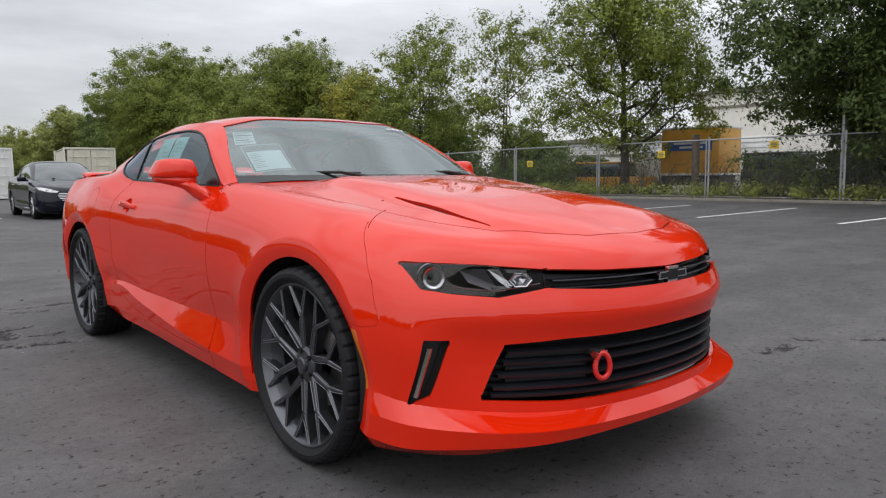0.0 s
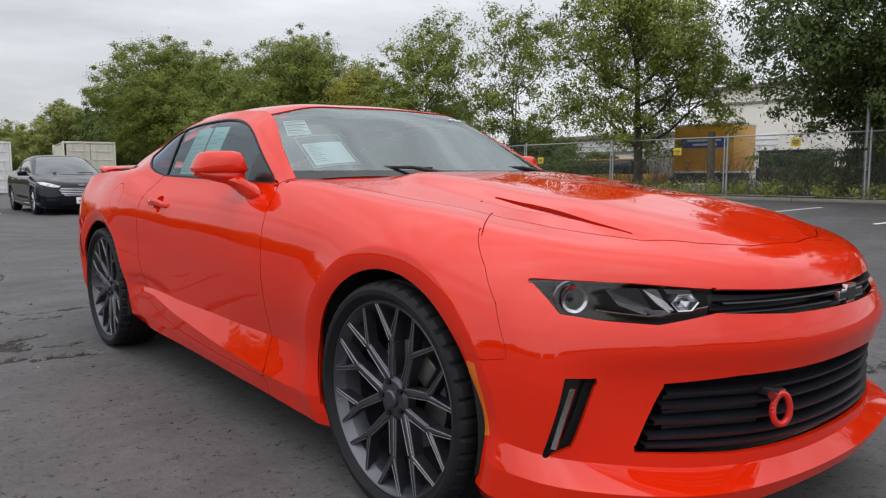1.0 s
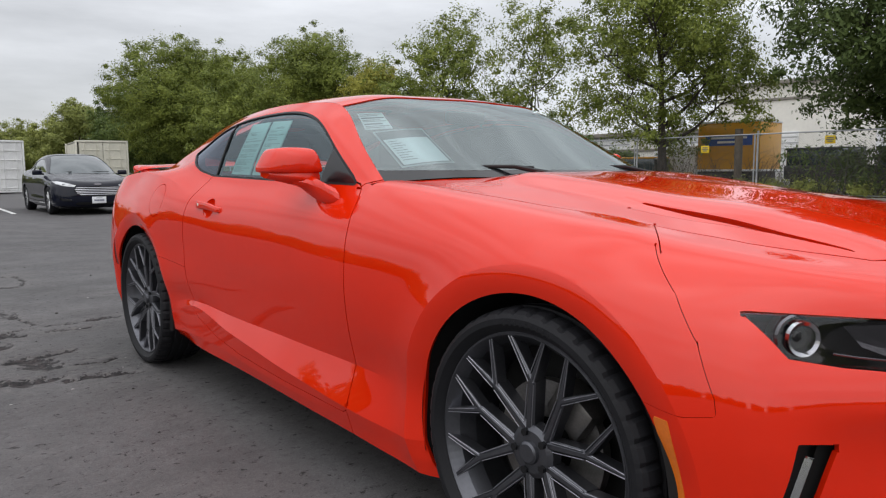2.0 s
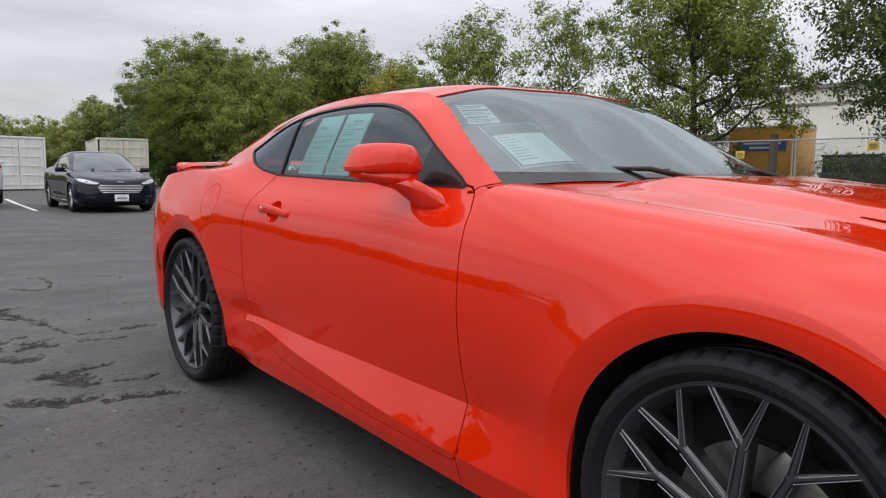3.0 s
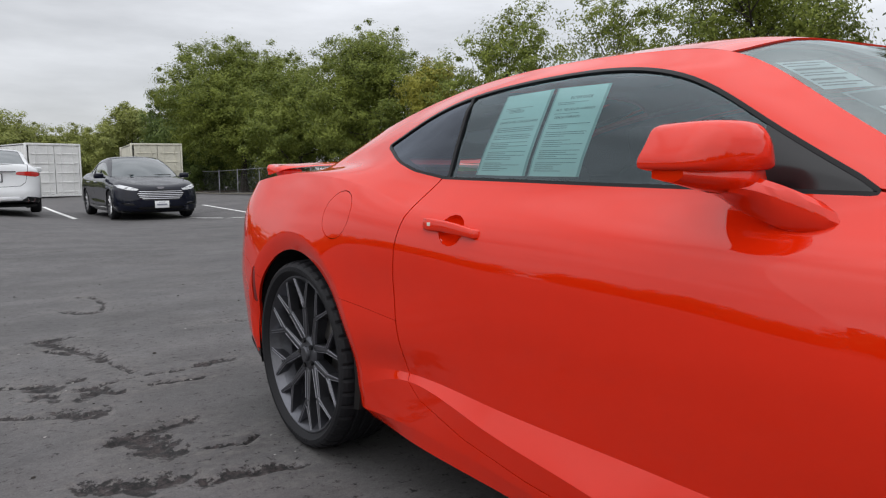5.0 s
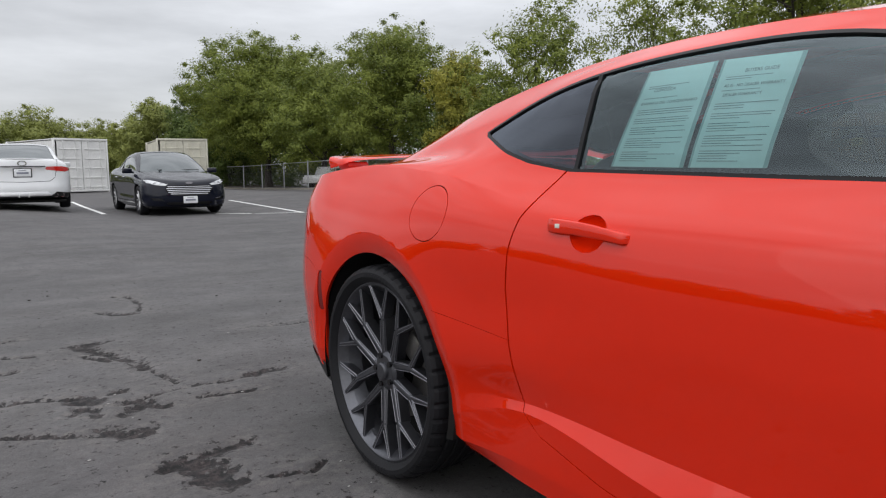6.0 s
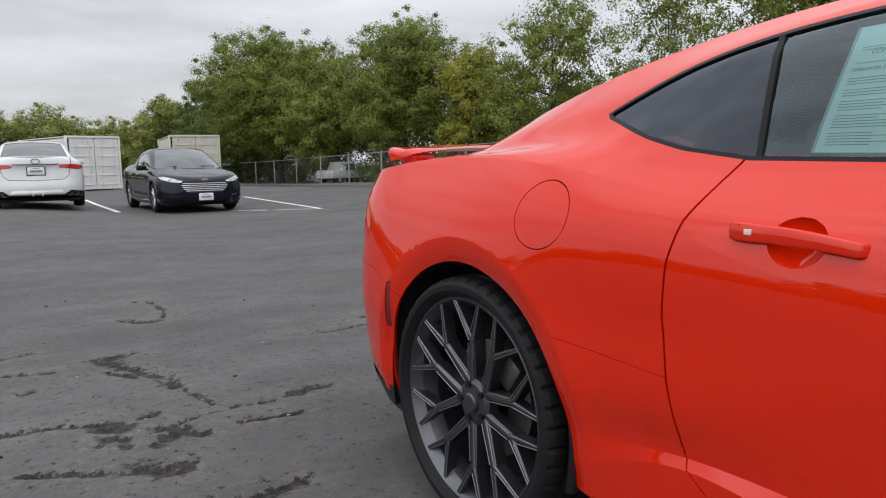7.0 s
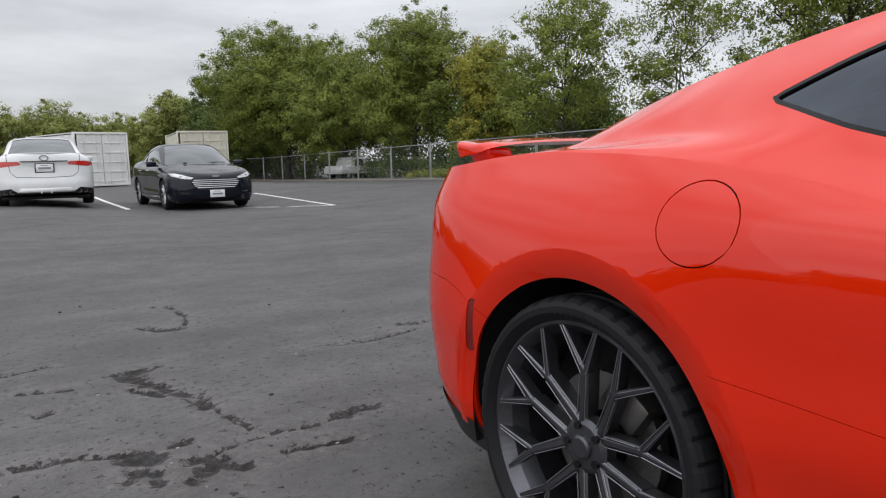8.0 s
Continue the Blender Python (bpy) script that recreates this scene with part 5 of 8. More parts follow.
def side_sheet(name, quad, off, mat, u0=0.0, u1=1.0, v0=0.0, v1=1.0, n=5, parent=None, label=""):
    """A sheet on the inside of the near door glass; quad in (y, z): top rear, top front, bottom front, bottom rear."""
    bm, rows = bmesh.new(), []
    for i in range(n + 1):
        v = v0 + (v1 - v0) * i / n
        row = []
        for j in range(n + 1):
            u = u0 + (u1 - u0) * j / n
            p = (1 - v) * ((1 - u) * np.array(quad[0]) + u * np.array(quad[1])) + v * ((1 - u) * np.array(quad[3]) + u * np.array(quad[2]))
            row.append((-(side_glass_x(p[1]) - off), p[0], p[1]))
        rows.append(row)
    grid_mesh(bm, rows)
    bm.normal_update()
    for f in bm.faces:
        if f.normal.x > 0:
            f.normal_flip()
    return part(name, bm, mat, parent or car, label)


def letters(text, quad, u, v, size, parent):
    """Printed words on a side sheet, as flat letters."""
    cu = bpy.data.curves.new("words", "FONT")
    cu.body, cu.size = text, 1.0
    tmp = bpy.data.objects.new("words", cu)
    scene.collection.objects.link(tmp)
    me = bpy.data.meshes.new_from_object(tmp.evaluated_get(bpy.context.evaluated_depsgraph_get()))
    bpy.data.objects.remove(tmp)
    q = [np.array(c) for c in quad]
    for w in me.vertices:
        uu, vv = u + w.co.x * size, v - w.co.y * size * 0.72
        p = (1 - vv) * ((1 - uu) * q[0] + uu * q[1]) + vv * ((1 - uu) * q[3] + uu * q[2])
        w.co = (-(side_glass_x(p[1]) - 0.0155), p[0], p[1])
    me.materials.append(GREY_INK)
    ob = new("printed_words", me)
    ob.parent = parent


QA = [(1.934, 1.246), (1.752, 1.250), (1.760, 1.020), (1.960, 1.024)]
QB = [(1.738, 1.250), (1.556, 1.246), (1.571, 1.018), (1.748, 1.020)]
for quad, words in ((QA, (("CONOZCA", 0.22, 0.235), ("GARANTIA DEL CONCESIONARIO", 0.10, 0.365))), (QB, (("BUYERS GUIDE", 0.34, 0.14), ("AS IS - NO DEALER WARRANTY", 0.14, 0.27), ("DEALER WARRANTY", 0.16, 0.355)))):
    sh = side_sheet("window_form", quad, 0.018, PAPER, label="pale printed form in a clear sleeve behind the door glass")
    side_sheet("sleeve_edge", quad, 0.0172, PAPER_EDGE, 0.0, 0.03, parent=sh)
    side_sheet("sleeve_edge", quad, 0.0172, PAPER_EDGE, 0.95, 1.0, parent=sh)
    for w, u, v in words:
        letters(w, quad, u, v, 0.052 if len(w) > 14 else 0.062, sh)
    rng = random.Random(len(words))
    for k in range(24):
        v = 0.42 + 0.0225 * k
        if k in (3, 7, 12, 18):
            continue
        u1 = 0.88 - rng.choice((0, 0, 0.03, 0.25, 0.4))
        side_sheet("text_line", quad, 0.0162, GREY_INK, 0.10, u1, v, v + 0.0045, 1, sh)
    for v, u0, u1 in ((0.175, 0.12, 0.7), (0.195, 0.12, 0.45), (0.30, 0.12, 0.6)):
        side_sheet("text_line", quad, 0.0162, GREY_INK, u0, u1, v, v + 0.004, 1, sh)


# ---------------------------------------------------------------- ground
def ease(a, b, v):
    f = min(1, max(0, (v - a) / (b - a)))
    return f * f * (3 - 2 * f)


def verge_z(x, y):
    """The ground along the planted side, in the units in which that side is laid out: it falls away gently."""
    return -0.9 * min(1, max(0, (y - 22) / 50)) * ease(6, 16, x)


# the planted side is laid out at one size and set down nearer and smaller, round this point
VERGE_EYE, VERGE_K = Vector((-2.125, -1.80, 1.026)), 0.67
VERGE = Matrix.Translation(VERGE_EYE) @ Matrix.Scale(VERGE_K, 4) @ Matrix.Translation(-VERGE_EYE)


def ground_z(x, y):
    """The lot is flat by the car, climbs gently towards the planted side and rises a little at one corner."""
    top = VERGE_EYE.z * (1 - VERGE_K)
    w = min(1, max(0, (1.4 - x) / 2.2)) * min(1, max(0, (y - 9) / 6))
    far = verge_z(*((Vector((x, y)) - VERGE_EYE.xy) / VERGE_K + VERGE_EYE.xy))
    f = ease(9, 13, x)
    return min(top, 0.0319 * max(0, x - 4)) + 0.20 * w + (1 - f) * verge_z(x, y) + f * VERGE_K * far


def set_down(x, y):
    """Where the line of sight from the layout's centre through a point of the flat layout meets the sloping lot."""
    s = 1.0
    for k in range(30):
        p = VERGE_EYE.lerp(Vector((x, y, 0)), s)
        s -= (ground_z(p.x, p.y) - p.z) / VERGE_EYE.z * 0.6
    p = VERGE_EYE.lerp(Vector((x, y, 0)), s)
    return p.x, p.y


def asphalt_material():
    m = bpy.data.materials.new("asphalt")
    m.use_nodes = True
    n, l = m.node_tree.nodes, m.node_tree.links
    b = n["Principled BSDF"]
    co = n.new("ShaderNodeTexCoord")

    def noise_of(scale, detail=6, rough=0.6, stretch=None):
        t = n.new("ShaderNodeTexNoise")
        t.inputs["Scale"].default_value, t.inputs["Detail"].default_value, t.inputs["Roughness"].default_value = scale, detail, rough
        if stretch:
            mp = n.new("ShaderNodeMapping")
            mp.inputs["Scale"].default_value, mp.inputs["Rotation"].default_value = stretch, (0, 0, 0.25)
            l.new(co.outputs["Object"], mp.inputs[0])
            l.new(mp.outputs[0], t.inputs["Vector"])
        else:
            l.new(co.outputs["Object"], t.inputs["Vector"])
        return t

    def ramp(src, a, b_, lo, hi):
        r = n.new("ShaderNodeMapRange")
        r.inputs["From Min"].default_value, r.inputs["From Max"].default_value = a, b_
        r.inputs["To Min"].default_value, r.inputs["To Max"].default_value = lo, hi
        l.new(src, r.inputs["Value"])
        return r.outputs[0]

    def mul(a, b_):
        x = n.new("ShaderNodeMath")
        x.operation = "MULTIPLY"
        l.new(a, x.inputs[0])
        l.new(b_, x.inputs[1])
        return x.outputs[0]

    big = ramp(noise_of(0.55).outputs["Fac"], 0.35, 0.65, 0.88, 1.12)
    streak = ramp(noise_of(0.9, 7, 0.65, (0.35, 1.6, 1)).outputs["Fac"], 0.36, 0.66, 0.86, 1.12)
    blot = ramp(noise_of(3.2, 8, 0.7).outputs["Fac"], 0.36, 0.64, 0.88, 1.12)
    grit = ramp(noise_of(160, 3, 0.7).outputs["Fac"], 0.3, 0.7, 0.72, 1.28)
    scuff = ramp(noise_of(1.4, 9, 0.78, (0.6, 1.8, 1)).outputs["Fac"], 0.40, 0.62, 0.91, 1.07)
    speck = ramp(noise_of(46, 5, 0.8).outputs["Fac"], 0.36, 0.66, 0.84, 1.16)
    fleck = ramp(noise_of(15, 9, 0.78).outputs["Fac"], 0.36, 0.64, 0.88, 1.11)
    v = mul(mul(mul(big, mul(streak, fleck)), mul(blot, grit)), mul(scuff, speck))
    tint = n.new("ShaderNodeMix")
    tint.data_type = "RGBA"
    tint.inputs["A"].default_value, tint.inputs["B"].default_value = (0.087, 0.0845, 0.088, 1), (0.097, 0.0905, 0.088, 1)
    l.new(noise_of(1.7).outputs["Fac"], tint.inputs["Factor"])
    sc = n.new("ShaderNodeVectorMath")
    sc.operation = "SCALE"
    l.new(tint.outputs["Result"], sc.inputs[0])
    l.new(v, sc.inputs["Scale"])
    # broken hollows: dark crumbs with earthy dust, edges broken up by fine grain
    at = n.new("ShaderNodeAttribute")
    at.attribute_name = "crumble"
    # pale worn halo round the breaks
    halo = n.new("ShaderNodeAttribute")
    halo.attribute_name = "worn"
    pale = n.new("ShaderNodeMix")
    pale.data_type = "RGBA"
    pale.inputs["B"].default_value = (0.20, 0.183, 0.168, 1)
    l.new(mul(halo.outputs["Fac"], ramp(noise_of(18, 8, 0.75).outputs["Fac"], 0.46, 0.62, 0.0, 0.45)), pale.inputs["Factor"])
    l.new(sc.outputs[0], pale.inputs["A"])
    edge = n.new("ShaderNodeMath")
    edge.operation = "MULTIPLY_ADD"
    edge.inputs[1].default_value = 1.42
    l.new(at.outputs["Fac"], edge.inputs[0])
    l.new(ramp(noise_of(24, 8, 0.75).outputs["Fac"], 0.36, 0.64, -1.45, 0.42), edge.inputs[2])
    fac = n.new("ShaderNodeMath")
    fac.operation, fac.use_clamp = "MULTIPLY", True
    fac.inputs[1].default_value = 5.0
    l.new(edge.outputs[0], fac.inputs[0])
    crumbs = n.new("ShaderNodeMix")
    crumbs.data_type = "RGBA"
    crumbs.inputs["A"].default_value, crumbs.inputs["B"].default_value = (0.004, 0.0035, 0.0035, 1), (0.056, 0.043, 0.042, 1)
    l.new(ramp(noise_of(32, 7, 0.75).outputs["Fac"], 0.46, 0.66, 0.0, 1.0), crumbs.inputs["Factor"])
    skin = n.new("ShaderNodeMix")
    skin.data_type = "RGBA"
    l.new(fac.outputs[0], skin.inputs["Factor"])
    l.new(pale.outputs["Result"], skin.inputs["A"])
    l.new(crumbs.outputs["Result"], skin.inputs["B"])
    l.new(skin.outputs["Result"], b.inputs["Base Color"])
    l.new(ramp(noise_of(2.2, 6).outputs["Fac"], 0.3, 0.7, 0.62, 0.86), b.inputs["Roughness"])
    b.inputs["Specular IOR Level"].default_value = 0.4
    bp, bp2 = n.new("ShaderNodeBump"), n.new("ShaderNodeBump")
    bp.inputs["Strength"].default_value, bp.inputs["Distance"].default_value = 0.5, 0.004
    l.new(noise_of(220, 3).outputs["Fac"], bp.inputs["Height"])
    bp2.inputs["Strength"].default_value, bp2.inputs["Distance"].default_value = 0.28, 0.012
    l.new(noise_of(9, 8, 0.7).outputs["Fac"], bp2.inputs["Height"])
    l.new(bp2.outputs[0], bp.inputs["Normal"])
    l.new(bp.outputs[0], b.inputs["Normal"])
    return m


ASPHALT = asphalt_material()
CRUMBLE = material("crumbled_asphalt", (0.020, 0.019, 0.018), rough=0.95, vary=0.6, scale=30, bump=0.6, bump_scale=90, second=(0.075, 0.068, 0.060), spec=0.2, island=0.5)
LINE_PAINT = material("line_paint", (0.72, 0.72, 0.70), rough=0.7, vary=0.18, scale=14, bump=0.2, bump_scale=80)
CONCRETE = material("concrete", (0.24, 0.22, 0.19), rough=0.85, vary=0.2, scale=3, bump=0.3, bump_scale=60)
SOIL = material("soil", (0.09, 0.07, 0.05), rough=0.95, vary=0.4, scale=3, bump=0.6, bump_scale=30)
LITTER = material("pale_grit", (0.40, 0.39, 0.37), rough=0.8, vary=0.2)

# where the surface has broken up: paths and widths
CRACKS = [
    ([(-1.144, 6.40), (-1.063, 6.24), (-0.92, 6.26)], 0.055), ([(-0.97, 7.05), (-0.85, 6.99), (-0.84, 6.60), (-0.91, 6.32)], 0.018),
    ([(-1.464, 5.39), (-1.37, 5.40), (-1.27, 5.44)], 0.075), ([(-1.44, 5.32), (-1.37, 5.18), (-1.32, 5.02)], 0.085), ([(-1.46, 5.12), (-1.36, 4.94)], 0.030),
    ([(-1.28, 4.93), (-1.26, 4.79), (-1.235, 4.68)], 0.085), ([(-1.88, 5.37), (-1.69, 5.29)], 0.025), ([(-1.23, 4.66), (-1.20, 4.48), (-1.17, 4.30)], 0.014),
    ([(-2.30, 4.50), (-2.0, 4.43), (-1.90, 4.425), (-1.79, 4.42), (-1.68, 4.375), (-1.52, 4.31), (-1.43, 4.33)], 0.040), ([(-1.645, 4.30), (-1.60, 4.27), (-1.546, 4.235)], 0.085),
    ([(-1.66, 4.11), (-1.61, 4.18), (-1.57, 4.13), (-1.575, 4.02)], 0.035), ([(-1.48, 3.975), (-1.39, 4.06), (-1.30, 3.985)], 0.060), ([(-1.42, 4.14), (-1.35, 4.08)], 0.050),
    ([(-1.47, 4.12), (-1.23, 4.20), (-1.085, 4.21), (-0.97, 4.19), (-0.78, 4.235)], 0.016), ([(-0.82, 4.225), (-0.74, 4.245), (-0.66, 4.24)], 0.060), ([(0.20, 5.45), (0.34, 5.38)], 0.030),
    ([(-1.47, 3.29), (-1.36, 3.34), (-1.17, 3.38)], 0.065), ([(-1.42, 3.34), (-1.37, 3.20), (-1.33, 3.06)], 0.120), ([(-1.42, 3.12), (-1.31, 3.06)], 0.060),
    ([(-1.92, 3.97), (-1.77, 3.88), (-1.60, 3.77)], 0.030), ([(-1.57, 3.79), (-1.53, 3.73), (-1.47, 3.72)], 0.100), ([(-1.65, 2.92), (-1.52, 2.85), (-1.39, 2.81)], 0.085), ([(-1.55, 2.90), (-1.50, 2.76)], 0.045),
    ([(-1.33, 2.73), (-1.17, 2.72), (-1.03, 2.665)], 0.060), ([(-1.20, 3.02), (-1.08, 2.98), (-0.99, 3.05)], 0.012), ([(-1.15, 4.02), (-1.02, 4.00), (-0.92, 3.97)], 0.016),
    ([(-0.45, 5.3), (-0.2, 5.2), (0.1, 5.25)], 0.018), ([(-2.3, 5.9), (-1.95, 5.75), (-1.75, 5.8)], 0.025), ([(-1.84, 4.99), (-1.80, 5.0)], 0.030),
    ([(1.88, -0.39), (2.0, -0.43), (2.14, -0.43)], 0.055), ([(2.32, -0.37), (2.42, -0.49)], 0.030), ([(2.60, -0.62), (2.75, -0.80)], 0.030),
]


def breakup(P):
    """How far the asphalt has crumbled at each point, 0 to 1, with ragged edges, and how worn it is round about."""
    out, worn = np.zeros(len(P)), np.zeros(len(P))
    for path, w in CRACKS:
        q = np.array(path)
        lo, hi = q.min(axis=0) - 0.35, q.max(axis=0) + 0.35
        near = np.where((P[:, 0] > lo[0]) & (P[:, 0] < hi[0]) & (P[:, 1] > lo[1]) & (P[:, 1] < hi[1]))[0]
        if len(near) == 0:
            continue
        d = poly_distance(P[near], q, False)[1]
        for i, dist in zip(near, d):
            x, y = P[i]
            rag = 0.9 * noise.noise((x * 9, y * 9, w * 50)) + 0.6 * noise.noise((x * 23, y * 23, 3.0))
            worn[i] = max(worn[i], min(1, max(0, 1.0 - dist / 0.22 + 0.4 * rag)))
            out[i] = max(out[i], min(1, max(0, 1.15 - dist / (0.56 * w + 0.012) + 0.75 * rag)))
    return out, worn


def steps(marks):
    """Grid lines: (from, to, step) stretches joined up."""
    q = []
    for a, b, st in marks:
        q += list(np.arange(a, b - 1e-6, st))
    return q + [marks[-1][1]]


xs = [-600, -120, -40, -12] + steps([(-4, -2.4, 0.2), (-2.4, -0.5, 0.02), (-0.5, 1.7, 0.1), (1.7, 2.9, 0.03), (2.9, 6, 0.775)]) + [7, 8, 9, 10, 11, 12, 13, 14, 14.62, 16, 18, 20, 24, 28, 40, 80, 160, 600]
ys = [-600, -120, -40, -12, -3, -1.2] + steps([(-1.0, -0.2, 0.05), (-0.2, 2.6, 0.35), (2.6, 7.2, 0.02)]) + [8, 9, 10, 11, 12, 13.5, 15, 18, 22, 25, 28, 32, 36, 40, 44, 48, 52, 60, 72, 100, 200, 600]
XY = np.array([(x, y) for y in ys for x in xs])
WEAR, WORN = breakup(XY)
Z = np.array([ground_z(x, y) for x, y in XY]) + np.array([-(0.016 + 0.014 * noise.noise((x * 24, y * 24, 0))) * w if w > 0 else 0.0 for (x, y), w in zip(XY, WEAR)])
nx = len(xs)
me = bpy.data.meshes.new("ground")
me.from_pydata([(x, y, z) for (x, y), z in zip(XY.tolist(), Z.tolist())], [], [(r * nx + i, r * nx + i + 1, (r + 1) * nx + i + 1, (r + 1) * nx + i) for r in range(len(ys) - 1) for i in range(nx - 1)])
me.attributes.new("crumble", "FLOAT", "POINT").data.foreach_set("value", WEAR)
me.attributes.new("worn", "FLOAT", "POINT").data.foreach_set("value", WORN)
me.materials.append(ASPHALT)
for f in me.polygons:
    f.use_smooth = True
GROUND = tagged(new("ground", me), "dark patched asphalt of a car park", "ground", kind="structure")
# loose grit
rng = random.Random(5)
bm = bmesh.new()
for k in range(120):
    x, y = rng.uniform(-3.4, 0.6), rng.uniform(1.6, 8.0)
    r = rng.choice((0.003, 0.004, 0.004, 0.005, 0.008)) * rng.uniform(0.6, 1.1)
    g = bmesh.ops.create_icosphere(bm, subdivisions=1, radius=r)["verts"]
    bmesh.ops.transform(bm, matrix=Matrix.Translation((x, y, r * 0.5)) @ Matrix.Diagonal((1.5, 1, 0.6, 1)), verts=g)
ob = tagged(part("grit", bm, [CRUMBLE], smooth=False), "dark grit scattered on the asphalt", "grit", kind="stuff")
bm = bmesh.new()
for k in range(26):
    x, y = rng.uniform(-2.4, -0.4), rng.uniform(2.3, 5.2)
    r = rng.choice((0.003, 0.004, 0.006)) * rng.uniform(0.6, 1.1)
    g = bmesh.ops.create_icosphere(bm, subdivisions=1, radius=r)["verts"]
    bmesh.ops.transform(bm, matrix=Matrix.Translation((x, y, r * 0.5)) @ Matrix.Diagonal((2.0, 1, 0.5, 1)), verts=g)
tagged(part("litter", bm, [LITTER], smooth=False), "pale grit and scraps on the asphalt", "grit", kind="stuff")


def stripe(a, b, w=0.10):
    bm = bmesh.new()
    a, b = Vector((*a, 0)), Vector((*b, 0))
    t = (b - a).normalized()
    s = Vector((-t.y, t.x, 0)) * w / 2
    n = 24
    rows = []
    for k in range(n + 1):
        p = a.lerp(b, k / n)
        e = 0.012 * noise.noise((p.x * 3, p.y * 3, 0))
        z = ground_z(p.x, p.y) + 0.005
        rows.append([(*(p + s * (1 + e * 8)).xy, z), (*(p - s * (1 - e * 8)).xy, z)])
    grid_mesh(bm, rows)
    bmesh.ops.recalc_face_normals(bm, faces=bm.faces[:])
    if bm.faces[:][0].normal.z < 0:
        bmesh.ops.reverse_faces(bm, faces=bm.faces[:])
    return part("parking_line", bm, LINE_PAINT, GROUND)


for a, b in (((1.07, 18.8), (1.63, 27.7)), ((3.30, 17.75), (4.86, 16.15)), ((4.86, 16.15), (5.65, 23.6)), ((-1.75, 18.9), (-1.2, 27.6))):
    stripe(a, b, 0.11)
for a, b in (((13.1, 6.31), (19.0, 6.49)), ((13.0, 3.20), (19.2, 3.0)), ((13.1, 9.45), (18.9, 9.78)), ((13.1, 12.6), (18.9, 13.0)), ((13.0, 0.0), (19.0, -0.1))):
    stripe(set_down(*a), set_down(*b), 0.10)

# kerb along the planting bed, and the bed
KERB_X = 22.9
bm = bmesh.new()
for k in range(40):
    y0 = -30 + 3.0 * k
    z0, z1 = verge_z(KERB_X, y0), verge_z(KERB_X, y0 + 2.99)
    g = box(bm, (KERB_X, y0, -0.05), (KERB_X + 0.16, y0 + 2.985, 0.10), 0.02, seg=2)
    for v in g:
        v.co.z += z0 + (z1 - z0) * (v.co.y - y0) / 3.0
tagged(part("kerb", bm, CONCRETE), "pale concrete kerb along the planting bed", "kerb", kind="structure")
bm = bmesh.new()
rows = []
for k in range(60):
    y = -30 + 2.0 * k
    z = verge_z(KERB_X, y)
    rows.append([(KERB_X + 0.12, y, z + 0.06), (KERB_X + 1.2, y, z + 0.14 + 0.05 * noise.noise((y, 1, 0))), (KERB_X + 3.0, y, z + 0.12), (KERB_X + 7, y, z + 0.03)])
grid_mesh(bm, rows)
bmesh.ops.recalc_face_normals(bm, faces=bm.faces[:])
tagged(part("planting_bed", bm, SOIL), "bare brown soil bed behind the kerb", "soil", kind="structure")


# ---------------------------------------------------------------- trees, shrubs, fence
def leaf_material(name, dark, light):
    m = material(name, dark, rough=0.55, vary=0.1, scale=0.5, second=light, island=0.24, spec=0.3)
    n, l = m.node_tree.nodes, m.node_tree.links
    b = n["Principled BSDF"]
    tl, mx = n.new("ShaderNodeBsdfTranslucent"), n.new("ShaderNodeMixShader")
    src = b.inputs["Base Color"].links[0].from_socket
    l.new(src, tl.inputs["Color"])
    mx.inputs[0].default_value = 0.22
    l.new(b.outputs[0], mx.inputs[1])
    l.new(tl.outputs[0], mx.inputs[2])
    l.new(mx.outputs[0], n["Material Output"].inputs["Surface"])
    return m


LEAF_MID = leaf_material("leaf_green", (0.046, 0.080, 0.015), (0.310, 0.350, 0.064))
LEAF_DARK = leaf_material("leaf_dark", (0.045, 0.082, 0.020), (0.190, 0.245, 0.060))
LEAF_PALE = leaf_material("leaf_pale", (0.130, 0.165, 0.040), (0.360, 0.375, 0.100))
LEAF_GOLD = leaf_material("leaf_gold", (0.150, 0.160, 0.024), (0.44, 0.41, 0.07))
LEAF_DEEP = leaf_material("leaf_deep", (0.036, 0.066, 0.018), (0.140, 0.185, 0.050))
BARK = material("bark", (0.060, 0.050, 0.042), rough=0.9, vary=0.35, scale=4, bump=0.8, bump_scale=25)
TWIG = material("dry_twig", (0.10, 0.085, 0.07), rough=0.9, vary=0.3, scale=3)


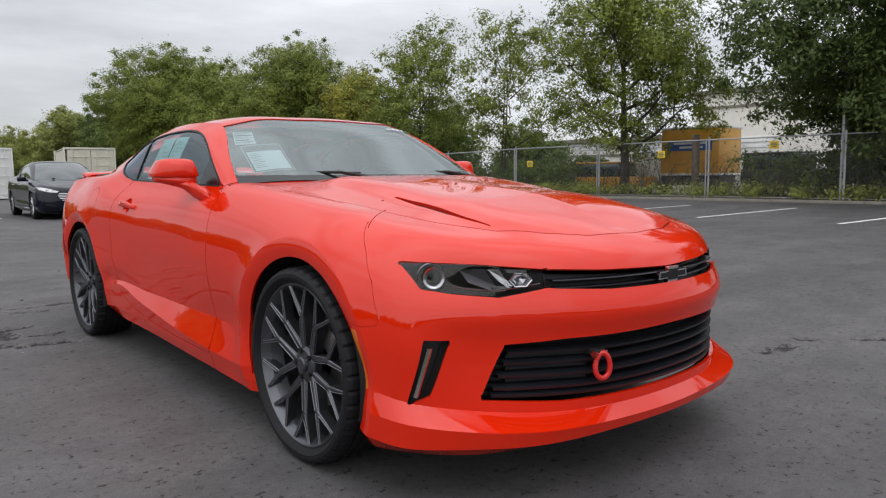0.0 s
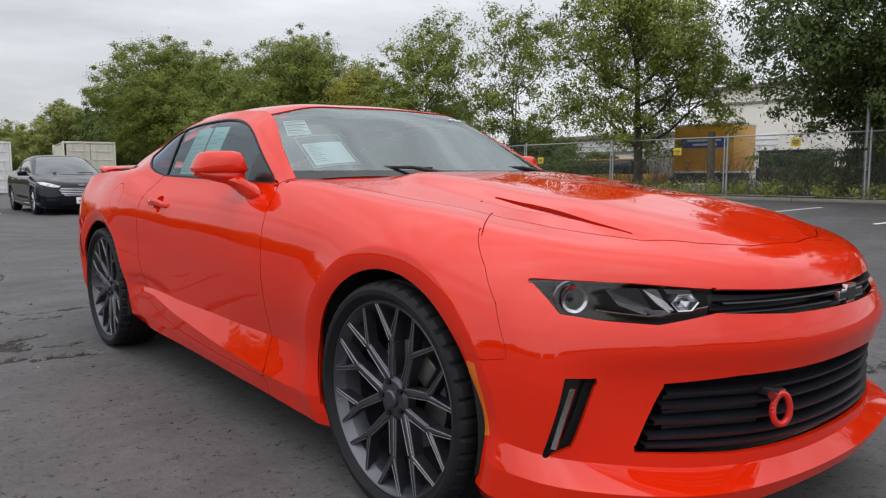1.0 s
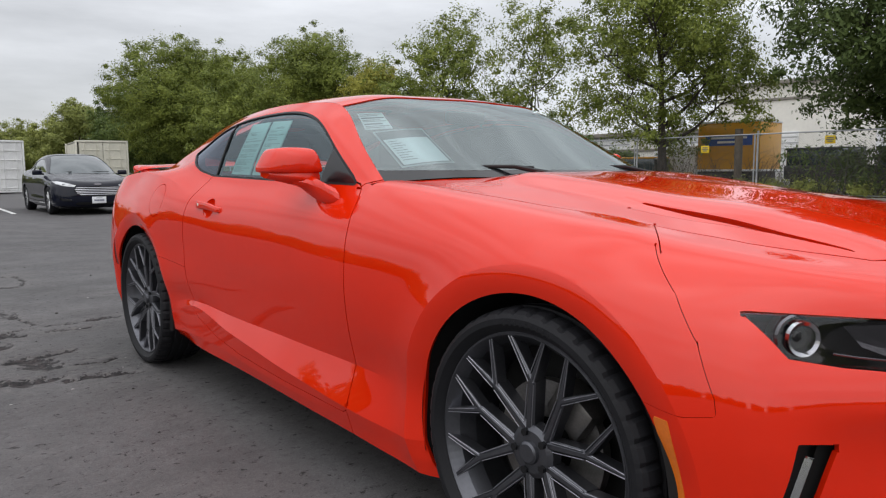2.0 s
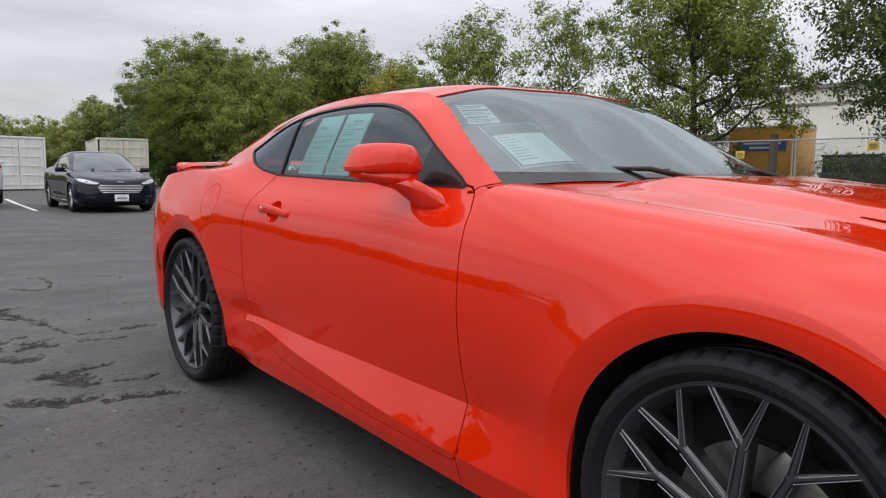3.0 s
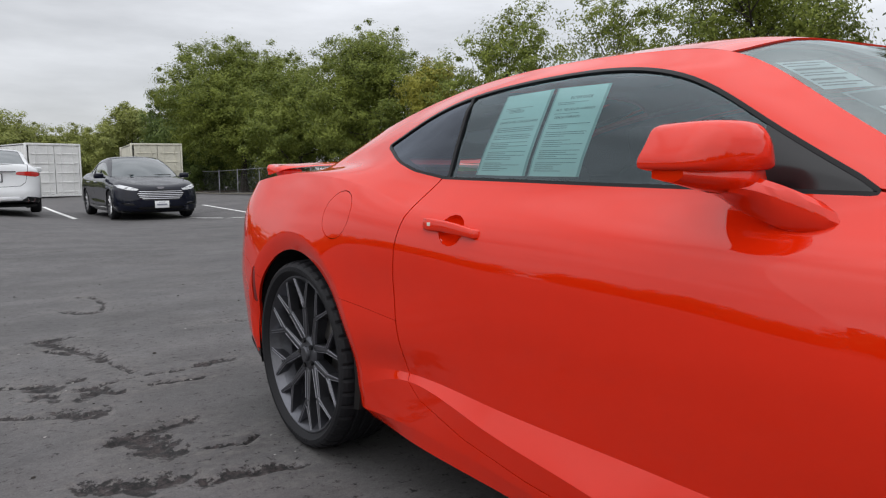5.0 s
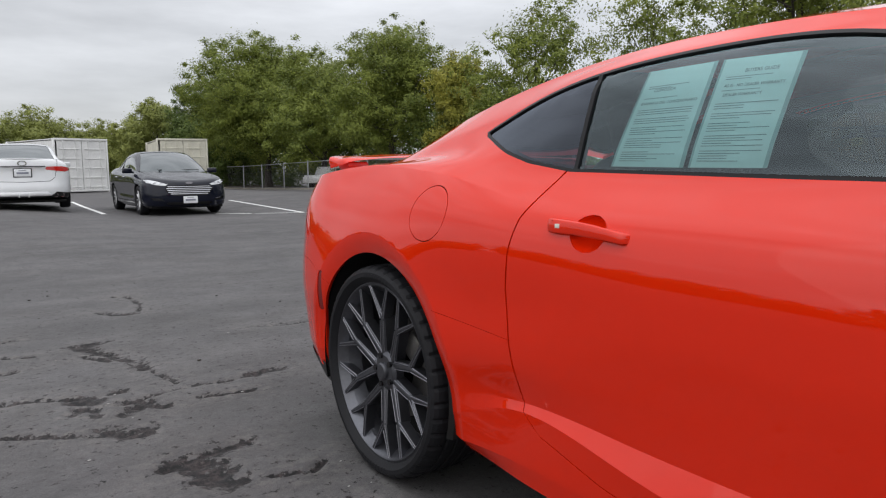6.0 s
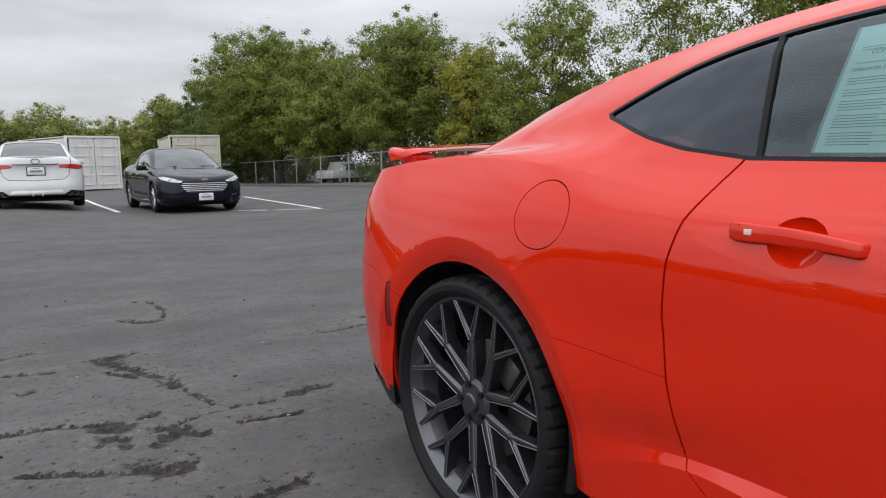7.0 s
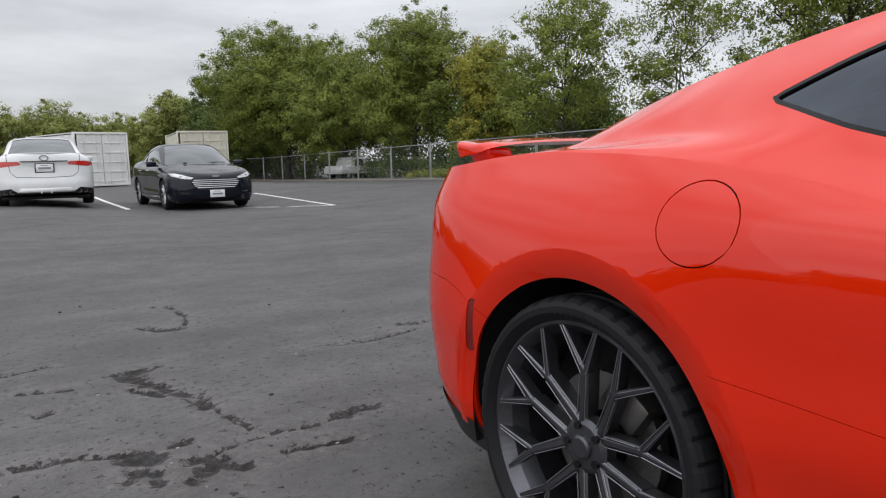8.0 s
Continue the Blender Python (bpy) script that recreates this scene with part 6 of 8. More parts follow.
def leaves_mesh(name, centres_, radii, per, size, seed, flat=0.75, ways=None):
    """Many small pointed leaves round clump centres, all in one mesh; they face outward and up, as leaves do."""
    r = np.random.default_rng(seed)
    C = np.repeat(np.asarray(centres_, float), per, axis=0)
    Rr = np.repeat(np.asarray(radii, float), per)
    N = len(C)
    D = r.normal(size=(N, 3)) * [1, 1, flat]
    P = C + D * (Rr * 0.62)[:, None]
    out = D / (np.linalg.norm(D, axis=1)[:, None] + 1e-9)
    if ways is not None:
        out = 0.55 * out + 0.75 * np.repeat(np.asarray(ways, float), per, axis=0)
    n = out + [0, 0, 0.40] + 0.50 * r.normal(size=(N, 3))
    n /= np.linalg.norm(n, axis=1)[:, None] + 1e-9
    u = np.cross(n, r.normal(size=(N, 3)))
    u /= np.linalg.norm(u, axis=1)[:, None] + 1e-9
    w = np.cross(n, u)
    s = (size * (0.6 + 0.8 * r.random(N)))[:, None]
    V = np.stack([P - u * s, P + w * s * 0.42, P + u * s, P - w * s * 0.42], axis=1).reshape(-1, 3)
    F = np.arange(N * 4).reshape(-1, 4)
    me = bpy.data.meshes.new(name)
    me.vertices.add(len(V))
    me.vertices.foreach_set("co", V.ravel())
    me.loops.add(N * 4)
    me.loops.foreach_set("vertex_index", F.ravel())
    me.polygons.add(N)
    me.polygons.foreach_set("loop_start", np.arange(0, N * 4, 4))
    me.update(calc_edges=True)
    return me


def make_tree(label, height, spread, seed, leaf, trunk_h=1.8, trunk_r=0.16, clumps=190, per=110, size=0.10, lobes=9, name="tree", lean=(0, 0), gaps=0.0, base=0.16, stems=1):
    """A tapered trunk with limbs, and a crown of leaf clumps round uneven lobes."""
    rng = random.Random(seed)
    tree = tagged(new(name), label, "tree")
    bm = bmesh.new()
    lob = []
    for k in range(lobes):
        a = 2 * math.pi * (k * 0.382 + rng.random() * 0.25)
        f = (k + 0.5) / lobes
        z = height * (base + 0.14 + (0.80 - base) * f)
        reach = spread * 0.5 * math.sin(math.pi * min(1, 0.22 + 0.72 * f)) * rng.uniform(0.45, 1.0)
        lob.append((Vector((reach * math.cos(a) + lean[0] * f, reach * math.sin(a) + lean[1] * f, z)), spread * rng.uniform(0.20, 0.30)))
    lob.append((Vector((lean[0], lean[1], height * 0.88)), spread * 0.16))
    for s in range(stems):
        o = Vector((rng.uniform(-0.5, 0.5), rng.uniform(-0.5, 0.5), 0)) * (stems > 1)
        top = Vector((lean[0] * 0.6 + o.x, lean[1] * 0.6 + o.y, height * 0.72))
        pts, rs = [], []
        for k in range(9):
            f = k / 8
            p = o.lerp(top, f) + Vector((0.12 * math.sin(3 * f + seed), 0.12 * math.cos(2.3 * f + seed), 0)) * (f > 0)
            pts.append(p - Vector((0, 0, 0.1 if k == 0 else 0)))
            rs.append(trunk_r * (1.35 if k == 0 else 1 - 0.82 * f) / (1 if stems == 1 else 1.5))
        tube(bm, pts, rs, 9)
    for c, r in lob:
        z0 = min(c.z * 0.75, max(trunk_h, c.z - rng.uniform(1.0, 2.4)))
        f = z0 / (height * 0.72)
        a = Vector((lean[0] * 0.6 * f, lean[1] * 0.6 * f, z0))
        mid = a.lerp(c, 0.5) + Vector((0, 0, -0.15 * (c - a).length * 0.5))
        tube(bm, [a, mid, c], [trunk_r * 0.42, trunk_r * 0.26, trunk_r * 0.08], 6)
        for j in range(4):
            e = c + Vector((rng.uniform(-1, 1), rng.uniform(-1, 1), rng.uniform(-0.3, 1))) * r
            tube(bm, [mid.lerp(c, 0.4 + 0.15 * j), mid.lerp(e, 0.6), e], [trunk_r * 0.15, trunk_r * 0.09, trunk_r * 0.03], 4)
    part("trunk", bm, BARK, tree)
    cc, rr, ww = [], [], []
    tot = sum(r ** 2 for _, r in lob)
    k_r = (spread / 7) ** 0.5
    for c, r in lob:
        for k in range(max(4, int(clumps * 2.1 * r ** 2 / tot))):
            if rng.random() < gaps:
                continue
            d = Vector((rng.gauss(0, 1), rng.gauss(0, 1), rng.gauss(0.1, 0.9)))
            d.normalize()
            cc.append((c + d * r * (rng.random() ** 0.45) * 1.15)[:])
            ww.append(d[:])
            rr.append(rng.uniform(0.22, 0.62) * k_r)
    # loose sprays that break the outline
    for c, r in lob:
        for k in range(int(clumps * 0.35 / len(lob))):
            d = Vector((rng.gauss(0, 1), rng.gauss(0, 1), rng.gauss(0.3, 0.8)))
            d.normalize()
            cc.append((c + d * r * rng.uniform(1.0, 1.25))[:])
            ww.append(d[:])
            rr.append(rng.uniform(0.15, 0.34) * k_r)
    per = int(per * 0.70)
    me = leaves_mesh("crown", cc, rr, per, size, seed, ways=ww)
    me.materials.append(leaf)
    crown = new("crown", me)
    crown.parent = tree
    return tree


def plant(tree, x, y, turn=0.0, scale=1.0):
    tree.matrix_basis = (VERGE @ Matrix.Translation((x, y, verge_z(x, y))) if x > 25 else Matrix.Translation((x, y, ground_z(x, y)))) @ pose(0, 0, 0, 0, 0, turn) @ Matrix.Scale(scale, 4)
    return tree


plant(make_tree("broad green street tree with a dark forked trunk", 9.8, 7.5, 3, LEAF_MID, 2.0, 0.24, 310, 120, 0.080, 13, gaps=0.16, base=0.16), 26.0, 17.3)
plant(make_tree("tall dense dark green tree leaning over the fence", 12.4, 8.6, 8, LEAF_DEEP, 2.2, 0.30, 760, 130, 0.090, 18, lean=(-0.6, 0.4), base=0.06), 25.6, 5.75)
plant(make_tree("dark leafy shrub under the leaning tree", 6.4, 6.6, 9, LEAF_DEEP, 0.5, 0.12, 300, 120, 0.085, 10, name="bush", base=-0.08, stems=2), 27.4, 5.7)
plant(make_tree("thin sparse young tree with open twiggy crown", 9.4, 5.4, 12, LEAF_MID, 1.0, 0.10, 130, 85, 0.080, 11, gaps=0.20, stems=2), 26.2, 24.8)
plant(make_tree("loose green tree with many stems", 9.6, 7.6, 17, LEAF_MID, 1.0, 0.14, 190, 105, 0.090, 11, gaps=0.18, stems=2), 26.2, 32.6)
plant(make_tree("small yellowing shrub tree beside the fence", 8.9, 4.8, 21, LEAF_GOLD, 0.6, 0.14, 170, 130, 0.085, 8, base=0.02, stems=2), 27.5, 41.8)
plant(make_tree("rounded dense green tree with dark hollows", 11.3, 8.8, 26, LEAF_MID, 2.2, 0.28, 400, 165, 0.090, 14, base=0.24), 26.8, 49.6)
plant(make_tree("large spreading green tree with billowing crown", 13.6, 14.5, 31, LEAF_MID, 2.6, 0.40, 560, 210, 0.11, 15, base=0.22), 26.8, 74.5)
plant(make_tree("dark green tree crowded by its neighbours", 10.4, 10.5, 37, LEAF_MID, 2.4, 0.30, 340, 180, 0.105, 11, base=0.20), 28.0, 63.5)
plant(make_tree("green tree with a low round crown beyond the big tree", 11.0, 11.0, 39, LEAF_DARK, 1.6, 0.3, 320, 160, 0.13, 11, base=0.06), 27.0, 92.0)
plant(make_tree("dark green tree behind the white container", 6.8, 6.2, 41, LEAF_DARK, 1.0, 0.26, 260, 170, 0.090, 10, base=0.02), 16.6, 56.0)
plant(make_tree("pale green tree at the edge of the lot", 6.9, 5.6, 45, LEAF_PALE, 0.8, 0.20, 200, 160, 0.10, 9, base=0.02, gaps=0.15), 13.9, 66.0)
plant(make_tree("dense evergreen tree beyond the fence", 11.0, 9.0, 52, LEAF_DARK, 1.2, 0.28, 300, 110, 0.10, 12), 25.5, -2.5)
plant(make_tree("dense green tree filling the gap by the fence", 8.0, 7.5, 55, LEAF_DARK, 0.8, 0.2, 240, 100, 0.11, 10, base=0.02), 30.5, 44.5)
plant(make_tree("green tree in the second row", 5.6, 6.0, 57, LEAF_DARK, 0.8, 0.2, 150, 95, 0.11, 10, base=0.03), 31.0, 36.0)
plant(make_tree("low green tree behind the young tree", 3.4, 5.0, 59, LEAF_DARK, 0.6, 0.14, 180, 100, 0.10, 10, base=0.02), 31.5, 28.0)
plant(make_tree("low shrubby tree beside the pale shed", 1.7, 2.4, 63, LEAF_DARK, 0.4, 0.10, 110, 95, 0.10, 9, base=0.0), 30.5, 22.8)

# far hedgerow beyond the containers
hedge = make_tree("tall pale green bush in the far hedgerow", 6.0, 8.5, 61, LEAF_PALE, 0.4, 0.12, 190, 150, 0.115, 9, name="bush", gaps=0.1, base=-0.02, stems=2)
plant(hedge, 5.5, 84.0)
tagged(hedge, group="far hedgerow")
hr = random.Random(4)
for x in (9.0, 12.5, 16.5):
    copy_thing(hedge, Matrix.Translation((x, 86 + hr.uniform(-2, 3), 0)) @ pose(0, 0, 0, 0, 0, hr.uniform(0, 360)) @ Matrix.Scale(hr.uniform(0.8, 0.95), 4))
for k in range(13):
    x = 1.0 - k * 5.8
    c = copy_thing(hedge, Matrix.Translation((x, 82 + hr.uniform(-4, 5), 0)) @ pose(0, 0, 0, 0, 0, hr.uniform(0, 360)) @ Matrix.Scale(hr.uniform(0.85, 1.2), 4))
# trees on the other sides of the lot, mirrored in the paint
back = make_tree("green tree along the far side of the lot", 3.4, 7.0, 71, LEAF_MID, 0.6, 0.24, 150, 80, 0.17, 9, base=-0.12)
plant(back, -38, 10)
tagged(back, group="trees across the lot")
for k in range(16):
    y = -46 + 6.6 * k
    copy_thing(back, Matrix.Translation((-38 + hr.uniform(-3, 3), y, 0)) @ pose(0, 0, 0, 0, 0, hr.uniform(0, 360)) @ Matrix.Scale(hr.uniform(0.7, 1.1), 4))
for k in range(13):
    copy_thing(back, Matrix.Translation((-30 + 5.0 * k, -44 + hr.uniform(-3, 3), 0)) @ pose(0, 0, 0, 0, 0, hr.uniform(0, 360)) @ Matrix.Scale(hr.uniform(0.7, 1.05), 4))

# ground cover along the kerb, brush behind the fence
rng = random.Random(9)
cc, rr = [], []
for k in range(420):
    y = rng.uniform(-6, 46)
    x = KERB_X + rng.uniform(0.35, 2.4)
    cc.append((x, y, verge_z(x, y) + 0.22 + 0.30 * rng.random()))
    rr.append(rng.uniform(0.24, 0.46))
me = leaves_mesh("ground_cover", cc, rr, 75, 0.06, 77, 0.55)
me.materials.append(LEAF_PALE)
tagged(new("ground_cover", me), "low leafy ground cover along the kerb", "plants", kind="stuff")
cc, rr = [], []
for k in range(170):
    y = rng.choice((3.5, 4.2, 8.4, 9.2, 9.8, 10.3, 11.4, 19.6, 20.2, 22.5, 24.5, 26, 28, 31, 34, 38, 41, 46, 50, 54)) + rng.uniform(-1.0, 1.0)
    x = KERB_X + rng.uniform(1.4, 3.8)
    cc.append((x, y, verge_z(x, y) + rng.uniform(0.3, 1.6)))
    rr.append(rng.uniform(0.35, 0.65))
me = leaves_mesh("scrub", cc, rr, 120, 0.07, 78, 0.9)
me.materials.append(LEAF_DARK)
tagged(new("scrub", me), "dark leafy scrub growing through the fence", "plants", kind="stuff")
# undergrowth below the far trees; its dark leaf colour stands for their shade
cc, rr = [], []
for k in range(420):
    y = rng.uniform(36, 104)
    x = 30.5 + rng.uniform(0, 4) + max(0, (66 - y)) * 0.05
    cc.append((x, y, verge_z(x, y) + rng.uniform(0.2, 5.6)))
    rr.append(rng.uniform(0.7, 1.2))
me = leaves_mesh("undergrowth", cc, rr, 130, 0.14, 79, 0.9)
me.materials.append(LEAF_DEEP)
tagged(new("undergrowth", me), "undergrowth below the far trees, leaves coloured dark to stand for shade", "plants", kind="stuff")
bm = bmesh.new()
for k in range(900):
    y, x = rng.uniform(2, 40), KERB_X + rng.uniform(1.0, 3.2)
    z = verge_z(x, y)
    a = Vector((x, y, z))
    b = a + Vector((rng.uniform(-0.6, 0.6), rng.uniform(-0.8, 0.8), rng.uniform(0.7, 1.7)))
    c = b + Vector((rng.uniform(-0.5, 0.5), rng.uniform(-0.6, 0.6), rng.uniform(-0.2, 0.4)))
    tube(bm, [a, a.lerp(b, 0.5) + Vector((0.1, 0.05, 0.1)), b, c], [0.014, 0.011, 0.008, 0.004], 3, cap=False)
tagged(part("dry_brush", bm, TWIG), "grey leafless brush behind the wire fence", "plants", kind="stuff")

GALV = material("galvanised_steel", (0.42, 0.43, 0.44), rough=0.45, metal=0.7, vary=0.2, scale=6)
WIRE = material("fence_wire", (0.16, 0.165, 0.165), rough=0.5, metal=0.6, vary=0.2, scale=6)
SIGN_YELLOW = material("yellow_sign", (0.75, 0.52, 0.02), rough=0.5, vary=0.08, scale=10)
FENCE_X, FENCE_H = 23.55, 2.3


def fence_bay(y0, y1):
    """One bay of wire fence: a post, a top rail and a woven mesh."""
    h = FENCE_H
    z0, z1 = verge_z(FENCE_X, y0), verge_z(FENCE_X, y1)
    f = tagged(new("wire_fence"), "galvanised chain-link fence bay on steel posts", "fence", "wire fence bays")
    f.location = (FENCE_X, y0, z0)
    bm = bmesh.new()
    rod(bm, (0, 0, -0.1), (0, 0, h + 0.12), 0.036, 10)
    part("post", bm, GALV, f)
    bm = bmesh.new()
    rod(bm, (0, 0.12, -0.1), (0, 0.12, h + 0.02), 0.026, 10)
    part("post", bm, GALV, f)
    bm = bmesh.new()
    rod(bm, (0, 0, h), (0, y1 - y0, h + z1 - z0), 0.024, 8)
    part("top_rail", bm, GALV, f)
    bm = bmesh.new()
    rod(bm, (0, 0, 0.14), (0, y1 - y0, 0.14 + z1 - z0), 0.016, 6)
    part("bottom_rail", bm, GALV, f)
    L, st, w = y1 - y0, 0.085, 0.0045
    V, F = [], []

    def strip(a, b):
        n = len(V)
        V.extend([(0, a[0] - w / 2, a[1]), (0, a[0] + w / 2, a[1]), (0, b[0] + w / 2, b[1]), (0, b[0] - w / 2, b[1])])
        F.append((n, n + 1, n + 2, n + 3))
    H = h - 0.14
    k = -H
    while k < L:
        for sg in (1, -1):
            a, b = (k, 0.0), (k + H, H)
            if a[0] < 0:
                a = (0.0, -k)
            if b[0] > L:
                b = (L, L - k)
            if sg > 0:
                strip((a[0], a[1] + 0.14), (b[0], b[1] + 0.14))
            else:
                strip((L - a[0], a[1] + 0.14), (L - b[0], b[1] + 0.14))
        k += st
    V = [(x, y, z + (z1 - z0) * y / L) for x, y, z in V]
    me = bpy.data.meshes.new("mesh")
    me.from_pydata(V, [], F)
    me.materials.append(WIRE)
    o = new("mesh", me)
    o.parent = f
    return f


ys_f = [-8.2, -3.2, 1.84, 6.84, 11.7, 16.85, 21.85, 26.9, 32.0, 37.2, 42.3, 47.4, 52.5, 57.6, 62.7, 68, 73, 78]
for a, b in zip(ys_f, ys_f[1:]):
    fence_bay(a, b)
for y, z in ((9.2, 2.02), (13.75, 1.80), (20.9, 1.55), (1.2, 1.9)):
    s = tagged(new("fence_sign"), "small yellow warning plate wired to the fence", "sign", "fence signs")
    s.location = (FENCE_X - 0.04, y, verge_z(FENCE_X, y) + z)
    bm = bmesh.new()
    box(bm, (-0.008, -0.17, -0.14), (0.008, 0.17, 0.14), 0.004)
    part("plate", bm, SIGN_YELLOW, s)
    for dz, w in ((0.06, 0.11), (0.0, 0.13), (-0.06, 0.08)):
        bm = bmesh.new()
        box(bm, (-0.011, -w, dz - 0.018), (-0.009, w, dz + 0.018))
        part("text_bar", bm, GREY_INK, s)


# ---------------------------------------------------------------- containers, other vehicles, buildings
CONTAINER_WHITE = material("container_white", (0.74, 0.74, 0.73), rough=0.55, vary=0.12, scale=1.5, bump=0.15, bump_scale=20)
CONTAINER_CREAM = material("container_cream", (0.58, 0.56, 0.47), rough=0.6, vary=0.15, scale=1.5, bump=0.15, bump_scale=20)
RUST = material("rusty_steel", (0.16, 0.085, 0.05), rough=0.8, vary=0.4, scale=6)
BLACK_PAINT = material("black_car_paint", (0.003, 0.0045, 0.013), rough=0.4, coat=1.0, coat_rough=0.015, coat_ior=1.36, vary=0.2, scale=3, spec=0.1)
WHITE_PAINT = material("white_car_paint", (0.70, 0.71, 0.72), rough=0.4, coat=1.0, coat_rough=0.03, vary=0.04, scale=3)
SILVER_RIM = material("silver_rim", (0.66, 0.66, 0.67), rough=0.3, metal=0.8, vary=0.1)
PLATE = material("number_plate", (0.78, 0.79, 0.81), rough=0.45, vary=0.05)
BLUE_INK = material("plate_ink", (0.22, 0.23, 0.28), rough=0.5, vary=0.1)
LAMP_WHITE = material("lamp_white", (0.34, 0.35, 0.38), rough=0.15, coat=0.8, vary=0.1, scale=20)
WALL_WHITE = material("white_plaster", (0.78, 0.755, 0.69), rough=0.8, vary=0.08, scale=0.6, bump=0.1, bump_scale=15)
YELLOW_PAINT = material("yellow_truck_paint", (0.68, 0.33, 0.02), rough=0.45, coat=0.4, vary=0.1, scale=1.5)
BLUE_SIGN = material("blue_sign", (0.03, 0.09, 0.36), rough=0.5, vary=0.12, scale=4)
DARK_STEEL = material("dark_machinery", (0.05, 0.05, 0.055), rough=0.55, vary=0.3, scale=3)
WOOD = material("weathered_wood", (0.17, 0.14, 0.11), rough=0.85, vary=0.3, scale=5)


def container(label, mat, x, y, turn, length=6.06):
    """A freight container: corrugated sides, door end towards -y with locking rods and ribs."""
    W, H = 2.44, 2.59
    c = tagged(new("shipping_container"), label, "container")
    c.matrix_basis = Matrix.Translation((x, y, ground_z(x, y))) @ pose(0, 0, 0, 0, 0, turn)
    for sx in (-1, 1):
        bm, rows = bmesh.new(), []
        k, yy = 0, 0.1
        while yy < length - 0.1:
            d = 0.036 if (k // 2) % 2 else 0.0
            rows.append([(sx * (W / 2 - d), yy, 0.15), (sx * (W / 2 - d), yy, H - 0.1)])
            yy += 0.07 if k % 2 == 0 else 0.068
            k += 1
        grid_mesh(bm, rows, flip=sx > 0)
        part("side_wall", bm, mat, c, smooth=False)
    bm = bmesh.new()
    box(bm, (-W / 2, 0.05, H - 0.06), (W / 2, length, H - 0.01), 0.01)
    part("roof", bm, mat, c)
    bm = bmesh.new()
    box(bm, (-W / 2, length - 0.06, 0.1), (W / 2, length, H - 0.02), 0.01)
    part("end_wall", bm, mat, c)
    bm = bmesh.new()
    box(bm, (-W / 2 + 0.02, 0.1, 0.06), (W / 2 - 0.02, length - 0.05, 0.16), 0.01)
    part("floor_frame", bm, RUST, c)
    for sx in (-1, 1):
        for y0 in (0.0, length - 0.14):
            bm = bmesh.new()
            box(bm, (sx * W / 2 - 0.08, y0, 0.0), (sx * W / 2 + 0.08 - 0.07 * 1, y0 + 0.14, H), 0.015)
            part("corner_post", bm, mat, c)
    for z in (0.06, H - 0.10):
        bm = bmesh.new()
        box(bm, (-W / 2, -0.01, z), (W / 2, 0.12, z + 0.10), 0.012)
        part("end_beam", bm, mat, c)
    for sx in (-1, 1):
        bm = bmesh.new()
        x0, x1 = (-W / 2 + 0.09, -0.012) if sx < 0 else (0.012, W / 2 - 0.09)
        box(bm, (x0, 0.03, 0.17), (x1, 0.075, H - 0.11), 0.008)
        for k in range(5):
            z = 0.26 + k * 0.45
            box(bm, (x0 + 0.10, 0.0, z), (x1 - 0.10, 0.035, z + 0.055), 0.010, seg=1)
        door = part("door", bm, mat, c, smooth=False)
        for f in (0.25, 0.75):
            bm = bmesh.new()
            xx = x0 + (x1 - x0) * f
            rod(bm, (xx, -0.02, 0.12), (xx, -0.02, H - 0.06), 0.017, 8)
            box(bm, (xx - 0.02, -0.035, 1.05), (xx + 0.02, 0.02, 1.13))
            r = part("locking_rod", bm, mat, door)
    bm = bmesh.new()
    box(bm, (-W / 2 + 0.25, -0.004, 0.55), (-W / 2 + 0.45, 0.004, 0.80))
    part("label_plate", bm, DARK_STEEL, c)
    return c


container("white steel shipping container with ribbed doors", CONTAINER_WHITE, 3.75, 38.8, 14, 6.06)
container("cream steel shipping container standing askew", CONTAINER_CREAM, 8.6, 39.2, -8, 6.06)


def small_wheel(parent, x, y, r, sx, w=0.21, rim=SILVER_RIM):
    m = Matrix.Translation((x, y, r)) @ pose(0, 0, 0, 0, 0, 0 if sx > 0 else 180)
    bm = bmesh.new()
    lathe(bm, [(r * 0.70, w / 2 - 0.01), (r * 0.72, w / 2), (r * 0.93, w / 2), (r, w / 2 - 0.04), (r, -w / 2 + 0.04), (r * 0.93, -w / 2), (r * 0.7, -w / 2)], 40, m)
    t = part("tyre", bm, RUBBER, parent)
    bm = bmesh.new()
    lathe(bm, [(0.001, w / 2 - 0.05), (r * 0.64, w / 2 - 0.055), (r * 0.66, w / 2 - 0.01), (r * 0.71, w / 2 - 0.008)], 40, m)
    part("rim", bm, DARK_STEEL, t)
    for k in range(10):
        bm = bmesh.new()
        a = 36 * k
        bar(bm, polar(r * 0.10, a, w / 2 - 0.02), polar(r * 0.68, a, w / 2 - 0.012), 0.045, 0.025, 0.035)
        bmesh.ops.transform(bm, matrix=m, verts=bm.verts[:])
        part("spoke", bm, rim, t)
    return t


GLASS_CAR = material("car_glass", (0.034, 0.050, 0.056), rough=0.03, spec=0.5, coat=0.8, coat_ior=1.5, vary=0.1)
TAIL_RED = material("tail_lamp_red", (0.50, 0.015, 0.012), rough=0.15, coat=1.0, vary=0.15, scale=10)
LAMP_CLEAR = material("lamp_clear", (0.60, 0.61, 0.63), rough=0.22, metal=0.2, coat=1.0, vary=0.25, scale=40)


def rows_at(y, *xz):
    return [(x, y, z) for x, z in xz]


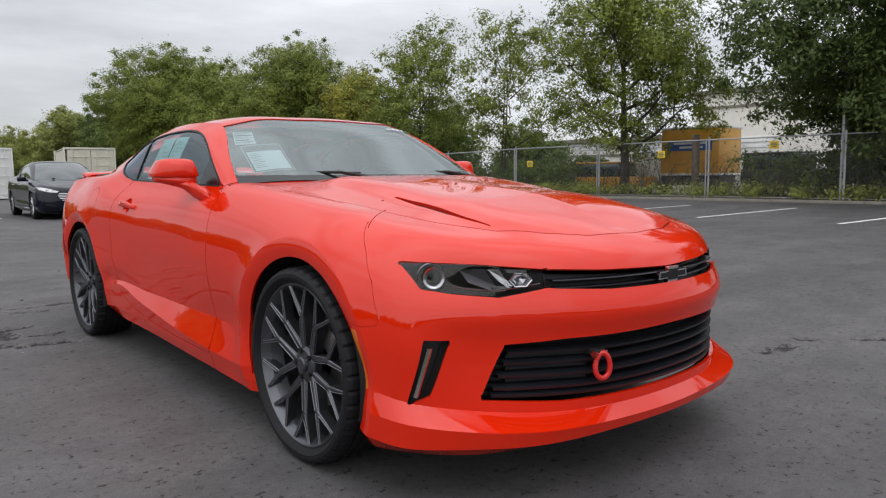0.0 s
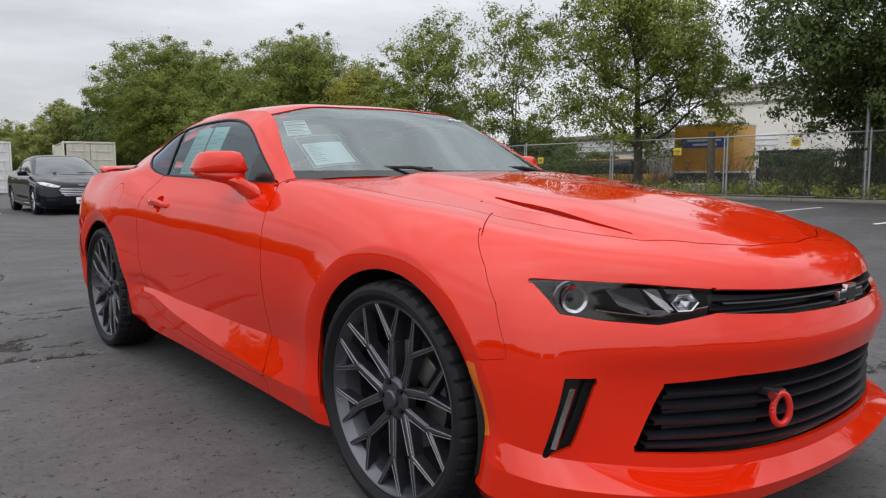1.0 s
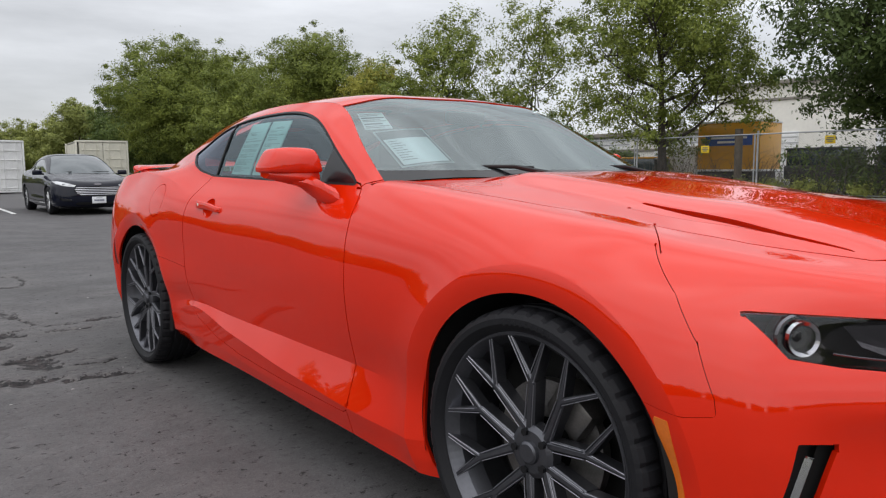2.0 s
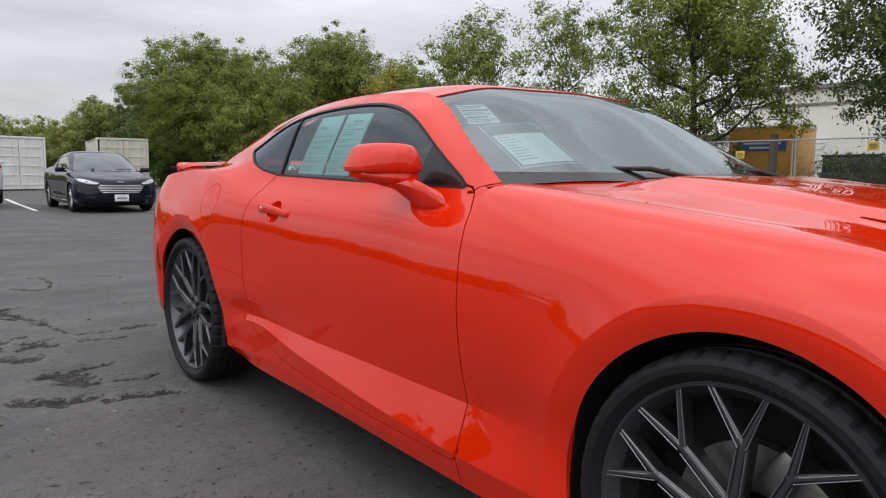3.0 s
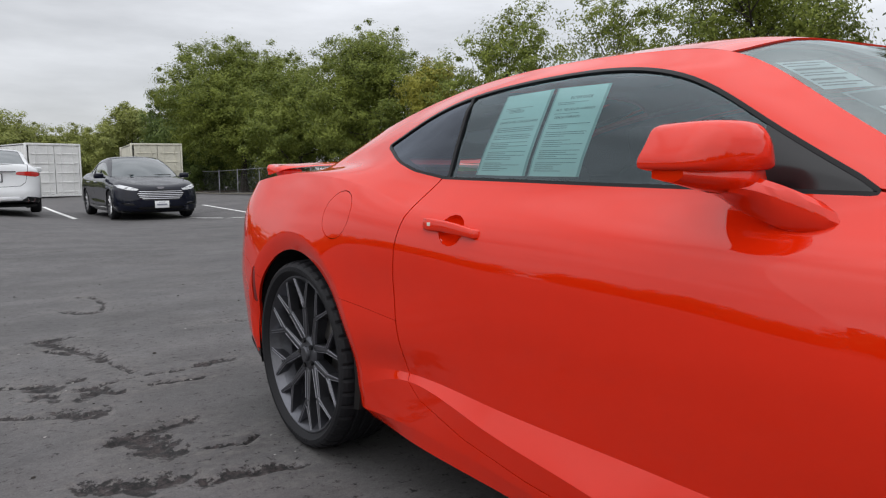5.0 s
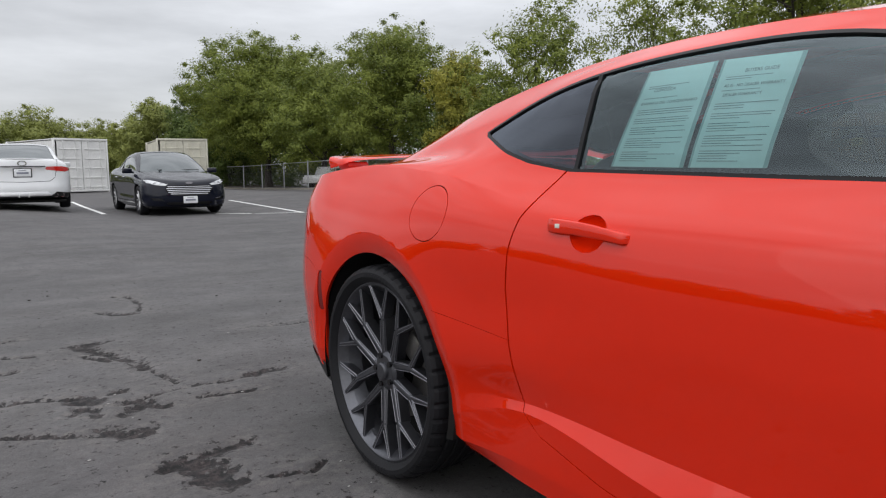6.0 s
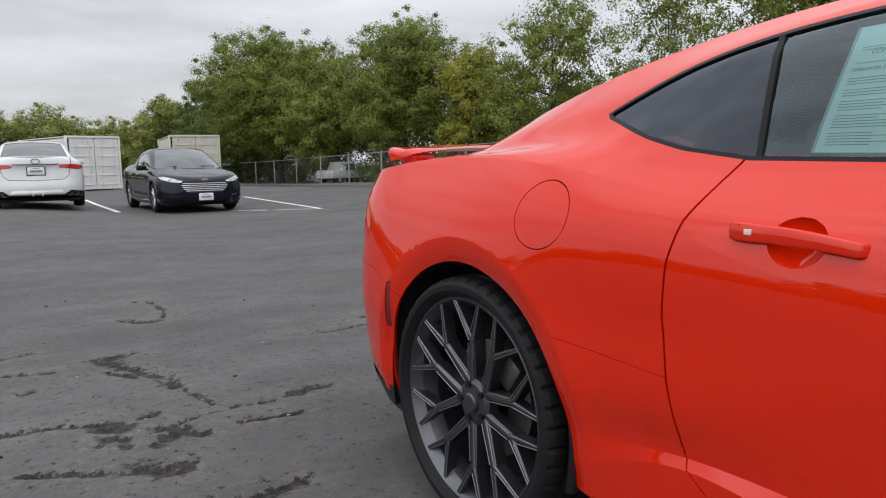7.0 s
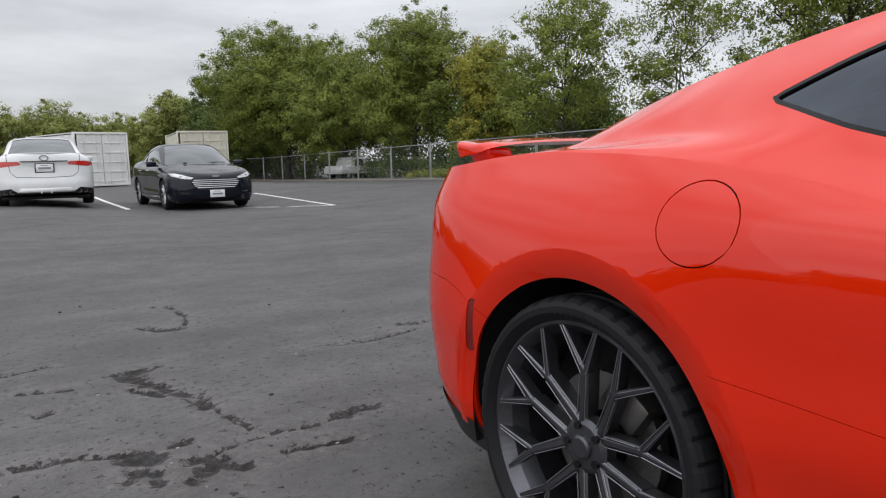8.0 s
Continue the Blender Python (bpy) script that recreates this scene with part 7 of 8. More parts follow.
# saloon body: sections from the nose's centre along the flank to the tail's centre, rows from the sill up to the belt line
SALOON = [
    [(0, 0.12, 0.19), (0, 0.03, 0.22), (0, 0.005, 0.30), (0, -0.005, 0.42), (0, 0.005, 0.58), (0, 0.025, 0.68), (0, 0.055, 0.735), (0, 0.10, 0.770)],
    [(0.42, 0.14, 0.19), (0.43, 0.06, 0.22), (0.43, 0.030, 0.30), (0.43, 0.020, 0.42), (0.43, 0.030, 0.58), (0.43, 0.055, 0.68), (0.43, 0.085, 0.742), (0.42, 0.13, 0.785)],
    [(0.68, 0.24, 0.19), (0.70, 0.16, 0.22), (0.705, 0.125, 0.30), (0.705, 0.115, 0.42), (0.70, 0.135, 0.58), (0.695, 0.165, 0.69), (0.68, 0.205, 0.760), (0.65, 0.255, 0.815)],
    [(0.82, 0.42, 0.19), (0.85, 0.33, 0.23), (0.86, 0.30, 0.31), (0.865, 0.30, 0.44), (0.86, 0.32, 0.59), (0.85, 0.355, 0.70), (0.825, 0.40, 0.785), (0.77, 0.45, 0.850)],
    rows_at(0.75, (0.86, 0.19), (0.895, 0.24), (0.91, 0.33), (0.92, 0.46), (0.92, 0.60), (0.905, 0.72), (0.87, 0.825), (0.79, 0.892)),
    rows_at(1.12, (0.865, 0.19), (0.895, 0.24), (0.905, 0.33), (0.915, 0.46), (0.925, 0.60), (0.92, 0.74), (0.885, 0.86), (0.79, 0.938)),
    rows_at(1.42, (0.87, 0.19), (0.90, 0.24), (0.91, 0.33), (0.905, 0.46), (0.920, 0.60), (0.925, 0.75), (0.895, 0.88), (0.79, 0.968)),
    rows_at(1.90, (0.87, 0.19), (0.90, 0.24), (0.91, 0.34), (0.900, 0.46), (0.917, 0.60), (0.925, 0.76), (0.895, 0.90), (0.79, 0.982)),
    rows_at(2.40, (0.87, 0.19), (0.90, 0.24), (0.91, 0.35), (0.900, 0.47), (0.917, 0.60), (0.925, 0.77), (0.895, 0.91), (0.79, 0.992)),
    rows_at(2.90, (0.87, 0.19), (0.90, 0.24), (0.91, 0.36), (0.902, 0.48), (0.920, 0.60), (0.927, 0.78), (0.898, 0.92), (0.79, 1.002)),
    rows_at(3.40, (0.87, 0.20), (0.90, 0.25), (0.912, 0.36), (0.912, 0.48), (0.925, 0.61), (0.93, 0.79), (0.902, 0.93), (0.79, 1.015)),
    rows_at(3.85, (0.87, 0.21), (0.90, 0.26), (0.912, 0.36), (0.918, 0.48), (0.928, 0.61), (0.928, 0.80), (0.898, 0.95), (0.785, 1.035)),
    rows_at(4.25, (0.86, 0.22), (0.89, 0.27), (0.905, 0.36), (0.912, 0.48), (0.918, 0.61), (0.915, 0.80), (0.882, 0.96), (0.765, 1.055)),
    [(0.80, 4.56, 0.24), (0.84, 4.58, 0.28), (0.855, 4.60, 0.37), (0.862, 4.60, 0.48), (0.862, 4.58, 0.62), (0.855, 4.56, 0.80), (0.825, 4.55, 0.97), (0.72, 4.53, 1.068)],
    [(0.62, 4.74, 0.25), (0.66, 4.78, 0.28), (0.675, 4.80, 0.37), (0.68, 4.80, 0.48), (0.68, 4.77, 0.62), (0.675, 4.74, 0.80), (0.66, 4.72, 0.98), (0.60, 4.68, 1.075)],
    [(0.36, 4.80, 0.25), (0.38, 4.85, 0.28), (0.385, 4.87, 0.37), (0.385, 4.87, 0.48), (0.385, 4.83, 0.62), (0.385, 4.80, 0.80), (0.38, 4.79, 0.98), (0.36, 4.75, 1.082)],
    [(0, 4.82, 0.25), (0, 4.87, 0.28), (0, 4.89, 0.37), (0, 4.89, 0.48), (0, 4.85, 0.62), (0, 4.815, 0.80), (0, 4.81, 0.98), (0, 4.77, 1.085)],
]
SALOON_HOOD = [[(0, 0.24, 0.805), (0.35, 0.27, 0.820), (0.50, 0.38, 0.845), (0.56, 0.55, 0.875), (0.58, 0.80, 0.918), (0.60, 1.06, 0.955), (0.62, 1.27, 0.980)],
               [(0, 0.40, 0.838), (0, 0.47, 0.855), (0, 0.58, 0.880), (0, 0.71, 0.905), (0, 0.85, 0.930), (0, 0.99, 0.955), (0, 1.12, 0.975)]]
SALOON_CABIN = [[(0.778, 1.43, 0.978), (0.755, 1.90, 1.105), (0.722, 2.40, 1.205), (0.716, 2.90, 1.215), (0.716, 3.40, 1.185), (0.722, 3.85, 1.120), (0.735, 4.22, 1.066)],
                [(0.768, 1.42, 0.985), (0.690, 1.88, 1.215), (0.622, 2.38, 1.385), (0.606, 2.90, 1.408), (0.612, 3.40, 1.362), (0.645, 3.85, 1.225), (0.690, 4.20, 1.078)],
                [(0.750, 1.40, 0.992), (0.640, 1.84, 1.250), (0.545, 2.34, 1.428), (0.528, 2.90, 1.450), (0.535, 3.40, 1.402), (0.580, 3.85, 1.256), (0.640, 4.18, 1.086)]]
SALOON_RIDGE = [(0, 1.12, 0.985), (0, 1.60, 1.265), (0, 2.16, 1.455), (0, 2.90, 1.484), (0, 3.46, 1.438), (0, 3.96, 1.285), (0, 4.32, 1.098)]
SALOON_DECK = [[(0.54, 4.24, 1.085), (0.50, 4.46, 1.095), (0.42, 4.58, 1.100), (0.26, 4.63, 1.104), (0, 4.65, 1.106)],
               [(0, 4.32, 1.098), (0, 4.42, 1.102), (0, 4.50, 1.105), (0, 4.55, 1.107), (0, 4.58, 1.108)]]
SIDE_GLASS = [(1.66, 1.020), (2.3, 1.030), (3.0, 1.042), (3.62, 1.066), (3.80, 1.098), (3.62, 1.190), (3.30, 1.290), (2.9, 1.345), (2.4, 1.325), (2.05, 1.212)]


def sedan(label, paint, m, rear_view=False):
    """A four-door saloon, nose at y = 0 and tail at y = 4.88."""
    v = tagged(new("sedan"), label, "car")
    v.matrix_basis = m
    flank = along(np.array(SALOON), 8, mirror_start=True, mirror_end=True)

    def grid(i0, i1, tops, **kw):
        T = along(np.stack([np.array(t) for t in tops], axis=1), 8, **kw)
        return np.array([hermite(c, 5, (1,)) for c in np.concatenate([flank[i0 * 8:i1 * 8 + 1], T], axis=1)])
    half = bmesh.new()
    for g in (grid(0, 6, SALOON_HOOD, mirror_start=True), grid(6, 12, SALOON_CABIN), grid(12, 16, SALOON_DECK, mirror_end=True)):
        g[np.abs(g[:, :, 0]) < 1e-3, 0] = 0.0
        grid_mesh(half, g, flip=True)
    bmesh.ops.remove_doubles(half, verts=half.verts[:], dist=6e-4)
    bmesh.ops.delete(half, geom=[f for f in half.faces if f.calc_area() < 1e-9], context="FACES")
    WB0, WB1, R = 0.98, 3.83, 0.335
    for y0 in (WB0, WB1):
        cut_out(half, ring_field(y0, R, 0.375, 0.3)).free()
    glass = cut_out(half, side_field(SIDE_GLASS, 0.006, 0.4))
    lamp = None
    if not rear_view:
        lamp = cut_out(half, lambda C: np.where(C[:, 1] < 0.75, poly_distance(C[:, [0, 2]], np.array([(0.47, 0.700), (0.50, 0.668), (0.70, 0.682), (0.84, 0.735), (0.868, 0.790), (0.80, 0.800), (0.66, 0.762)]))[0], 1.0))
        grille = cut_out(half, front_field([(-0.1, 0.455), (0.36, 0.455), (0.455, 0.500), (0.510, 0.600), (0.47, 0.650), (0.20, 0.672), (-0.1, 0.676)], 0.004, 0.3))
        intake = cut_out(half, front_field([(-0.1, 0.235), (0.44, 0.235), (0.50, 0.270), (0.46, 0.300), (-0.1, 0.300)], 0.004, 0.3))
        fog = cut_out(half, front_field([(0.56, 0.335), (0.76, 0.345), (0.80, 0.400), (0.60, 0.385)], 0.004, 0.5))
    else:
        lamp = cut_out(half, lambda C: np.where(C[:, 1] > 4.2, poly_distance(C[:, [0, 2]], np.array([(0.42, 0.865), (0.60, 0.845), (0.80, 0.820), (0.90, 0.850), (0.90, 0.905), (0.74, 0.935), (0.44, 0.930)]))[0], 1.0))
        lower = cut_out(half, lambda C: np.where(C[:, 1] > 4.3, poly_distance(C[:, [0, 2]], np.array([(-0.1, 0.20), (0.9, 0.20), (0.9, 0.355), (0.62, 0.395), (0.56, 0.345), (0.46, 0.300), (-0.1, 0.300)]))[0], 1.0))
    yz, xy = [1, 2], [0, 1]
    flat = lambda C: C[:, 0] > 0.6
    for line in ([(1.56, 1.0), (1.50, 0.90), (1.46, 0.70), (1.46, 0.30)], [(2.66, 1.05), (2.66, 0.85), (2.62, 0.30)], [(1.46, 0.31), (2.62, 0.31), (3.36, 0.32), (3.44, 0.45)], [(3.44, 0.44), (3.52, 0.66), (3.74, 0.80), (3.80, 0.95), (3.84, 1.06)]):
        groove(half, line, yz, 0.010, flat)
    if not rear_view:
        groove(half, [(0.74, 1.40), (0.73, 1.0), (0.70, 0.66), (0.62, 0.42), (0.45, 0.25), (0.22, 0.20), (-0.02, 0.19)], xy, 0.010, lambda C: (C[:, 2] > 0.76) & (C[:, 1] < 1.45))
    else:
        groove(half, [(0.66, 1.06), (0.655, 0.95), (0.60, 0.70), (0.50, 0.62), (-0.02, 0.60)], [0, 2], 0.010, lambda C: C[:, 1] > 4.4)
    half.normal_update()
    inner = shifted(half, -0.03)
    part("body", mirrored(half, both=True), paint, v)
    part("inner_shell", mirrored(inner, both=True), LINER, v)
    half.free()
    inner.free()
    # roof with windscreen and rear window
    rail, mid = np.array(SALOON_CABIN[2]), np.array(SALOON_RIDGE)
    a = rail * [0.72, 0.45, 0.45] + mid * [0, 0.55, 0.55]
    b = rail * [0.36, 0.12, 0.12] + mid * [0, 0.88, 0.88]
    top = bmesh.new()
    g = np.array([hermite(np.concatenate([c, (c[2] * MIR)[None]]), 6)[:19] for c in along(np.stack([rail, a, b, mid], axis=1), 10)])
    g[np.abs(g[:, :, 0]) < 1e-3, 0] = 0.0
    grid_mesh(top, g, flip=True)
    screen = cut_out(top, lambda C: C[:, 1] - (2.32 - 0.16 * (1 - (C[:, 0] / 0.55) ** 2)))
    back = cut_out(top, lambda C: (3.42 + 0.06 * (1 - (C[:, 0] / 0.55) ** 2)) - C[:, 1])
    for nm, piece, mat, lab in (("roof", top, paint, ""), ("windshield", screen, GLASS_CAR, "dark windscreen glass"), ("rear_window", back, GLASS_CAR, "dark sloping rear window")):
        part(nm, mirrored(shifted(piece, 0.0 if nm == "roof" else -0.006), both=True), mat, v, lab)
        piece.free()
    both_sides("side_window", shifted(glass, -0.008), GLASS_CAR, v, "dark side window glass")
    glass.free()
    bm = bmesh.new()
    box(bm, (-0.80, 0.25, 0.16), (0.80, 4.60, 0.22), 0.02)
    box(bm, (-0.70, 0.5, 0.22), (0.70, 4.4, 0.8), 0.02)
    part("underbody", bm, LINER, v)
    if not rear_view:
        bm, rows = bmesh.new(), []
        for k in range(13):
            x = -0.70 + 1.4 * k / 12
            f = (x / 0.72) ** 2
            rows.append([(x, 1.06 + 0.24 * f, 0.970), (x, 1.16 + 0.26 * f, 0.985), (x, 1.20 + 0.26 * f, 1.016)])
        grid_mesh(bm, rows)
        part("cowl", bm, BLACK_PLASTIC, v)
    for sx in (-1, 1):
        for y, w in ((2.63, 0.045), (3.36, 0.035)):
            bm = bmesh.new()
            bar(bm, (sx * 0.792, y, 1.035), (sx * 0.640, y - 0.02, 1.335), w, 0.02, up=(sx, 0, 0.45))
            part("window_post", bm, FRAME_BLACK, v)
        bm = bmesh.new()
        g = box(bm, (-0.11, -0.04, -0.055), (0.11, 0.06, 0.065), 0.030, Matrix.Translation((sx * 0.985, 1.62, 1.015)) @ pose(0, 0, 0, 0, 0, sx * -12), 3)
        for w in bm.verts:
            w.co.z -= 0.02 * abs(abs(w.co.x) - 0.985) / 0.11
        rod(bm, (sx * 0.84, 1.62, 0.965), (sx * 0.94, 1.63, 0.985), 0.026, 8)
        part("mirror", bm, paint, v)
        for y in (2.38, 3.28):
            bm = bmesh.new()
            box(bm, (sx * 0.925 - 0.022, y, 0.845), (sx * 0.925 + 0.018, y + 0.19, 0.872), 0.008)
            part("door_handle", bm, CHROME if not rear_view else paint, v)
        for y0 in (WB0, WB1):
            small_wheel(v, sx * 0.805, y0, R, sx)
            bm = bmesh.new()
            grid_mesh(bm, [[(sx * xx, y0 + 0.378 * math.cos(t), R + 0.378 * math.sin(t)) for xx in (0.90, 0.55)] for t in np.linspace(-0.2, math.pi + 0.2, 24)])
            part("wheel_house", bm, LINER, v)
    if not rear_view:
        both_sides("lamp_housing", shifted(lamp, -0.030), LAMP_CLEAR, v)
        both_sides("headlamp", shifted(lamp, 0.002), LAMP_CLEAR, v, "bright swept-back headlamp")
        for sx in (-1, 1):
            for x, y, z, r in ((0.575, 0.125, 0.700, 0.034), (0.685, 0.19, 0.718, 0.038)):
                bm = bmesh.new()
                lathe(bm, [(0.001, 0.0), (r * 0.5, 0.004), (r * 0.9, 0.016), (r, 0.022)], 20, Matrix.Translation((sx * x, y, z)) @ pose(0, 0, 0, 0, 0, -90 + sx * 12) @ Matrix.Diagonal((1, 1.3, 0.75, 1)))
                part("lamp_bowl", bm, LAMP_CLEAR, v)
            bm = bmesh.new()
            tube(bm, [(sx * x, y, z) for x, y, z in ((0.51, 0.085, 0.680), (0.70, 0.155, 0.692), (0.83, 0.32, 0.742))], 0.007, 6)
            part("lamp_strip", bm, LAMP_CLEAR, v)
        both_sides("fog_lamp_recess", shifted(fog, -0.03), BLACK_PLASTIC, v)
        for sx in (-1, 1):
            bm = bmesh.new()
            tube(bm, [(sx * x, y, z) for x, y, z in ((0.58, 0.06, 0.372), (0.70, 0.115, 0.388), (0.79, 0.20, 0.402))], 0.007, 6)
            part("fog_strip", bm, GREY_CHROME, v)
        for nm, piece in (("grille_back", grille), ("lower_intake", intake)):
            part(nm, mirrored(shifted(piece, -0.035), both=True), BLACK_PLASTIC, v)
        edge = [(0.0, 0.682), (0.20, 0.677), (0.475, 0.655), (0.518, 0.602), (0.462, 0.496), (0.362, 0.450), (0.0, 0.450)]
        bm = bmesh.new()
        tube(bm, [(x, 0.000 + 0.16 * x * x + max(0, z - 0.6) * 0.25, z) for x, z in edge + [(-x, z) for x, z in edge[-2::-1]]], 0.006, 6)
        part("grille_surround", bm, TRIM_BLACK, v, "black grille surround")
        for k in range(5):
            z = 0.478 + 0.040 * k
            w = float(np.interp(z, [0.46, 0.50, 0.60, 0.645], [0.37, 0.445, 0.500, 0.465]))
            bm, rows = bmesh.new(), []
            for i in range(15):
                x = -w + 2 * w * i / 14
                y = 0.000 + 0.16 * x * x + max(0, z - 0.6) * 0.25
                rows.append([(x, y + 0.03, z), (x, y, z + 0.002), (x, y + 0.003, z + 0.015), (x, y + 0.03, z + 0.019)])
            grid_mesh(bm, rows)
            bmesh.ops.recalc_face_normals(bm, faces=bm.faces[:])
            part("grille_bar", bm, CHROME, v, "chrome grille bar")
        bm = bmesh.new()
        lathe(bm, [(0.0005, 0.012), (0.060, 0.010), (0.066, 0.0)], 24, Matrix.Translation((0, 0.045, 0.722)) @ pose(0, 0, 0, 0, 0, -90) @ pose(0, 0, 0, 0, -30, 0) @ Matrix.Diagonal((1, 1.35, 0.5, 1)))
        part("badge", bm, GREY_CHROME, v)
        for sx in (-1, 1):
            bm = bmesh.new()
            tube(bm, [(sx * 0.08 - 0.30 * (sx < 0), 1.20, 1.012), (sx * 0.30, 1.22, 1.020), (sx * 0.52 + 0.06 * (sx > 0), 1.33, 1.020)], 0.011, 5)
            part("wiper", bm, BLACK_PLASTIC, v)
        yp, zp, zz = -0.020, 0.352, 1
    else:
        both_sides("tail_lamp", shifted(lamp, 0.004), TAIL_RED, v, "red wraparound tail lamp")
        part("lower_bumper", mirrored(shifted(lower, -0.02), both=True), BLACK_PLASTIC, v)
        bm = bmesh.new()
        g = box(bm, (-0.46, 4.84, 0.305), (0.46, 4.90, 0.395), 0.015)
        for w in bm.verts:
            if w.co.z < 0.35:
                w.co.x *= 1.14
        part("diffuser", bm, SILVER_RIM, v, "silver diffuser panel")
        for x in (-0.09, 0.09):
            bm = bmesh.new()
            box(bm, (x - 0.012, 4.86, 0.28), (x + 0.012, 4.915, 0.37), 0.005)
            part("diffuser_fin", bm, WHITE_PAINT, v)
        for sx in (-1, 1):
            for dx in (0.60, 0.72):
                bm = bmesh.new()
                lathe(bm, [(0.034, -0.06), (0.034, 0.0), (0.042, 0.0), (0.042, -0.06)], 20, Matrix.Translation((sx * dx, 4.80 if dx < 0.7 else 4.72, 0.315)) @ pose(0, 0, 0, 0, 0, 90))
                part("exhaust_tip", bm, CHROME, v)
        bm = bmesh.new()
        rows = []
        for k in range(15):
            x = -0.66 + 1.32 * k / 14
            y = 4.775 - 0.16 * (x / 0.66) ** 2
            rows.append([(x, y - 0.16, 1.092 - 0.02 * (x / 0.66) ** 2), (x, y + 0.012, 1.112 - 0.02 * (x / 0.66) ** 2), (x, y + 0.016, 1.098 - 0.02 * (x / 0.66) ** 2), (x, y - 0.02, 1.066 - 0.02 * (x / 0.66) ** 2)])
        grid_mesh(bm, rows)
        bmesh.ops.recalc_face_normals(bm, faces=bm.faces[:])
        part("boot_lip", bm, paint, v)
        bm = bmesh.new()
        box(bm, (-0.43, 4.81, 0.925), (0.43, 4.835, 0.945), 0.006)
        part("boot_trim", bm, GREY_CHROME, v)
        bm = bmesh.new()
        lathe(bm, [(0.045, 0.0), (0.05, 0.012), (0.06, 0.012), (0.065, 0.0)], 24, Matrix.Translation((0, 4.815, 1.00)) @ pose(0, 0, 0, 0, 0, 90) @ Matrix.Diagonal((1, 1.4, 0.9, 1)))
        part("badge", bm, CHROME, v)
        yp, zp, zz = 4.835, 0.80, -1
        bm = bmesh.new()
        box(bm, (-0.175, yp - 0.010, zp - 0.095), (0.175, yp + 0.002, zp + 0.095), 0.004)
        part("plate_frame", bm, BLACK_PLASTIC, v)
    bm = bmesh.new()
    box(bm, (-0.155, yp - 0.006, zp - 0.078), (0.155, yp + 0.006, zp + 0.078), 0.004)
    pl = part("number_plate", bm, PLATE, v)
    for x0, x1, z0, z1 in ((-0.11, 0.11, -0.022, 0.014), (-0.07, 0.07, 0.045, 0.056)):
        bm = bmesh.new()
        box(bm, (x0, yp - zz * 0.009 - 0.002, zp + z0), (x1, yp - zz * 0.009 + 0.002, zp + z1))
        part("plate_bar", bm, BLUE_INK, pl)
    return v


sedan("black four-door sedan with chrome grille bars, parked", BLACK_PAINT, Matrix.Translation((2.68, 17.5, 0)) @ pose(0, 0, 0, 0, 0, -1.0) @ Matrix.Scale(1.025, 4))
sedan("white four-door sedan with red tail lamps, parked", WHITE_PAINT, Matrix.Translation((-0.50, 18.9, ground_z(-0.50, 18.9))) @ pose(0, 0, 0, 0, 0, 175.5) @ Matrix.Scale(1.04, 4) @ Matrix.Translation((0, -4.87, 0)), True)


def pickup(label, m):
    v = tagged(new("pickup_truck"), label, "truck")
    v.matrix_basis = m
    bm = bmesh.new()
    box(bm, (-0.95, 0, 0.45), (0.95, 5.4, 0.95), 0.08, seg=3)
    box(bm, (-0.92, 0.1, 0.8), (0.92, 1.5, 1.12), 0.10, seg=3)
    part("body", bm, WHITE_PAINT, v)
    bm = bmesh.new()
    g = box(bm, (-0.88, 1.35, 0.95), (0.88, 3.3, 1.80), 0.08, seg=3)
    for w in bm.verts:
        if w.co.z > 1.4:
            w.co.x *= 0.86
            w.co.y = 2.35 + (w.co.y - 2.35) * 0.72
    part("cab", bm, WHITE_PAINT, v)
    for sx in (-1, 1):
        bm = bmesh.new()
        bm.faces.new([bm.verts.new((sx * x, y, z)) for x, y, z in ((0.89, 1.75, 1.12), (0.89, 3.1, 1.12), (0.79, 2.95, 1.66), (0.79, 2.05, 1.66))])
        part("side_window", bm, GLASS_CAR, v, smooth=False)
        for y in (0.95, 4.3):
            small_wheel(v, sx * 0.84, y, 0.38, sx)
    bm = bmesh.new()
    bm.faces.new([bm.verts.new(p) for p in ((-0.76, 1.52, 1.2), (0.76, 1.52, 1.2), (0.66, 1.70, 1.66), (-0.66, 1.70, 1.66))])
    part("windshield", bm, GLASS_CAR, v, smooth=False)
    return v


pickup("white pickup truck parked beyond the wire fence", Matrix.Translation((25.2, 60.6, verge_z(26, 61) + 0.02)) @ pose(0, 0, 0, 0, 0, -66) @ Matrix.Scale(1.08, 4))


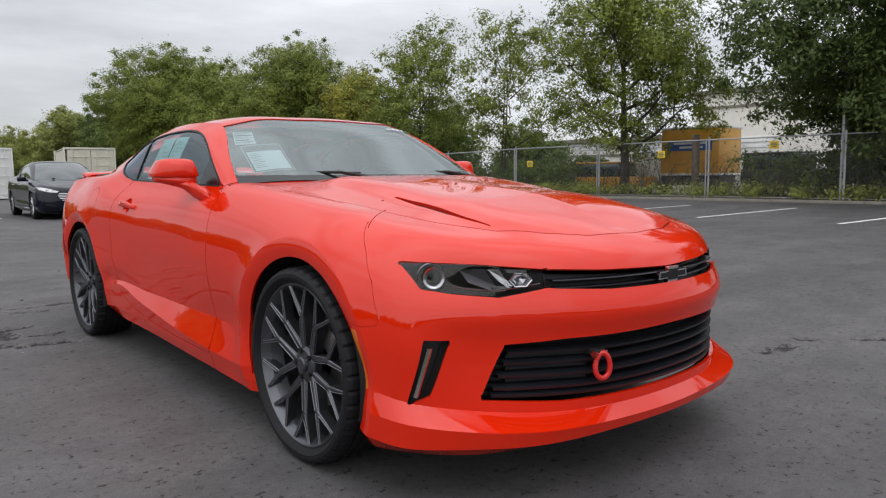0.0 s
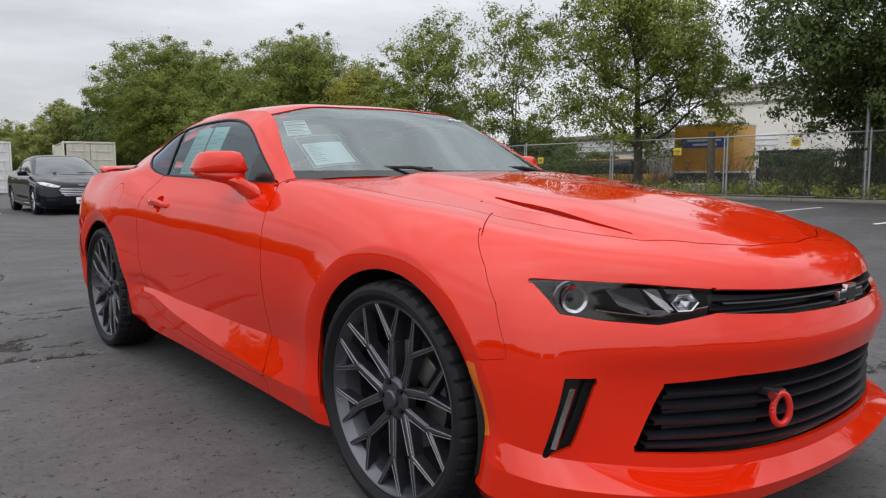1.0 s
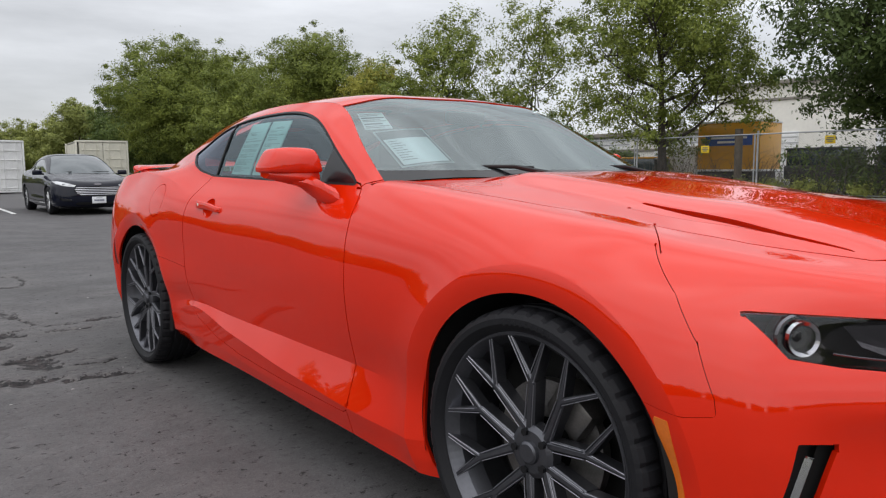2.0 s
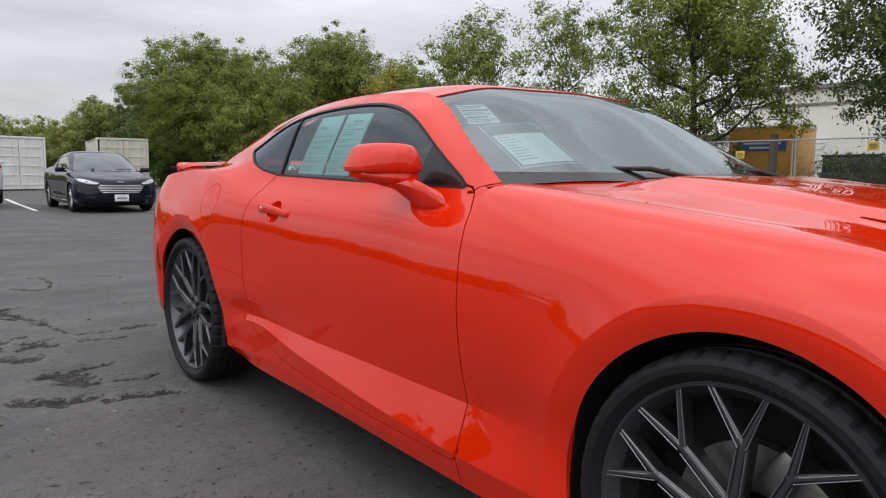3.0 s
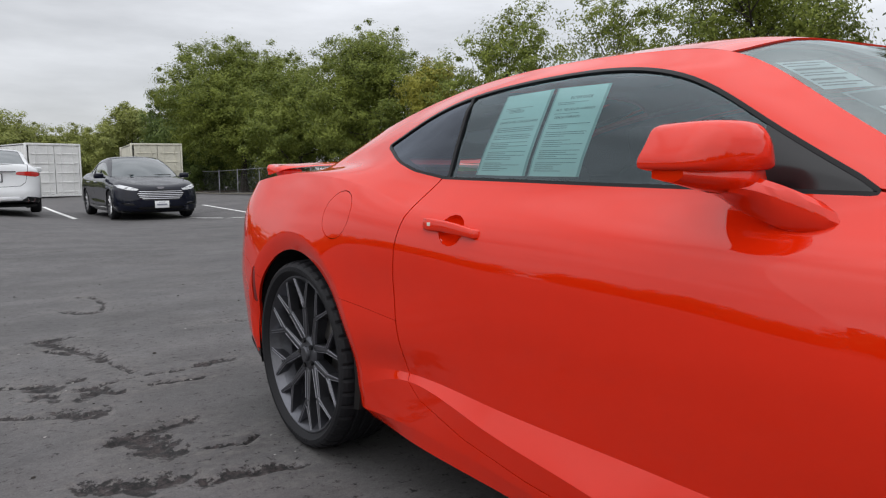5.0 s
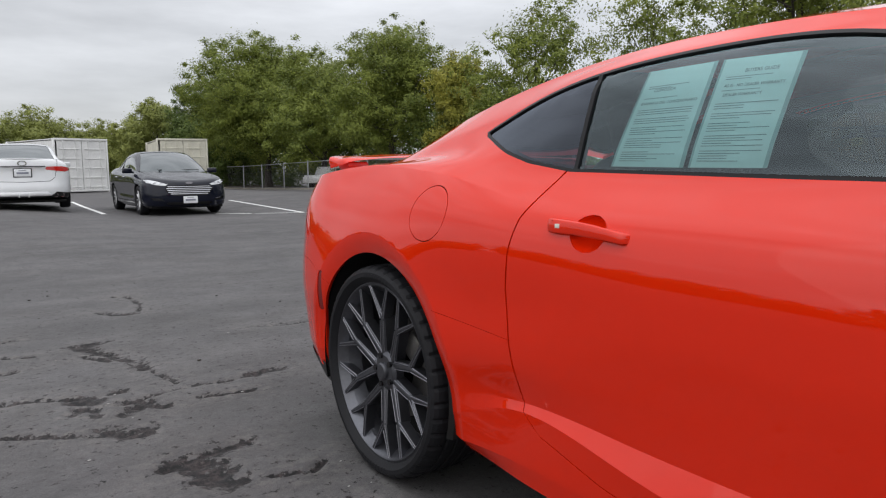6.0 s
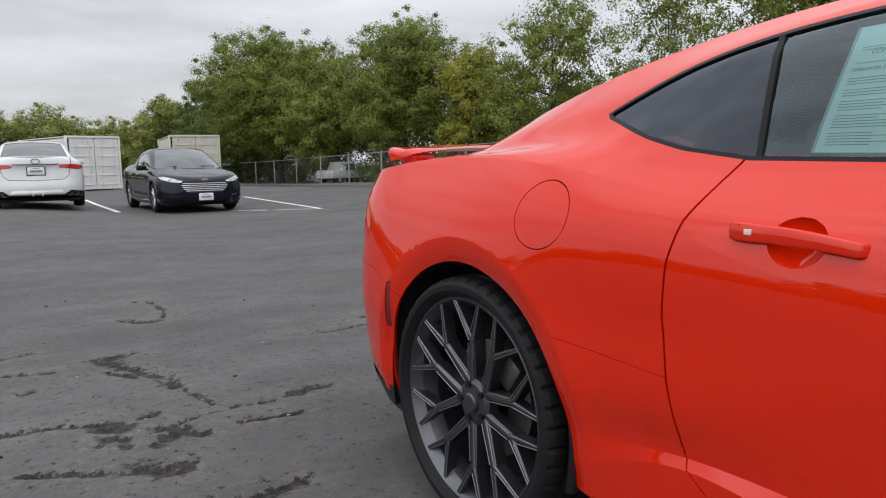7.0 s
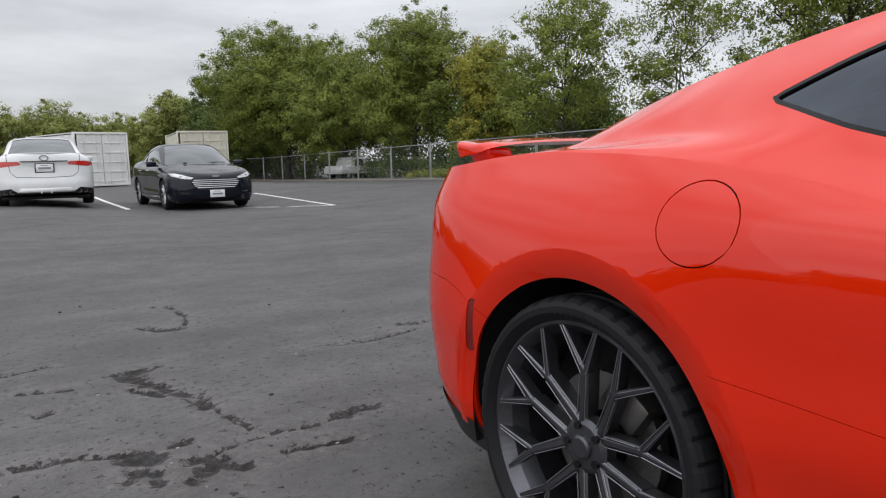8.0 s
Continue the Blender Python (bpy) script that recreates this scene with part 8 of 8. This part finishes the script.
def box_truck(m):
    v = tagged(new("box_truck"), "yellow box truck with blue sign and white cab", "truck")
    v.matrix_basis = m
    bm = bmesh.new()
    box(bm, (-1.2, 0, 0.9), (1.2, 3.0, 3.25), 0.05)
    part("cargo_box", bm, YELLOW_PAINT, v)
    for z in (0.95, 3.20):
        bm = bmesh.new()
        box(bm, (-1.23, -0.02, z - 0.05), (1.23, 3.02, z + 0.05), 0.02)
        part("box_rail", bm, CONTAINER_WHITE, v)
    bm = bmesh.new()
    box(bm, (-1.05, 3.1, 0.6), (1.05, 4.9, 2.2), 0.18, seg=3)
    part("cab", bm, WHITE_PAINT, v)
    bm = bmesh.new()
    box(bm, (-1.0, 4.6, 1.4), (1.0, 4.93, 2.05), 0.05)
    part("windshield", bm, GLASS_CAR, v)
    bm = bmesh.new()
    box(bm, (-1.225, 0.35, 2.1), (-1.21, 2.6, 2.6))
    sg = part("sign", bm, BLUE_SIGN, v, "blue sign panel")
    for z, y0, y1 in ((2.46, 0.6, 2.3), (2.26, 0.8, 2.0)):
        bm = bmesh.new()
        box(bm, (-1.232, y0, z - 0.05), (-1.226, y1, z + 0.05))
        part("text_bar", bm, CONTAINER_WHITE, sg)
    bm = bmesh.new()
    box(bm, (-0.9, 0.1, 0.4), (0.9, 4.8, 0.9), 0.03)
    part("chassis", bm, DARK_STEEL, v)
    for sx in (-1, 1):
        for y in (0.9, 4.0):
            small_wheel(v, sx * 1.0, y, 0.45, sx, 0.28)


box_truck(Matrix.Translation((31.0, 14.7, 0.03)) @ pose(0, 0, 0, 0, 0, 3))


def jeep(label, mat, m):
    v = tagged(new("utility_vehicle"), label, "car")
    v.matrix_basis = m
    bm = bmesh.new()
    box(bm, (-0.85, 0, 0.55), (0.85, 3.9, 1.15), 0.09, seg=3)
    part("body", bm, mat, v)
    bm = bmesh.new()
    box(bm, (-0.78, 1.2, 1.1), (0.78, 3.85, 1.85), 0.10, seg=3)
    part("cabin", bm, GLASS_CAR, v)
    bm = bmesh.new()
    box(bm, (-0.80, 1.25, 1.80), (0.80, 3.88, 1.90), 0.04, seg=3)
    part("roof", bm, mat, v)
    for sx in (-1, 1):
        for y in (0.75, 3.1):
            small_wheel(v, sx * 0.80, y, 0.39, sx, 0.25, DARK_STEEL)
        bm = bmesh.new()
        rod(bm, (sx * 0.6, -0.02, 0.92), (sx * 0.6, 0.03, 0.92), 0.10, 20)
        part("headlamp", bm, LAMP_WHITE, v)


jeep("dark utility vehicle parked behind the fence", DARK_STEEL, Matrix.Translation((29.2, 9.4, 0.03)) @ pose(0, 0, 0, 0, 0, -15))
jeep("dark blue-grey utility vehicle behind the fence", BLACK_PAINT, Matrix.Translation((29.6, 5.8, 0.03)) @ pose(0, 0, 0, 0, 0, -10))
jeep("orange utility vehicle half hidden by brush", YELLOW_PAINT, Matrix.Translation((28.6, 17.6, -0.25)) @ pose(0, 0, 0, 0, 0, 4))
jeep("white utility vehicle far behind the fence", WHITE_PAINT, Matrix.Translation((27.6, 62.0, verge_z(27, 62))) @ pose(0, 0, 0, 0, 0, -40))


def warehouse(name, label, lo, hi, bays):
    h = tagged(new(name), label, "building")
    h.location = (lo[0], lo[1], 0)
    W, D, H = hi[0] - lo[0], hi[1] - lo[1], hi[2]
    for a, b in (((0, 0, 0), (0.25, D, H)), ((W - 0.25, 0, 0), (W, D, H)), ((0.25, 0, 0), (W - 0.25, 0.25, H)), ((0.25, D - 0.25, 0), (W - 0.25, D, H))):
        bm = bmesh.new()
        box(bm, a, b)
        part("wall", bm, WALL_WHITE, h)
    bm = bmesh.new()
    box(bm, (-0.3, -0.3, H), (W + 0.3, D + 0.3, H + 0.25), 0.04)
    part("roof", bm, CONCRETE, h)
    bm = bmesh.new()
    box(bm, (-0.10, 0.1, H - 0.9), (-0.003, D - 0.1, H - 0.75), 0.02)
    part("trim_band", bm, CONCRETE, h)
    for k in range(bays):
        y = D * (k + 0.5) / bays
        bm = bmesh.new()
        box(bm, (-0.06, y - 1.5, 0.05), (-0.003, y + 1.5, 3.2), 0.02)
        d = part("shutter", bm, CONTAINER_WHITE, h)
        for j in range(9):
            bm = bmesh.new()
            box(bm, (-0.085, y - 1.45, 0.2 + 0.33 * j), (-0.062, y + 1.45, 0.24 + 0.33 * j))
            part("slat", bm, GALV, d)
    return h


warehouse("warehouse", "long white plastered warehouse with roller shutters", (40, -6, 0), (60, 22, 5.9), 4)
warehouse("shed", "low pale shed behind the trees", (34.5, 19, 0), (39, 33, 3.0), 3)
bm = bmesh.new()
rod(bm, (0, 0, -0.2), (0, 0, 2.7), 0.16, 12)
p_ = tagged(part("wooden_post", bm, WOOD), "weathered wooden post behind the fence", "post")
p_.location = (26.6, 14.0, 0)
bm = bmesh.new()
rod(bm, (0, 0, 0), (0, 0, 7.5), 0.09, 12, 0.06)
p_ = tagged(part("lamp_pole", bm, GALV), "grey steel pole beside the dark tree", "pole")
p_.location = (24.6, 7.3, 0)

# set the planted side down
for ob in scene.objects:
    kind = ob.name.split(".")[0]
    if ob.parent is None and kind in ("kerb", "planting_bed", "ground_cover", "scrub", "undergrowth", "dry_brush", "wire_fence", "fence_sign", "box_truck", "utility_vehicle", "pickup_truck", "wooden_post", "lamp_pole"):
        ob.matrix_basis = VERGE @ ob.matrix_basis
